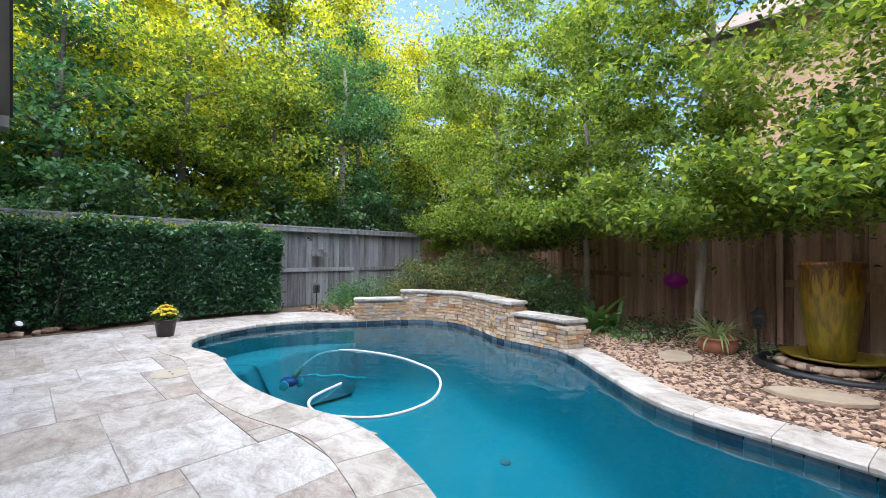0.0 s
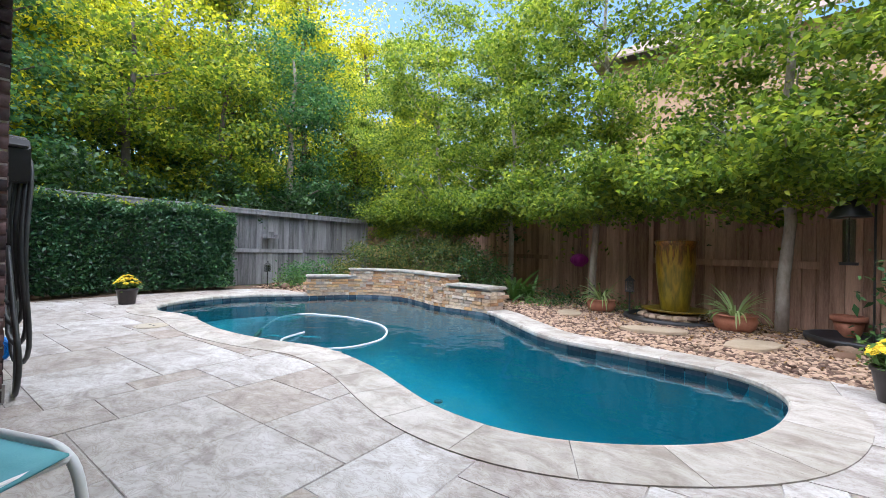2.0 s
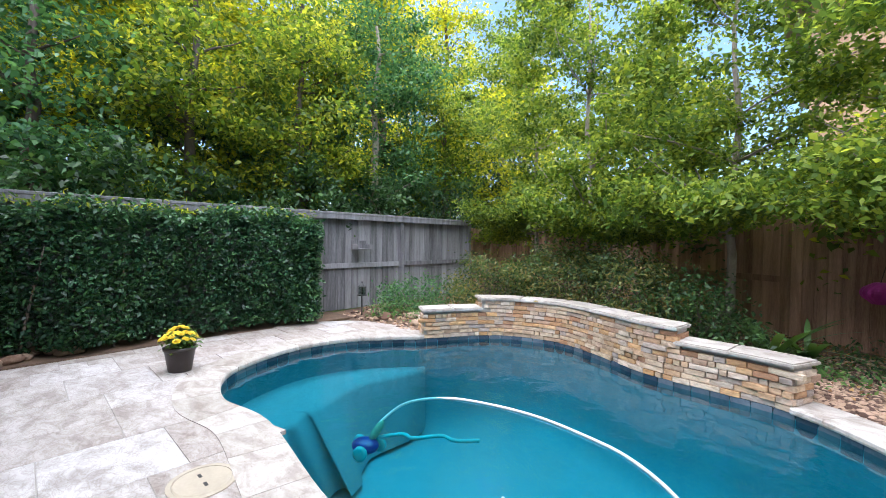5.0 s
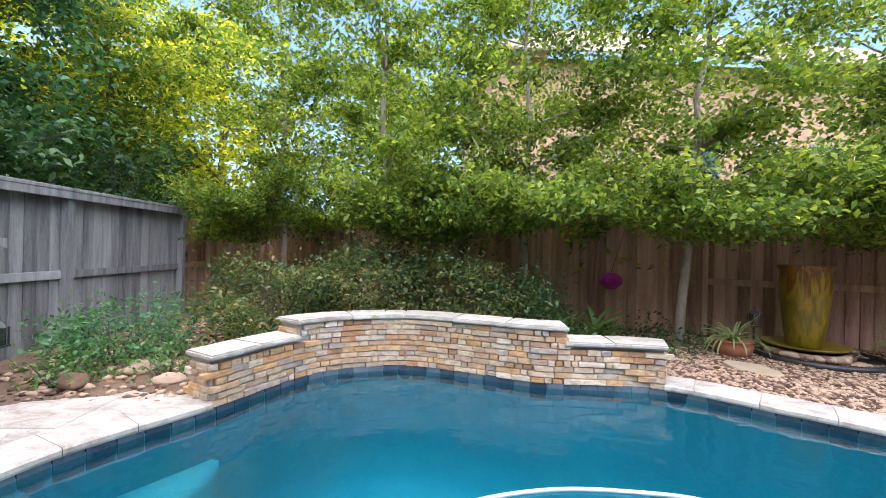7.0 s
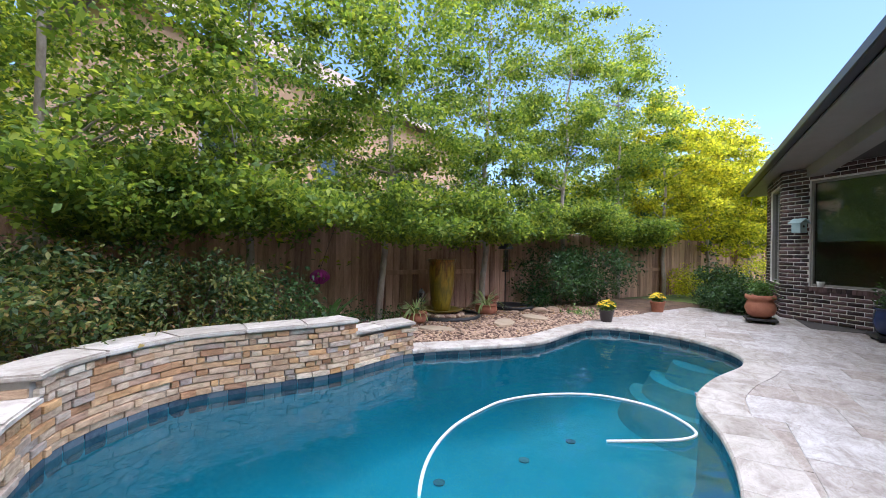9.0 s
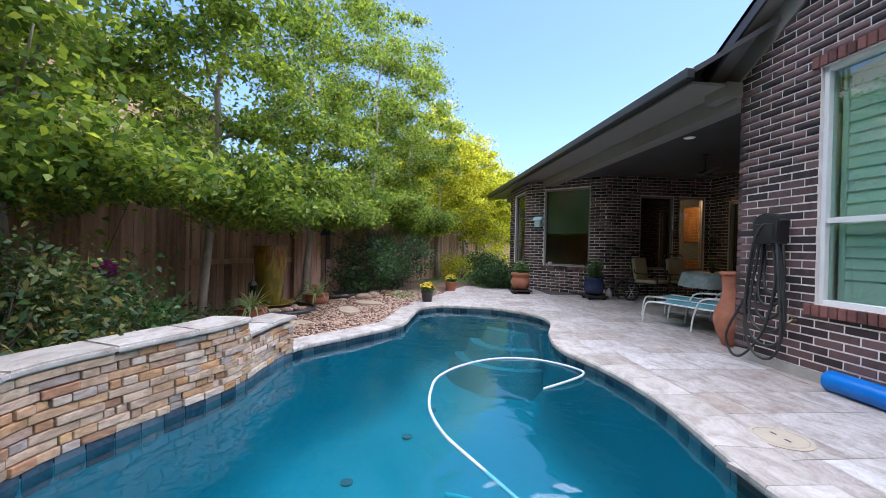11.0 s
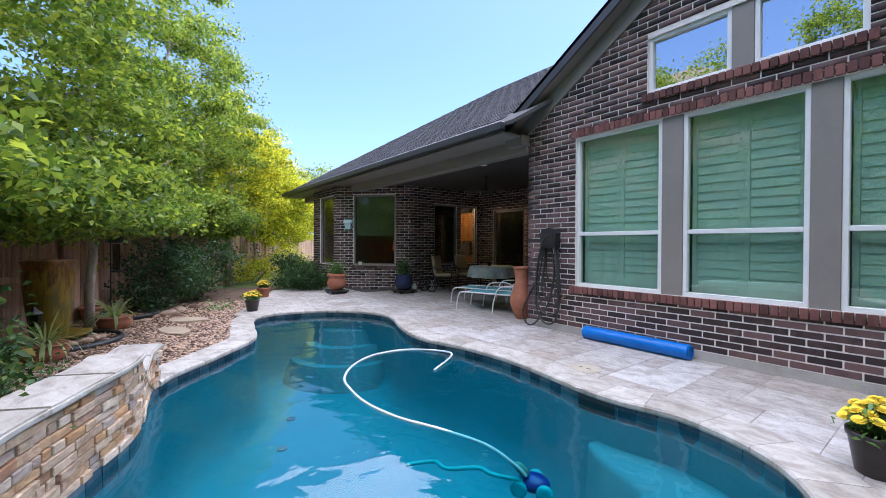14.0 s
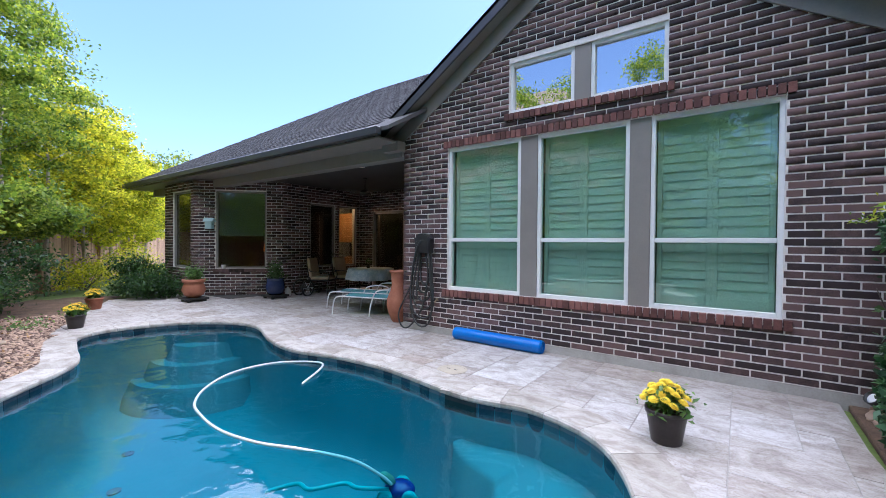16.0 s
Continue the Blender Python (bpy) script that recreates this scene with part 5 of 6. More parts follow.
# row of young trees inside the north fence
row = ((-5.55, 10.2, 7.6, 1.3, 1.9), (-3.5, 8.6, 7.0, 1.3, 1.85), (-1.5, 8.25, 6.6, 1.35, 1.75), (0.33, 7.5, 7.0, 1.4, 1.8), (2.65, 6.72, 7.4, 1.4, 1.8),
       (4.9, 5.75, 7.6, 1.6, 1.65), (6.9, 4.75, 7.2, 1.4, 1.6), (8.9, 3.75, 6.3, 1.3, 1.6), (11.0, 2.6, 5.8, 1.2, 1.7), (13.4, 1.3, 5.5, 1.2, 1.8), (16.0, 0.0, 5.4, 1.2, 1.9), (19.0, -1.5, 5.4, 1.2, 2.0))
# the eastern trees get their sunlit look from the leaf colour
for k, (x, y, h, low, rad) in enumerate(row):
    tree("yard_tree", x, y, h, low, rad, 40000 if k < 7 else 26000, 0.078 if k < 7 else 0.105, LEAF_SUNLIT if k > 6 else LEAF_OAK, BARK, "slender young tree with pale trunk and golden-green sunlit-tint leaves" if k > 6 else "slender young tree with pale trunk and light green leaves", 100 + k, 0.062 if k != 4 else 0.068, (rnd.uniform(-0.2, 0.2), rnd.uniform(-0.2, 0.1)), 84, 0.2, group="trees along the fence", skirt=11 if k < 7 else 0)
# woodland beyond the west fence
wood = random.Random(77)
k = 0
for x, y0, y1, step, h0, h1, size, cnt in ((-9.5, -0.5, 13, 2.3, 6.5, 9.0, 0.115, 14000), (-12.5, -0.5, 18, 3.0, 10.5, 13.0, 0.16, 15000), (-17.5, -0.5, 20, 4.2, 11.0, 14.5, 0.21, 12000), (-25, 0.0, 26, 6.0, 12.0, 16.0, 0.3, 9000)):
    y = y0
    while y < y1:
        h = wood.uniform(h0, h1) * 1.1
        ang = math.degrees(math.atan2(y - 1.5, x - 1.5))
        if 131.0 < ang < 136.0:
            h *= 0.68
        elif x < -10 and 137.0 < ang < 154.0:
            h = h1 * 1.15
        # the rear rows have the sun's glow coloured into their leaves
        mat = LEAF_BLUE if (x == -9.5 and k % 3 == 1) else (LEAF_SUNLIT if x < -15 or (x < -12 and k % 3) else LEAF_WOOD)
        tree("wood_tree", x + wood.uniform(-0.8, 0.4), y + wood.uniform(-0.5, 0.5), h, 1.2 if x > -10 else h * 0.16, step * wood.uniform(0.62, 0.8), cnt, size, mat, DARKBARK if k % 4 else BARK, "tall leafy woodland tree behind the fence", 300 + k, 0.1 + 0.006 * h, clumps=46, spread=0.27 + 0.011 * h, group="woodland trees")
        y += step
        k += 1
for k in range(10):
    shrub("wood_shrub", -7.9 - rnd.uniform(0, 0.7), -4.5 + k * 1.75, 2.6 + rnd.uniform(-0.4, 0.7), 1.1, 3000, 0.13, LEAF_DARK, "leafy understorey shrub behind the fence", 400 + k, 0.3, group="understorey shrubs")
for k in range(9):
    shrub("wood_shrub", -11.0 - rnd.uniform(0, 0.8), 0.5 + k * 1.9, 4.6 + rnd.uniform(-0.6, 0.9), 1.5, 5200, 0.17, LEAF_DARK if k % 3 else LEAF_BLUE, "tall leafy understorey shrub among the woodland trees", 460 + k, 0.3, group="understorey shrubs")
for k in range(13):
    x = -6.6 + k * 1.7
    shrub("wood_shrub", x, fence_y(x) + 1.0, 3.0 + rnd.uniform(-0.3, 0.9), 1.15, 3400, 0.13, LEAF_DARK if k % 2 else LEAF_WOOD, "leafy understorey shrub behind the fence", 430 + k, 0.5, group="understorey shrubs")
# trees behind the north fence and to the east
for k, (x, y, h, rad, mat) in enumerate(((-9.0, 14.8, 8.5, 2.4, LEAF_SUNLIT), (-4.0, 13.5, 7.0, 2.2, LEAF_WOOD), (24, 4, 7, 3.0, LEAF_WOOD), (28, -6, 8, 3.2, LEAF_WOOD), (22, -10, 7.0, 3.0, LEAF_WOOD), (34, 2, 9, 4, LEAF_WOOD), (19, 6, 7, 3.0, LEAF_WOOD), (31, 12, 9, 4, LEAF_WOOD))):
    tree("garden_tree", x, y, h, h * 0.2, rad, 6500, 0.2, mat, DARKBARK, "leafy tree beyond the fence", 500 + k, 0.14, clumps=80, spread=0.42, group="trees beyond the fence")
# shrubs in the bed and the yard
for k, (x, y, h, r, n, mat, lab) in enumerate(((-4.7, 7.45, 1.15, 0.9, 8200, LEAF_SHRUB, "bushy nandina shrub with reddish tips"), (-3.6, 7.95, 1.3, 0.95, 9000, LEAF_SHRUB, "bushy nandina shrub with reddish tips"),
                                              (-2.5, 7.6, 1.15, 0.85, 7800, LEAF_SHRUB, "bushy nandina shrub with reddish tips"), (-1.75, 7.3, 0.95, 0.6, 3200, LEAF_DARK, "dark green leafy shrub behind the stone wall"),
                                              (-5.9, 6.6, 0.62, 0.62, 2800, LEAF_BLUE, "low feathery green shrub by the grey fence"), (4.2, 5.75, 1.35, 0.95, 5500, LEAF_DARK, "dense rounded evergreen shrub at the fence"),
                                              (5.3, 5.1, 1.5, 0.9, 5000, LEAF_DARK, "dense rounded evergreen shrub at the fence"), (6.15, 2.25, 0.62, 0.62, 4200, LEAF_DARK, "leafy green shrub beside the bay wall"),
                                              (7.0, 2.35, 1.0, 0.62, 3800, LEAF_DARK, "leafy green shrub beside the bay wall"),
                                              (9.5, 2.9, 0.9, 0.9, 3000, LEAF_SUNLIT, "side yard shrub with sunlight put into its yellow-green leaves"), (12.0, 1.2, 1.2, 1.1, 3000, LEAF_SUNLIT, "side yard shrub with sunlight put into its yellow-green leaves"))):
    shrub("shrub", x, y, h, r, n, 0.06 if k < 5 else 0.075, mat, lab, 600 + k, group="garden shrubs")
shrub("shrub", -6.72, 1.42, 1.5, 0.2, 1500, 0.085, LEAF_DARK, "dark green climbing plant at the brick house corner", 660, 0.2, group="garden shrubs")
# litter of low plants along the bed
shrub("ground_cover", 0.0, 7.5, 0.22, 0.7, 900, 0.06, LEAF_DARK, "low green ground cover in the bed", 640, category="plant")
for k, (x, y, h, r) in enumerate(((-5.2, 6.2, 0.25, 0.35), (-5.9, 5.95, 0.3, 0.35), (-0.3, 7.0, 0.12, 0.4), (0.9, 7.35, 0.1, 0.35))):
    shrub("ground_cover", x, y, h, r, 420, 0.05, LEAF_STRAP, "low green weeds on the soil", 650 + k, category="plant", group="weeds")
shrub("ground_cover", 3.4, 4.95, 0.14, 0.3, 260, 0.06, LEAF_STRAP, "small weedy green plant at the bed edge", 641, category="plant")

# neighbour's house behind the north fence
nh = empty("neighbour_house", Matrix(), "two-storey tan brick house with a grey roof behind the trees", "house")
TAN = surface("tan brick", (0.34, 0.20, 0.115), (0.48, 0.31, 0.19), 0.9, 4, 40, bump=0.3)
part("wall", boxes((-1, 16, 14.5, 24, 0, 7.0)), TAN, nh)
bm = bmesh.new()
roof_sheet(bm, [(-1.6, 13.9, 7.0), (16.6, 13.9, 7.0), (11.6, 19.2, 10.6), (3.4, 19.2, 10.6)])
roof_sheet(bm, [(16.6, 13.9, 7.0), (16.6, 24.6, 7.0), (11.6, 19.2, 10.6)])
roof_sheet(bm, [(-1.6, 24.6, 7.0), (-1.6, 13.9, 7.0), (3.4, 19.2, 10.6)])
part("roof", bm, surface("grey-brown shingles", (0.15, 0.11, 0.085), (0.25, 0.19, 0.145), 0.95, 3, 60, bump=0.4), nh)
for x in (1, 5, 9, 13):
    wdw = part("window", boxes((x, x + 1.1, 14.46, 14.499, 3.3, 4.7), bevel=0.005), TRIM, nh)
    part("pane", boxes((x + 0.08, x + 1.02, 14.44, 14.459, 3.38, 4.62)), DARKPANE, wdw)

# ---- things on the patio ----
def flower_pot(x, y, r, h, seed, pot_mat, label, flower_r=0.17, rim=True):
    """Potted yellow chrysanthemum."""
    q = random.Random(seed)
    g = np.random.default_rng(seed)
    fp = empty("flower_pot", Matrix.Translation((x, y, 0.0)), label, "potted plant", "yellow flower pots")
    bm = lathe(bmesh.new(), [(r * 0.72, 0), (r * 0.74, 0.01), (r * 0.97, h * 0.86), (r * 1.04, h * 0.87), (r * 1.05, h), (r * 0.96, h), (r * 0.92, h * 0.85), (0.01, h * 0.84)], 32)
    part("pot", bm, pot_mat, fp, smooth=True)
    part("soil", lathe(bmesh.new(), [(0.01, h * 0.842), (r * 0.92, h * 0.85), (r * 0.5, h * 0.875)], 20), SOIL, fp)
    n = 520
    v = g.normal(size=(n, 3)) * np.array([flower_r * 0.42, flower_r * 0.42, 0.045]) + np.array([0, 0, h + 0.07])
    leaves("foliage", v, 0.055, LEAF_STRAP, fp, 0.4, 0.5, g)
    bm = bmesh.new()
    for k in range(9):
        a = q.uniform(0, 6.28)
        limb(bm, (0, 0, h * 0.85), (math.cos(a) * 0.5, math.sin(a) * 0.5, 1), 0.16, 0.005, q, 5, 0.2, 3)
    part("stem", bm, LEAF_DARK, fp)
    for k in range(30):
        a, d = k * 2.4, flower_r * math.sqrt((k + 0.4) / 30)
        p = Vector((d * math.cos(a), d * math.sin(a), h + 0.165 - 0.7 * d * d / flower_r + q.uniform(-0.01, 0.02)))
        b = bmesh.new()
        for ring, (pr, pz, m) in enumerate(((0.034, 0.0, 14), (0.027, 0.008, 12), (0.017, 0.015, 9))):
            for e in range(m):
                t = 6.283 * e / m + ring * 0.2
                c, s = math.cos(t), math.sin(t)
                w = 0.007
                vs = [b.verts.new((c * 0.004 + s * w, s * 0.004 - c * w, pz)), b.verts.new((c * pr + s * w * 0.8, s * pr - c * w * 0.8, pz + 0.006)), b.verts.new((c * pr * 1.08, s * pr * 1.08, pz + 0.003)), b.verts.new((c * pr - s * w * 0.8, s * pr + c * w * 0.8, pz + 0.006)), b.verts.new((c * 0.004 - s * w, s * 0.004 + c * w, pz))]
                b.faces.new(vs)
        fl = part("flower", b, YELLOWPETAL, fp)
        fl.matrix_local = Matrix.Translation(p) @ pose(0, 0, 0, -d * math.sin(a) * 190, d * math.cos(a) * 190, q.uniform(0, 60))
    return fp


flower_pot(-5.06, 2.86, 0.135, 0.235, 1, POTDARK, "yellow chrysanthemum in a dark brown plastic pot on travertine", 0.15)
flower_pot(3.04, 4.385, 0.13, 0.215, 2, POTDARK, "yellow chrysanthemum in a dark brown plastic pot by the coping", 0.15)
flower_pot(5.1, 3.68, 0.15, 0.23, 3, TERRACOTTA, "yellow chrysanthemum in a terracotta pot by the shrubs", 0.15)

# blue rolled cover against the house wall
rl = empty("rolled_cover", pose(-2.12, 1.225, 0.088, 0, 0, 179), "bright blue rolled vinyl pool cover against the wall", "rolled cover")
bm = bmesh.new()
segs = 40
prof = []
for k in range(70):
    a = k / 70 * 2 * math.pi * 3.2
    prof.append((0.028 + 0.058 * k / 70, a))
outer = [(0.088 * math.cos(t), 0.088 * math.sin(t)) for t in [2 * math.pi * k / segs for k in range(segs)]]
rings = []
for xx, sc in ((0, 0.94), (0.012, 1.0), (0.4, 0.985), (0.8, 1.0), (1.3, 0.985), (1.328, 1.0), (1.34, 0.94)):
    rings.append([bm.verts.new((xx, yy * sc, zz * sc)) for yy, zz in outer])
for a, b in zip(rings, rings[1:]):
    for k in range(segs):
        bm.faces.new((a[k], a[(k + 1) % segs], b[(k + 1) % segs], b[k]))
bm.faces.new(rings[0])
bm.faces.new(rings[-1][::-1])
bmesh.ops.recalc_face_normals(bm, faces=bm.faces[:])
part("roll", bm, BLUEFOAM, rl, smooth=True)
for xx in (-0.004, 1.344):
    bm = bmesh.new()
    tube(bm, [(xx, r * math.cos(a), r * math.sin(a)) for r, a in prof], 0.004, 5)
    part("wound_edge", bm, BLUEFOAM, rl)

# hose reel and hose on the brick corner
reel = empty("hose_reel", pose(-1.49, WY + 0.012, 1.24), "black plastic wall-mounted hose holder on brick", "hose reel")
bm = bmesh.new()
pts = [(-0.14, 0.0), (0.14, 0.0), (0.15, 0.22), (0.10, 0.285), (0.0, 0.31), (-0.10, 0.285), (-0.15, 0.22)]
f = [bm.verts.new((x, 0.13, z)) for x, z in pts]
g_ = [bm.verts.new((x, 0, z)) for x, z in pts]
bm.faces.new(f)
bm.faces.new(g_[::-1])
for k in range(7):
    bm.faces.new((f[k], g_[k], g_[(k + 1) % 7], f[(k + 1) % 7]))
bmesh.ops.recalc_face_normals(bm, faces=bm.faces[:])
bmesh.ops.bevel(bm, geom=bm.edges[:], offset=0.012, segments=2, affect="EDGES")
part("body", bm, BLACK, reel)
part("front_panel", boxes((-0.10, 0.10, 0.131, 0.138, 0.05, 0.2), bevel=0.003), IRON, reel)
part("hanger", boxes((-0.17, 0.17, 0.02, 0.115, 0.215, 0.235), bevel=0.008), BLACK, reel)
hose = empty("garden_hose", pose(-1.49, WY + 0.085, 0), "coiled dark green rubber hose hanging to the ground", "hose")
for k in range(6):
    bm = bmesh.new()
    w, low = 0.11 + 0.02 * k + rnd.uniform(-0.01, 0.03), 0.75 - 0.13 * k
    cy = 0.018 * k - 0.04
    low = max(0.03, low)
    pts = []
    for q in range(30):
        a = 2 * math.pi * q / 30
        zz = (1.44 + low) / 2 + (1.44 - low) / 2 * math.cos(a)
        wid = w * (1 - 0.35 * math.cos(a))
        pts.append((wid * math.sin(a) + 0.02 * math.sin(a * 2 + k), cy + 0.02 * math.sin(a * 3), zz))
    tube(bm, pts, 0.0135, 8, closed=True)
    part("coil", bm, HOSEGREEN, hose, smooth=True)
bm = bmesh.new()
tube(bm, spline([(-0.02, 0, 1.3), (-0.1, 0.02, 0.9), (0.0, 0.03, 0.4), (0.26, 0.0, 0.08), (0.46, -0.03, 0.03), (0.55, -0.03, 0.22), (0.42, -0.04, 0.5), (0.2, -0.04, 0.85)], 8, False), 0.0135, 8)
part("loose_end", bm, HOSEGREEN, hose, smooth=True)
bib = empty("hose_faucet", pose(-1.72, WY + 0.01, 0.52), "brass hose bib on the brick wall", "faucet")
BRASS = surface("old brass", (0.3, 0.22, 0.12), (0.45, 0.35, 0.22), 0.4, 20, 90, metal=0.8, bump=0.1)
bm = bmesh.new()
tube(bm, [(0, 0, 0), (0, 0.05, 0), (0, 0.09, -0.03)], 0.013, 10)
part("spout", bm, BRASS, bib)
part("handle", boxes((-0.03, 0.03, 0.04, 0.05, 0.03, 0.042), (-0.005, 0.005, 0.04, 0.05, 0, 0.03), bevel=0.002), BRASS, bib)

# tall terracotta urn at the patio corner
urn = empty("floor_urn", pose(-0.58, 0.78, 0), "tall slender terracotta urn at the patio corner", "urn")
part("body", lathe(bmesh.new(), [(0.10, 0), (0.12, 0.02), (0.18, 0.16), (0.215, 0.3), (0.20, 0.42), (0.15, 0.54), (0.125, 0.64), (0.13, 0.76), (0.15, 0.88), (0.155, 0.895), (0.135, 0.9), (0.11, 0.8), (0.03, 0.6)], 36), TERRACOTTA, urn, smooth=True)
part("rim", lathe(bmesh.new(), [(0.15, 0.865), (0.168, 0.875), (0.168, 0.9), (0.15, 0.912), (0.138, 0.9)], 36), TERRACOTTA, urn, smooth=True)


def sun_lounger(x, y, turn):
    """White tube frame with a sling; the foot end at the origin, the head towards +x."""
    sl_ = empty("sun_lounger", pose(x, y, 0, 0, 0, turn), "white metal sun lounger with teal sling fabric", "sun lounger", "sun loungers")
    for s in (-0.3, 0.3):
        bm = bmesh.new()
        tube(bm, spline([(0.02, s, 0.0), (0.05, s, 0.22), (0.12, s, 0.34), (0.35, s, 0.355), (1.1, s, 0.35), (1.45, s, 0.36)], 5, False), 0.013, 8)
        part("side_rail", bm, WHITEPAINT, sl_, smooth=True)
        bm = bmesh.new()
        tube(bm, spline([(0.82, s * 1.06, 0.0), (0.86, s * 1.06, 0.25), (0.96, s * 1.06, 0.47), (1.2, s * 1.06, 0.52), (1.42, s * 1.06, 0.5), (1.5, s * 1.06, 0.36)], 5, False), 0.013, 8)
        part("arm", bm, WHITEPAINT, sl_, smooth=True)
        bm = bmesh.new()
        tube(bm, [(1.34, s, 0), (1.3, s, 0.35)], 0.012, 8)
        part("leg", bm, WHITEPAINT, sl_, smooth=True)
    for xx in (0.1, 1.3):
        bm = bmesh.new()
        tube(bm, [(xx, -0.3, 0.33), (xx, 0.3, 0.33)], 0.011, 8)
        part("crossbar", bm, WHITEPAINT, sl_)
    bm = bmesh.new()
    grid = []
    for i in range(15):
        u = i / 14
        grid.append([bm.verts.new((0.08 + 1.36 * u, -0.285 + 0.57 * j / 8, 0.352 - 0.03 * math.sin(math.pi * j / 8))) for j in range(9)])
    for a, b in zip(grid, grid[1:]):
        for j in range(8):
            bm.faces.new((a[j], b[j], b[j + 1], a[j + 1]))
    ret = bmesh.ops.extrude_face_region(bm, geom=bm.faces[:])
    bmesh.ops.translate(bm, verts=[v for v in ret["geom"] if isinstance(v, bmesh.types.BMVert)], vec=(0, 0, -0.006))
    bmesh.ops.recalc_face_normals(bm, faces=bm.faces[:])
    part("sling", bm, SLING, sl_, smooth=True)
    return sl_


first = sun_lounger(1.04, 0.77, 200)
copy_thing(first, pose(1.72, 0.37, 0, 0, 0, 200))

# round table with cloth, two cushioned chairs
tb = empty("round_table", pose(2.35, -1.35, 0), "round patio table on black metal legs", "table")
part("tabletop", lathe(bmesh.new(), [(0.56, 0.70), (0.58, 0.705), (0.58, 0.72), (0.56, 0.725)], 40), IRON, tb)
for k in range(4):
    a = math.pi / 4 + k * math.pi / 2
    bm = bmesh.new()
    tube(bm, spline([(0.36 * math.cos(a), 0.36 * math.sin(a), 0.0), (0.3 * math.cos(a), 0.3 * math.sin(a), 0.3), (0.4 * math.cos(a), 0.4 * math.sin(a), 0.7)], 5, False), 0.014, 8)
    part("leg", bm, IRON, tb)
bm = bmesh.new()
rings = []
for r, z, wv in ((0.02, 0.731, 0), (0.56, 0.731, 0), (0.592, 0.722, 0.0), (0.6, 0.66, 0.012), (0.61, 0.56, 0.03), (0.62, 0.44, 0.05)):
    rings.append([bm.verts.new(((r + wv * math.sin(9 * 2 * math.pi * k / 72)) * math.cos(2 * math.pi * k / 72), (r + wv * math.sin(9 * 2 * math.pi * k / 72)) * math.sin(2 * math.pi * k / 72), z)) for k in range(72)])
for a, b in zip(rings, rings[1:]):
    for k in range(72):
        bm.faces.new((b[k], b[(k + 1) % 72], a[(k + 1) % 72], a[k]))
bm.faces.new(rings[0])
ob = part("tablecloth", bm, CLOTH, smooth=True)
ob.matrix_world = pose(2.35, -1.35, 0)
tagged(ob, "white and blue floral tablecloth draped over the round table", "tablecloth")
vs = empty("flower_vase", pose(2.4, -1.3, 0.731), "small dark vase with twigs on the table", "vase")
part("vase", lathe(bmesh.new(), [(0.035, 0), (0.05, 0.04), (0.025, 0.1), (0.03, 0.12)], 20), IRON, vs, smooth=True)
g = np.random.default_rng(5)
leaves("sprig", g.normal(size=(60, 3)) * np.array([0.04, 0.04, 0.05]) + np.array([0, 0, 0.2]), 0.05, LEAF_DARK, vs, 0.4, 0.4, g)


def patio_chair(x, y, turn):
    ch = empty("patio_chair", pose(x, y, 0, 0, 0, turn), "black metal patio chair with tan striped cushions", "chair", "patio chairs")
    for sx in (-0.25, 0.25):
        for sy in (-0.24, 0.24):
            bm = bmesh.new()
            tube(bm, [(sx, sy, 0), (sx, sy, 0.4)], 0.014, 8)
            part("leg", bm, IRON, ch)
        bm = bmesh.new()
        tube(bm, spline([(sx, -0.26, 0.4), (sx * 1.08, -0.24, 0.6), (sx * 1.08, 0.2, 0.62), (sx, 0.27, 0.7)], 5, False), 0.014, 8)
        part("arm", bm, IRON, ch)
    part("seat_frame", boxes((-0.27, 0.27, -0.27, 0.27, 0.38, 0.41), bevel=0.006), IRON, ch)
    part("seat_cushion", boxes((-0.25, 0.25, -0.25, 0.25, 0.411, 0.49), bevel=0.025), CUSHION, ch)
    bm = boxes((-0.25, 0.25, 0.0, 0.09, 0.0, 0.52), bevel=0.03)
    back = part("back_cushion", bm, CUSHION, ch)
    back.matrix_local = pose(0, 0.2, 0.47, -10)
    bm = bmesh.new()
    tube(bm, spline([(-0.26, 0.27, 0.4), (-0.26, 0.36, 1.0), (0, 0.375, 1.06), (0.26, 0.36, 1.0), (0.26, 0.27, 0.4)], 6, False), 0.014, 8)
    part("back_frame", bm, IRON, ch)
    return ch


c1 = patio_chair(3.55, -0.75, -62)
copy_thing(c1, pose(3.45, -1.5, 0, 0, 0, -80))


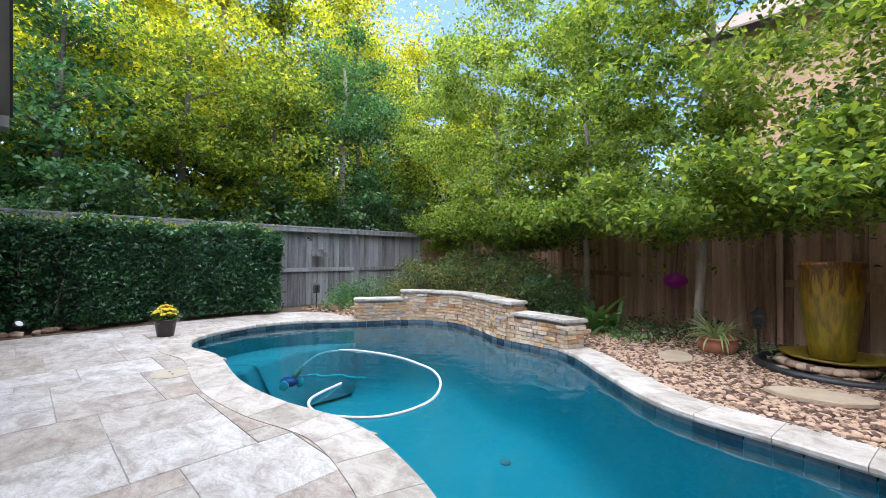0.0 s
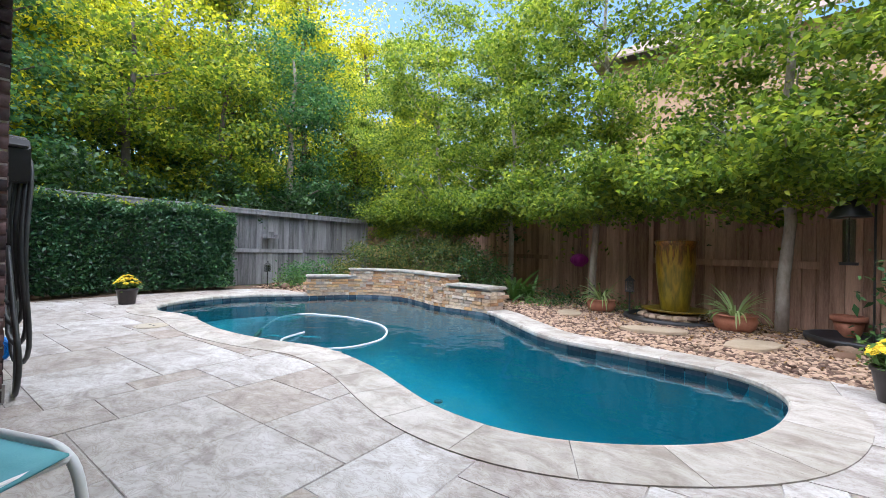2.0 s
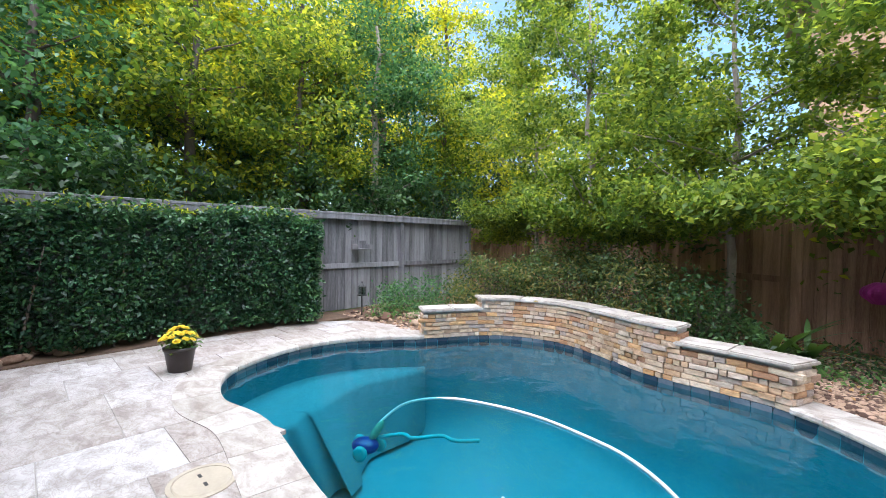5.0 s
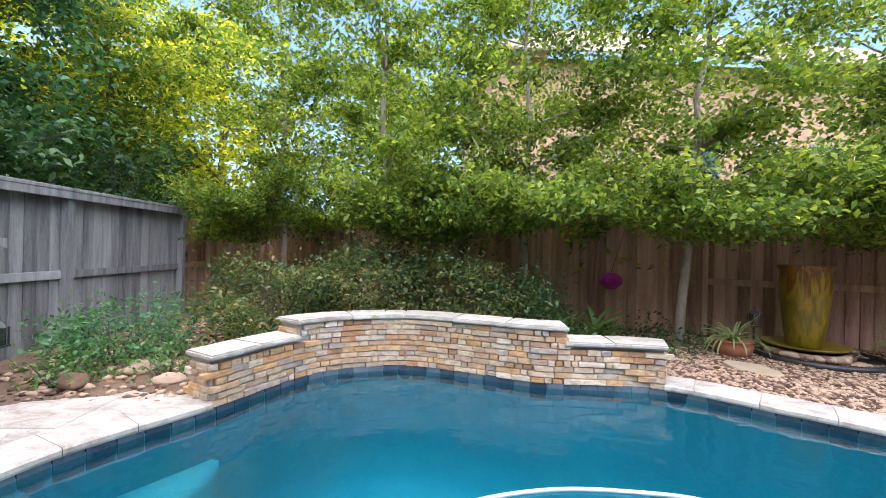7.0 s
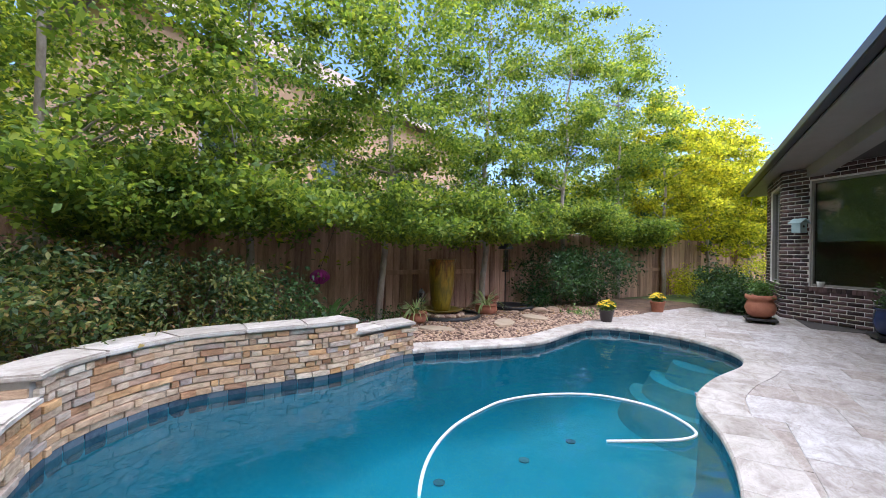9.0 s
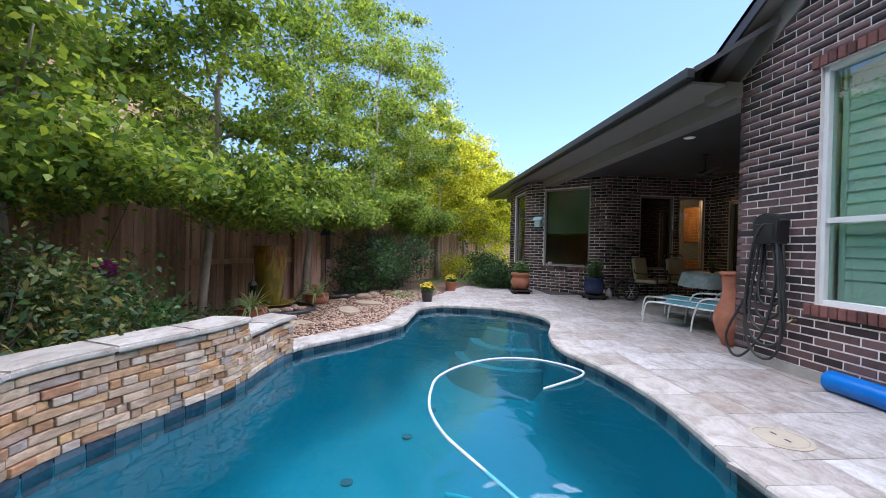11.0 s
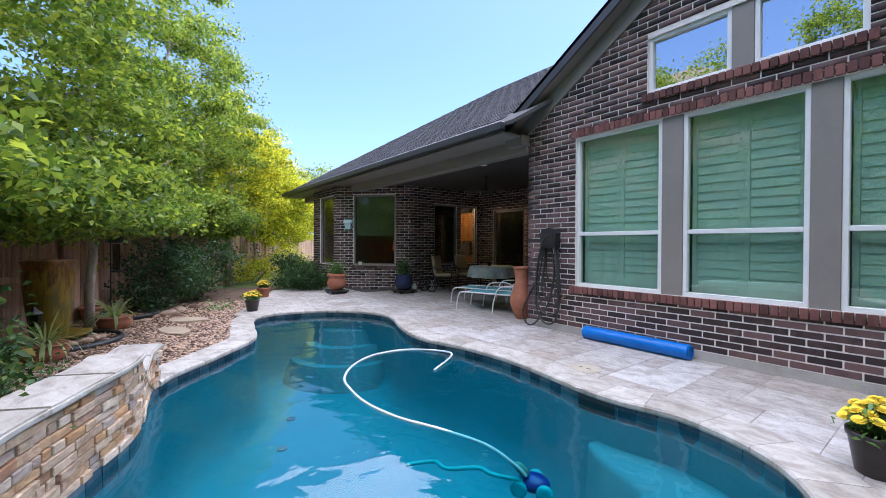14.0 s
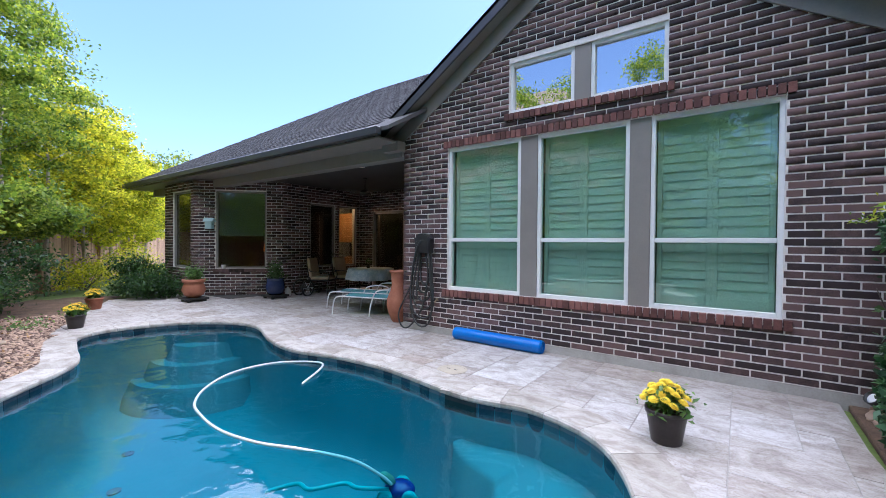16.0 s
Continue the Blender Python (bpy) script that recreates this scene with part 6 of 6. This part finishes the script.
def planter(name, x, y, label, profile, mat, stand_mat, plant, seed, plant_h=0.45, plant_r=0.25):
    pl = empty(name, pose(x, y, 0), label, "planter")
    part("stand", boxes((-0.24, 0.24, -0.24, 0.24, 0.05, 0.09), (-0.2, -0.14, -0.2, -0.14, 0, 0.05), (0.14, 0.2, -0.2, -0.14, 0, 0.05), (-0.2, -0.14, 0.14, 0.2, 0, 0.05), (0.14, 0.2, 0.14, 0.2, 0, 0.05), bevel=0.006), stand_mat, pl)
    part("pot", lathe(bmesh.new(), profile, 32, Matrix.Translation((0, 0, 0.091))), mat, pl, smooth=True)
    g = np.random.default_rng(seed)
    top = max(z for _, z in profile) + 0.09
    c = g.normal(size=(900, 3)) * np.array([plant_r * 0.45, plant_r * 0.45, plant_h * 0.3]) + np.array([0, 0, top + plant_h * 0.35])
    leaves("plant", c[c[:, 2] > top - 0.05], 0.07, plant, pl, 0.4, 0.35, g)
    bm = bmesh.new()
    q = random.Random(seed)
    for k in range(7):
        limb(bm, (0, 0, top - 0.06), (q.uniform(-0.4, 0.4), q.uniform(-0.4, 0.4), 1), plant_h * 0.9, 0.007, q, 5)
    part("stem", bm, DARKBARK, pl)
    return pl


planter("planter", 3.82, 0.48, "dark blue glazed pot with a leafy plant on a wheeled stand", [(0.14, 0), (0.2, 0.05), (0.23, 0.2), (0.21, 0.34), (0.2, 0.37), (0.225, 0.39), (0.225, 0.41), (0.19, 0.4), (0.05, 0.36)], BLUEPOT, IRON, LEAF_DARK, 71, 0.4, 0.2)
planter("planter", 4.78, 1.95, "round terracotta pot with a small plant on a dark stand", [(0.12, 0), (0.2, 0.06), (0.25, 0.18), (0.22, 0.28), (0.19, 0.33), (0.24, 0.36), (0.24, 0.43), (0.2, 0.42), (0.05, 0.36)], TERRACOTTA, IRON, LEAF_STRAP, 72, 0.28, 0.2)

# bird house on the bay corner, cup on the sill, watering can and cart by the wall
bh = empty("bird_house", pose(5.52, 1.28, 1.72, 0, 0, 135), "pale blue wooden bird house on the brick bay", "bird house")
PALEBLUE = surface("pale blue paint", (0.36, 0.5, 0.52), (0.46, 0.6, 0.62), 0.6, 9, 60, bump=0.1)
part("box", boxes((-0.09, 0.09, -0.08, 0.08, 0, 0.2), bevel=0.005), PALEBLUE, bh)
bm = bmesh.new()
for s in (-1, 1):
    roof_sheet(bm, [(0, -0.12, 0.28), (0, 0.12, 0.28), (s * 0.13, 0.12, 0.19), (s * 0.13, -0.12, 0.19)], 0.012)
bmesh.ops.recalc_face_normals(bm, faces=bm.faces[:])
part("roof", bm, PALEBLUE, bh)
part("hole", lathe(bmesh.new(), [(0.022, 0), (0.022, 0.006)], 16, pose(0, 0.079, 0.12, -90)), BLACK, bh)
cp = part("cup", lathe(bmesh.new(), [(0.04, 0), (0.06, 0.09), (0.062, 0.1), (0.055, 0.1), (0.04, 0.02)], 20), WHITE, smooth=True)
cp.matrix_world = m_bay @ Matrix.Translation((0.72, 0.005, 0.687))
tagged(cp, "small white cup on the brick window sill", "cup")
jug = empty("watering_jug", pose(3.95, 0.05, 0), "white plastic jug on the patio floor", "jug")
part("body", lathe(bmesh.new(), [(0.07, 0), (0.075, 0.15), (0.04, 0.2), (0.02, 0.24)], 20), WHITE, jug, smooth=True)
bm = bmesh.new()
tube(bm, spline([(0.06, 0, 0.05), (0.11, 0, 0.1), (0.09, 0, 0.18), (0.03, 0, 0.2)], 5, False), 0.008, 8)
part("handle", bm, WHITE, jug)
ct = empty("garden_cart", pose(3.75, -0.28, 0.0, 0, 0, 100), "black two-wheeled hose cart by the wall", "cart")
bm = bmesh.new()
tube(bm, [(0.2 * math.cos(a), 0.15, 0.2 + 0.2 * math.sin(a)) for a in [2 * math.pi * k / 28 for k in range(28)]], 0.02, 8, closed=True)
part("wheel", bm, BLACK, ct, smooth=True)
bm = bmesh.new()
tube(bm, [(0.2 * math.cos(a), -0.15, 0.2 + 0.2 * math.sin(a)) for a in [2 * math.pi * k / 28 for k in range(28)]], 0.02, 8, closed=True)
part("wheel", bm, BLACK, ct, smooth=True)
bm = bmesh.new()
for a in range(6):
    tube(bm, [(0, 0.15, 0.2), (0.2 * math.cos(a * 1.047), 0.15, 0.2 + 0.2 * math.sin(a * 1.047))], 0.006, 6)
part("spokes", bm, WHITEPAINT, ct)
part("frame", boxes((-0.02, 0.02, -0.15, 0.15, 0.18, 0.22), (-0.3, 0.0, -0.1, 0.1, 0.2, 0.24), bevel=0.004), IRON, ct)

# ceiling fan, recessed light, kitchen seen through the patio window
fan = empty("ceiling_fan", pose(1.9, -0.7, BEAM - 0.002), "dark five-blade ceiling fan under the patio roof", "ceiling fan")
part("rod", lathe(bmesh.new(), [(0.05, -0.04), (0.05, -0.001)], 16), IRON, fan)
bm = bmesh.new()
tube(bm, [(0, 0, -0.3), (0, 0, -0.03)], 0.014, 10)
part("stem", bm, IRON, fan)
part("motor", lathe(bmesh.new(), [(0.06, -0.42), (0.12, -0.40), (0.13, -0.34), (0.06, -0.3)], 24), IRON, fan, smooth=True)
for k in range(5):
    bl = part("blade", boxes((0.12, 0.62, -0.06, 0.06, -0.365, -0.357), bevel=0.003), DARKBARK, fan)
    bl.matrix_local = pose(0, 0, 0, 0, 0, 72 * k + 15)
dl = empty("ceiling_light", pose(0.9, 0.35, BEAM - 0.002), "small recessed patio ceiling light", "ceiling light")
part("ring", lathe(bmesh.new(), [(0.085, -0.006), (0.09, 0.0)], 24), WHITE, dl)
part("lens", lathe(bmesh.new(), [(0.06, -0.008), (0.06, -0.0061)], 24), lamp_material("warm lens", (1, 0.85, 0.6), 0.1), dl)
cab = empty("kitchen_cabinet", pose(5.35, -3.2, 0), "honey-coloured wooden kitchen cabinet in warm light", "cabinet")
part("upper_case", boxes((-0.5, 0.6, -0.35, 0, 1.4, 2.4), bevel=0.004), CEDAR, cab)
part("door", boxes((-0.48, 0.03, 0.001, 0.02, 1.42, 2.38), bevel=0.006), CEDAR, cab)
part("door", boxes((0.06, 0.57, 0.001, 0.02, 1.42, 2.38), bevel=0.006), CEDAR, cab)
part("lower_case", boxes((-0.5, 0.6, -0.5, 0, 0, 0.9), bevel=0.004), CEDAR, cab)
kl = bpy.data.lights.new("kitchen_lamp", "POINT")
kl.energy, kl.color, kl.shadow_soft_size = 45, (1.0, 0.55, 0.22), 0.12
new("kitchen_lamp", kl).matrix_world = pose(5.25, -2.35, 2.5)
ks = empty("table_lamp", pose(6.4, -0.9, 0.0), "orange shaded lamp inside the bay room", "lamp")
part("base", lathe(bmesh.new(), [(0.12, 0), (0.1, 0.5), (0.05, 0.9), (0.02, 1.1)], 20), CEDAR, ks)
part("shade", lathe(bmesh.new(), [(0.2, 1.1), (0.14, 1.4)], 24), lamp_material("lamp shade", (1.0, 0.25, 0.06), 0.35), ks)
bl = part("window_blind", boxes((0.57, 1.72, -0.14, -0.13, 1.55, 2.68)), surface("pale roller blind", (0.56, 0.66, 0.57), (0.66, 0.76, 0.66), 0.9, 3, 200, bump=0.1))
bl.matrix_world = m_bay
tagged(bl, "pale roller blind lowered halfway behind the bay window", "blind")

# ---- pool things ----
bm = bmesh.new()
top_h = [(-3.4, 3.93, -0.4), (-3.38, 4.02, -0.3), (-3.24, 4.18, -0.16), (-2.95, 4.38, -0.095), (-2.6, 4.53, -0.09), (-2.2, 4.6, -0.088), (-1.8, 4.57, -0.088), (-1.45, 4.48, -0.088), (-1.1, 4.22, -0.088), (-0.85, 3.82, -0.088), (-0.88, 3.36, -0.088), (-1.22, 3.06, -0.08), (-1.52, 3.12, -0.06), (-1.79, 3.58, -0.088)]
tube(bm, spline(top_h, 10, False), 0.0115, 10)
ph = part("pool_hose", bm, HOSEWHITE, smooth=True)
tagged(ph, "white ribbed cleaner hose floating on the water", "pool hose")
cl = empty("pool_cleaner", pose(-3.4, 3.84, -0.48, 0, 0, 30), "blue and turquoise pool cleaner under water", "pool cleaner")
cl.scale = (0.72, 0.72, 0.72)
NAVY = surface("navy plastic", (0.005, 0.012, 0.12), (0.01, 0.03, 0.25), 0.35, 8, 60, bump=0.05)
TEAL = surface("turquoise plastic", (0.03, 0.32, 0.36), (0.06, 0.45, 0.48), 0.35, 8, 60, bump=0.05)
bm = bmesh.new()
bmesh.ops.create_uvsphere(bm, u_segments=20, v_segments=12, radius=1, matrix=Matrix.Diagonal((0.17, 0.13, 0.09, 1)))
part("shell", bm, NAVY, cl, smooth=True)
for sx, sy in ((0.13, 0.12), (-0.13, 0.12), (0.0, -0.15)):
    w = part("wheel", lathe(bmesh.new(), [(0.05, -0.025), (0.085, -0.02), (0.085, 0.02), (0.05, 0.025)], 20), TEAL, cl, smooth=True)
    w.matrix_local = pose(sx, sy, -0.03, 90)
bm = bmesh.new()
lathe(bm, [(0.02, 0), (0.05, 0.10), (0.045, 0.22), (0.012, 0.28)], 16, pose(0.05, 0, 0.05, -35, 30))
part("debris_bag", bm, surface("mesh bag", (0.05, 0.2, 0.16), (0.1, 0.3, 0.22), 0.8, 20, 120, bump=0.3), cl, smooth=True)
bm = bmesh.new()
tube(bm, spline([(-3.38, 3.94, -0.44), (-3.22, 4.1, -0.41), (-3.1, 4.12, -0.41), (-2.96, 4.32, -0.41), (-2.82, 4.34, -0.41), (-2.7, 4.52, -0.43)], 8, False), 0.016, 8)
th = part("sweep_tail", bm, TEAL, smooth=True)
tagged(th, "thin teal sweep hose trailing under water", "hose")
lid = empty("skimmer_cover", pose(-2.92, 2.46, 0.0), "round beige plastic skimmer cover in the paving", "skimmer cover")
part("lid", lathe(bmesh.new(), [(0.135, -0.01), (0.14, 0.004), (0.132, 0.0075), (0.03, 0.008)], 32), BEIGELID, lid)
part("ring", lathe(bmesh.new(), [(0.165, -0.01), (0.166, 0.005), (0.142, 0.0055), (0.141, -0.01)], 32), BEIGELID, lid)
for a in (-0.05, 0.05):
    part("finger_hole", boxes((a - 0.02, a + 0.02, -0.008, 0.008, 0.0081, 0.0092)), IRON, lid)
sk = part("skimmer_mouth", boxes((-3.55, -3.2, 2.955, 2.99, -0.19, -0.05), bevel=0.004), BLACK)
tagged(sk, "dark skimmer opening in the tile band", "skimmer")
for k, (x, y) in enumerate(((-1.15, 5.35), (-0.2, 4.75), (0.6, 4.4))):
    dr = part("pool_return", lathe(bmesh.new(), [(0.06, 0), (0.065, 0.012), (0.03, 0.02)], 20), TILE)
    dr.matrix_world = pose(x, y, -1.248)
    tagged(dr, "round dark drain fitting on the pool floor", "drain", "pool fittings")

# ---- things in the bed ----
fu = empty("fountain_urn", pose(1.56, 7.03, 0.0), "tall amber glazed ceramic urn standing in a shallow dish", "urn fountain")
part("dish", lathe(bmesh.new(), [(0.2, 0.10), (0.3, 0.11), (0.40, 0.15), (0.41, 0.165), (0.385, 0.165), (0.28, 0.13), (0.02, 0.12)], 40), AMBER, fu, smooth=True)
part("body", lathe(bmesh.new(), [(0.15, 0.13), (0.168, 0.14), (0.19, 0.3), (0.222, 0.55), (0.243, 0.8), (0.246, 0.92), (0.238, 1.0), (0.25, 1.03), (0.262, 1.05), (0.262, 1.08), (0.242, 1.085), (0.22, 1.0), (0.05, 0.9)], 44), AMBER, fu, smooth=True)
ba = empty("fountain_basin", pose(1.58, 6.93, 0.0), "black-edged round basin filled with stones", "basin")
part("edging", lathe(bmesh.new(), [(0.62, 0.0), (0.64, 0.05), (0.62, 0.085), (0.59, 0.085), (0.58, 0.05), (0.58, 0.04)], 48), BLACK, ba, smooth=True)
for k in range(34):
    a = k * 2.4
    rr = 0.22 + 0.33 * ((k * 0.618) % 1)
    b = bmesh.new()
    bmesh.ops.create_icosphere(b, subdivisions=2, radius=1)
    for v in b.verts:
        v.co = Vector((v.co.x * 0.085, v.co.y * 0.06, v.co.z * 0.04)) * (1 + 0.25 * noise.noise(v.co * 1.5 + Vector((k, 0, 0))))
    st = part("stone", b, ROCK, ba, smooth=True)
    st.matrix_local = pose(rr * math.cos(a), rr * math.sin(a), 0.075, 0, 0, k * 40)


def strap_plant(name, x, y, z, n, ln, w, mat, label, seed, droop=1.0, category="plant", parent=None):
    g = random.Random(seed)
    ob = parent or empty(name, pose(x, y, z), label, category)
    for k in range(n):
        a = g.uniform(0, 6.28)
        tilt = g.uniform(0.25, 1.0)
        L = ln * g.uniform(0.65, 1.1)
        b = bmesh.new()
        left, right = [], []
        p = Vector((0.03 * math.cos(a), 0.03 * math.sin(a), 0))
        e = 1.35 - tilt * 0.75
        side = Vector((-math.sin(a), math.cos(a), 0))
        for s in range(8):
            u = s / 7
            ww = w * (0.35 + 1.3 * u * (1 - u) * 2) * (1 if s < 7 else 0.1)
            left.append(b.verts.new(p + side * ww / 2))
            right.append(b.verts.new(p - side * ww / 2 + Vector((0, 0, ww * 0.15))))
            p = p + Vector((math.cos(a) * math.cos(e), math.sin(a) * math.cos(e), math.sin(e))) * L / 7
            e -= droop * tilt * 0.32
        for s in range(7):
            b.faces.new((left[s], left[s + 1], right[s + 1], right[s]))
        part("leaf", b, mat, ob, smooth=True)
    return ob


def bowl_pot(x, y, r, h, seed, label):
    bp = empty("potted_plant", pose(x, y, 0.02), label, "potted plant", "spider plant bowls")
    part("pot", lathe(bmesh.new(), [(r * 0.62, 0), (r * 0.9, h * 0.3), (r, h * 0.65), (r * 0.93, h * 0.9), (r * 1.0, h * 0.93), (r * 1.0, h), (r * 0.9, h), (r * 0.5, h * 0.8)], 36), TERRACOTTA, bp, smooth=True)
    strap_plant("", 0, 0, 0, 58, 0.46, 0.021, LEAF_PALE, "", seed, 1.1, parent=bp)
    for ch in [c for c in bp.children if c.name.startswith("leaf")]:
        ch.location.z = h * 0.85
    return bp


bowl_pot(0.62, 6.95, 0.2, 0.2, 1, "pale-striped spider plant in a round terracotta bowl on gravel")
bowl_pot(2.22, 6.42, 0.215, 0.21, 2, "pale-striped spider plant in a wide terracotta bowl on gravel")
strap_plant("strap_plant", -1.0, 7.35, 0.03, 26, 0.85, 0.075, LEAF_STRAP, "broad strap-leaved green plant near the fence", 5, 0.7)
strap_plant("strap_plant", -0.7, 7.45, 0.03, 14, 0.6, 0.06, LEAF_STRAP, "broad strap-leaved green plant near the fence", 6, 0.9)

pc = empty("plant_pot", pose(3.2, 6.75, 0.02), "small upright empty terracotta pot by the fence", "flower pot")
part("body", lathe(bmesh.new(), [(0.09, 0), (0.13, 0.22), (0.115, 0.22), (0.08, 0.03)], 28), TERRACOTTA, pc, smooth=True)
part("rim", lathe(bmesh.new(), [(0.132, 0.2), (0.15, 0.205), (0.15, 0.26), (0.13, 0.262), (0.12, 0.2)], 28), TERRACOTTA, pc, smooth=True)

# magenta paper lantern hanging from a branch
pl = empty("paper_lantern", pose(-0.15, 8.37, 0.765), "magenta pleated paper lantern hanging from a tree", "lantern")
bm = bmesh.new()
rings = []
for k in range(9):
    v = k / 8
    zz = -0.12 + 0.24 * v
    rr = 0.155 * math.sin(math.pi * min(0.97, max(0.06, v))) ** 0.55
    rings.append([bm.verts.new((rr * (1 + 0.07 * (j % 2)) * math.cos(2 * math.pi * j / 36), rr * (1 + 0.07 * (j % 2)) * math.sin(2 * math.pi * j / 36), zz)) for j in range(36)])
for a, b in zip(rings, rings[1:]):
    for j in range(36):
        bm.faces.new((a[j], a[(j + 1) % 36], b[(j + 1) % 36], b[j]))
bm.faces.new(rings[0][::-1])
bm.faces.new(rings[-1])
part("shade", bm, PURPLE, pl)
bm = bmesh.new()
tube(bm, [(0, 0, 0.11), (0.15, -0.25, 1.0)], 0.004, 5)
part("cord", bm, IRON, pl)


def path_light(x, y, label):
    pt = empty("path_light", pose(x, y, 0.02), label, "garden light", "path lights")
    bm = bmesh.new()
    tube(bm, [(0, 0, 0), (0, 0, 0.34)], 0.012, 8)
    part("stake", bm, IRON, pt)
    part("cage", boxes((-0.05, -0.04, -0.05, -0.04, 0.34, 0.48), (0.04, 0.05, -0.05, -0.04, 0.34, 0.48), (-0.05, -0.04, 0.04, 0.05, 0.34, 0.48), (0.04, 0.05, 0.04, 0.05, 0.34, 0.48), (-0.055, 0.055, -0.055, 0.055, 0.325, 0.34)), IRON, pt)
    part("glass", boxes((-0.035, 0.035, -0.035, 0.035, 0.341, 0.475)), DARKPANE, pt)
    part("cap", lathe(bmesh.new(), [(0.075, 0.48), (0.05, 0.51), (0.02, 0.535), (0.012, 0.56)], 4), IRON, pt)
    return pt


path_light(0.98, 7.08, "black metal lantern path light beside the urn")
path_light(-6.2, 5.75, "black metal lantern path light by the grey fence")
# black tub sunk in the rocks, hanging cone feeder on a hook
tub = part("pond_tub", lathe(bmesh.new(), [(0.42, 0.0), (0.46, 0.06), (0.46, 0.09), (0.42, 0.09), (0.38, 0.03), (0.02, 0.02)], 36), BLACK, smooth=True)
tub.matrix_world = pose(3.25, 6.3, 0.03)
tagged(tub, "shallow black plastic tub among the rocks", "tub")
hk = empty("shepherd_hook", pose(3.34, 6.5, 0.0), "tall thin black iron shepherd's hook", "hook")
bm = bmesh.new()
tube(bm, spline([(0, 0, 0), (0, 0, 1.2), (0, 0, 1.5), (-0.04, -0.02, 1.64), (-0.14, -0.05, 1.68), (-0.2, -0.08, 1.6)], 6, False), 0.01, 8)
part("rod", bm, IRON, hk)
fd = empty("bird_feeder", pose(3.14, 6.42, 1.1), "hanging feeder with a dark metal cone baffle", "bird feeder")
part("cone", lathe(bmesh.new(), [(0.17, 0.2), (0.165, 0.21), (0.02, 0.46), (0.01, 0.47)], 32), surface("grey metal", (0.06, 0.065, 0.07), (0.12, 0.125, 0.13), 0.35, 8, 60, metal=0.7, bump=0.05), fd, smooth=True)
part("tube", lathe(bmesh.new(), [(0.05, -0.25), (0.05, 0.18)], 20), DARKPANE, fd)
part("tray", lathe(bmesh.new(), [(0.07, -0.28), (0.075, -0.25)], 20), IRON, fd)
bm = bmesh.new()
tube(bm, [(0, 0, -0.25), (0, 0, 0.5)], 0.006, 6)
part("wire", bm, IRON, fd)

# wooden tray feeder hung on the grey fence
tf = empty("tray_feeder", pose(-6.82, 6.15, 1.1), "small grey wooden tray feeder hung on the fence", "bird feeder")
part("floor", boxes((-0.08, 0.14, -0.16, 0.16, 0, 0.015), bevel=0.002), GREYWOOD, tf)
part("back", boxes((-0.08, -0.065, -0.16, 0.16, 0.015, 0.16), bevel=0.002), GREYWOOD, tf)
part("side", boxes((-0.064, 0.14, -0.16, -0.145, 0.0151, 0.09), bevel=0.002), GREYWOOD, tf)
part("side", boxes((-0.064, 0.14, 0.145, 0.16, 0.0151, 0.09), bevel=0.002), GREYWOOD, tf)
for s in (-0.13, 0.13):
    bm = bmesh.new()
    tube(bm, [(0.03, s, 0.08), (0.0, s * 0.2, 0.6)], 0.005, 5)
    part("cord", bm, GREYWOOD, tf)

# spotlight and lava rocks at the house corner
sp = empty("spot_light", pose(-6.42, 1.42, 0.02), "small black garden spotlight among dark rocks", "garden light")
bm = bmesh.new()
tube(bm, [(0, 0, 0), (0, 0, 0.1)], 0.012, 8)
part("stake", bm, IRON, sp)
part("head", lathe(bmesh.new(), [(0.03, 0), (0.055, 0.03), (0.06, 0.12), (0.05, 0.12), (0.045, 0.1)], 20, pose(0, 0, 0.1, -55, 0, -60)), IRON, sp, smooth=True)
part("lens", lathe(bmesh.new(), [(0.048, 0.1), (0.03, 0.108)], 20, pose(0, 0, 0.1, -55, 0, -60)), WHITE, sp)
for k in range(16):
    rk = rock("lava_rock", -6.55 + rnd.uniform(-0.28, 0.2), 1.35 + k * 0.06 + rnd.uniform(-0.05, 0.05), rnd.uniform(0.05, 0.09), "dark reddish lava rock at the house corner", 40 + k, 0.7)
    rk["group"] = "lava rocks"
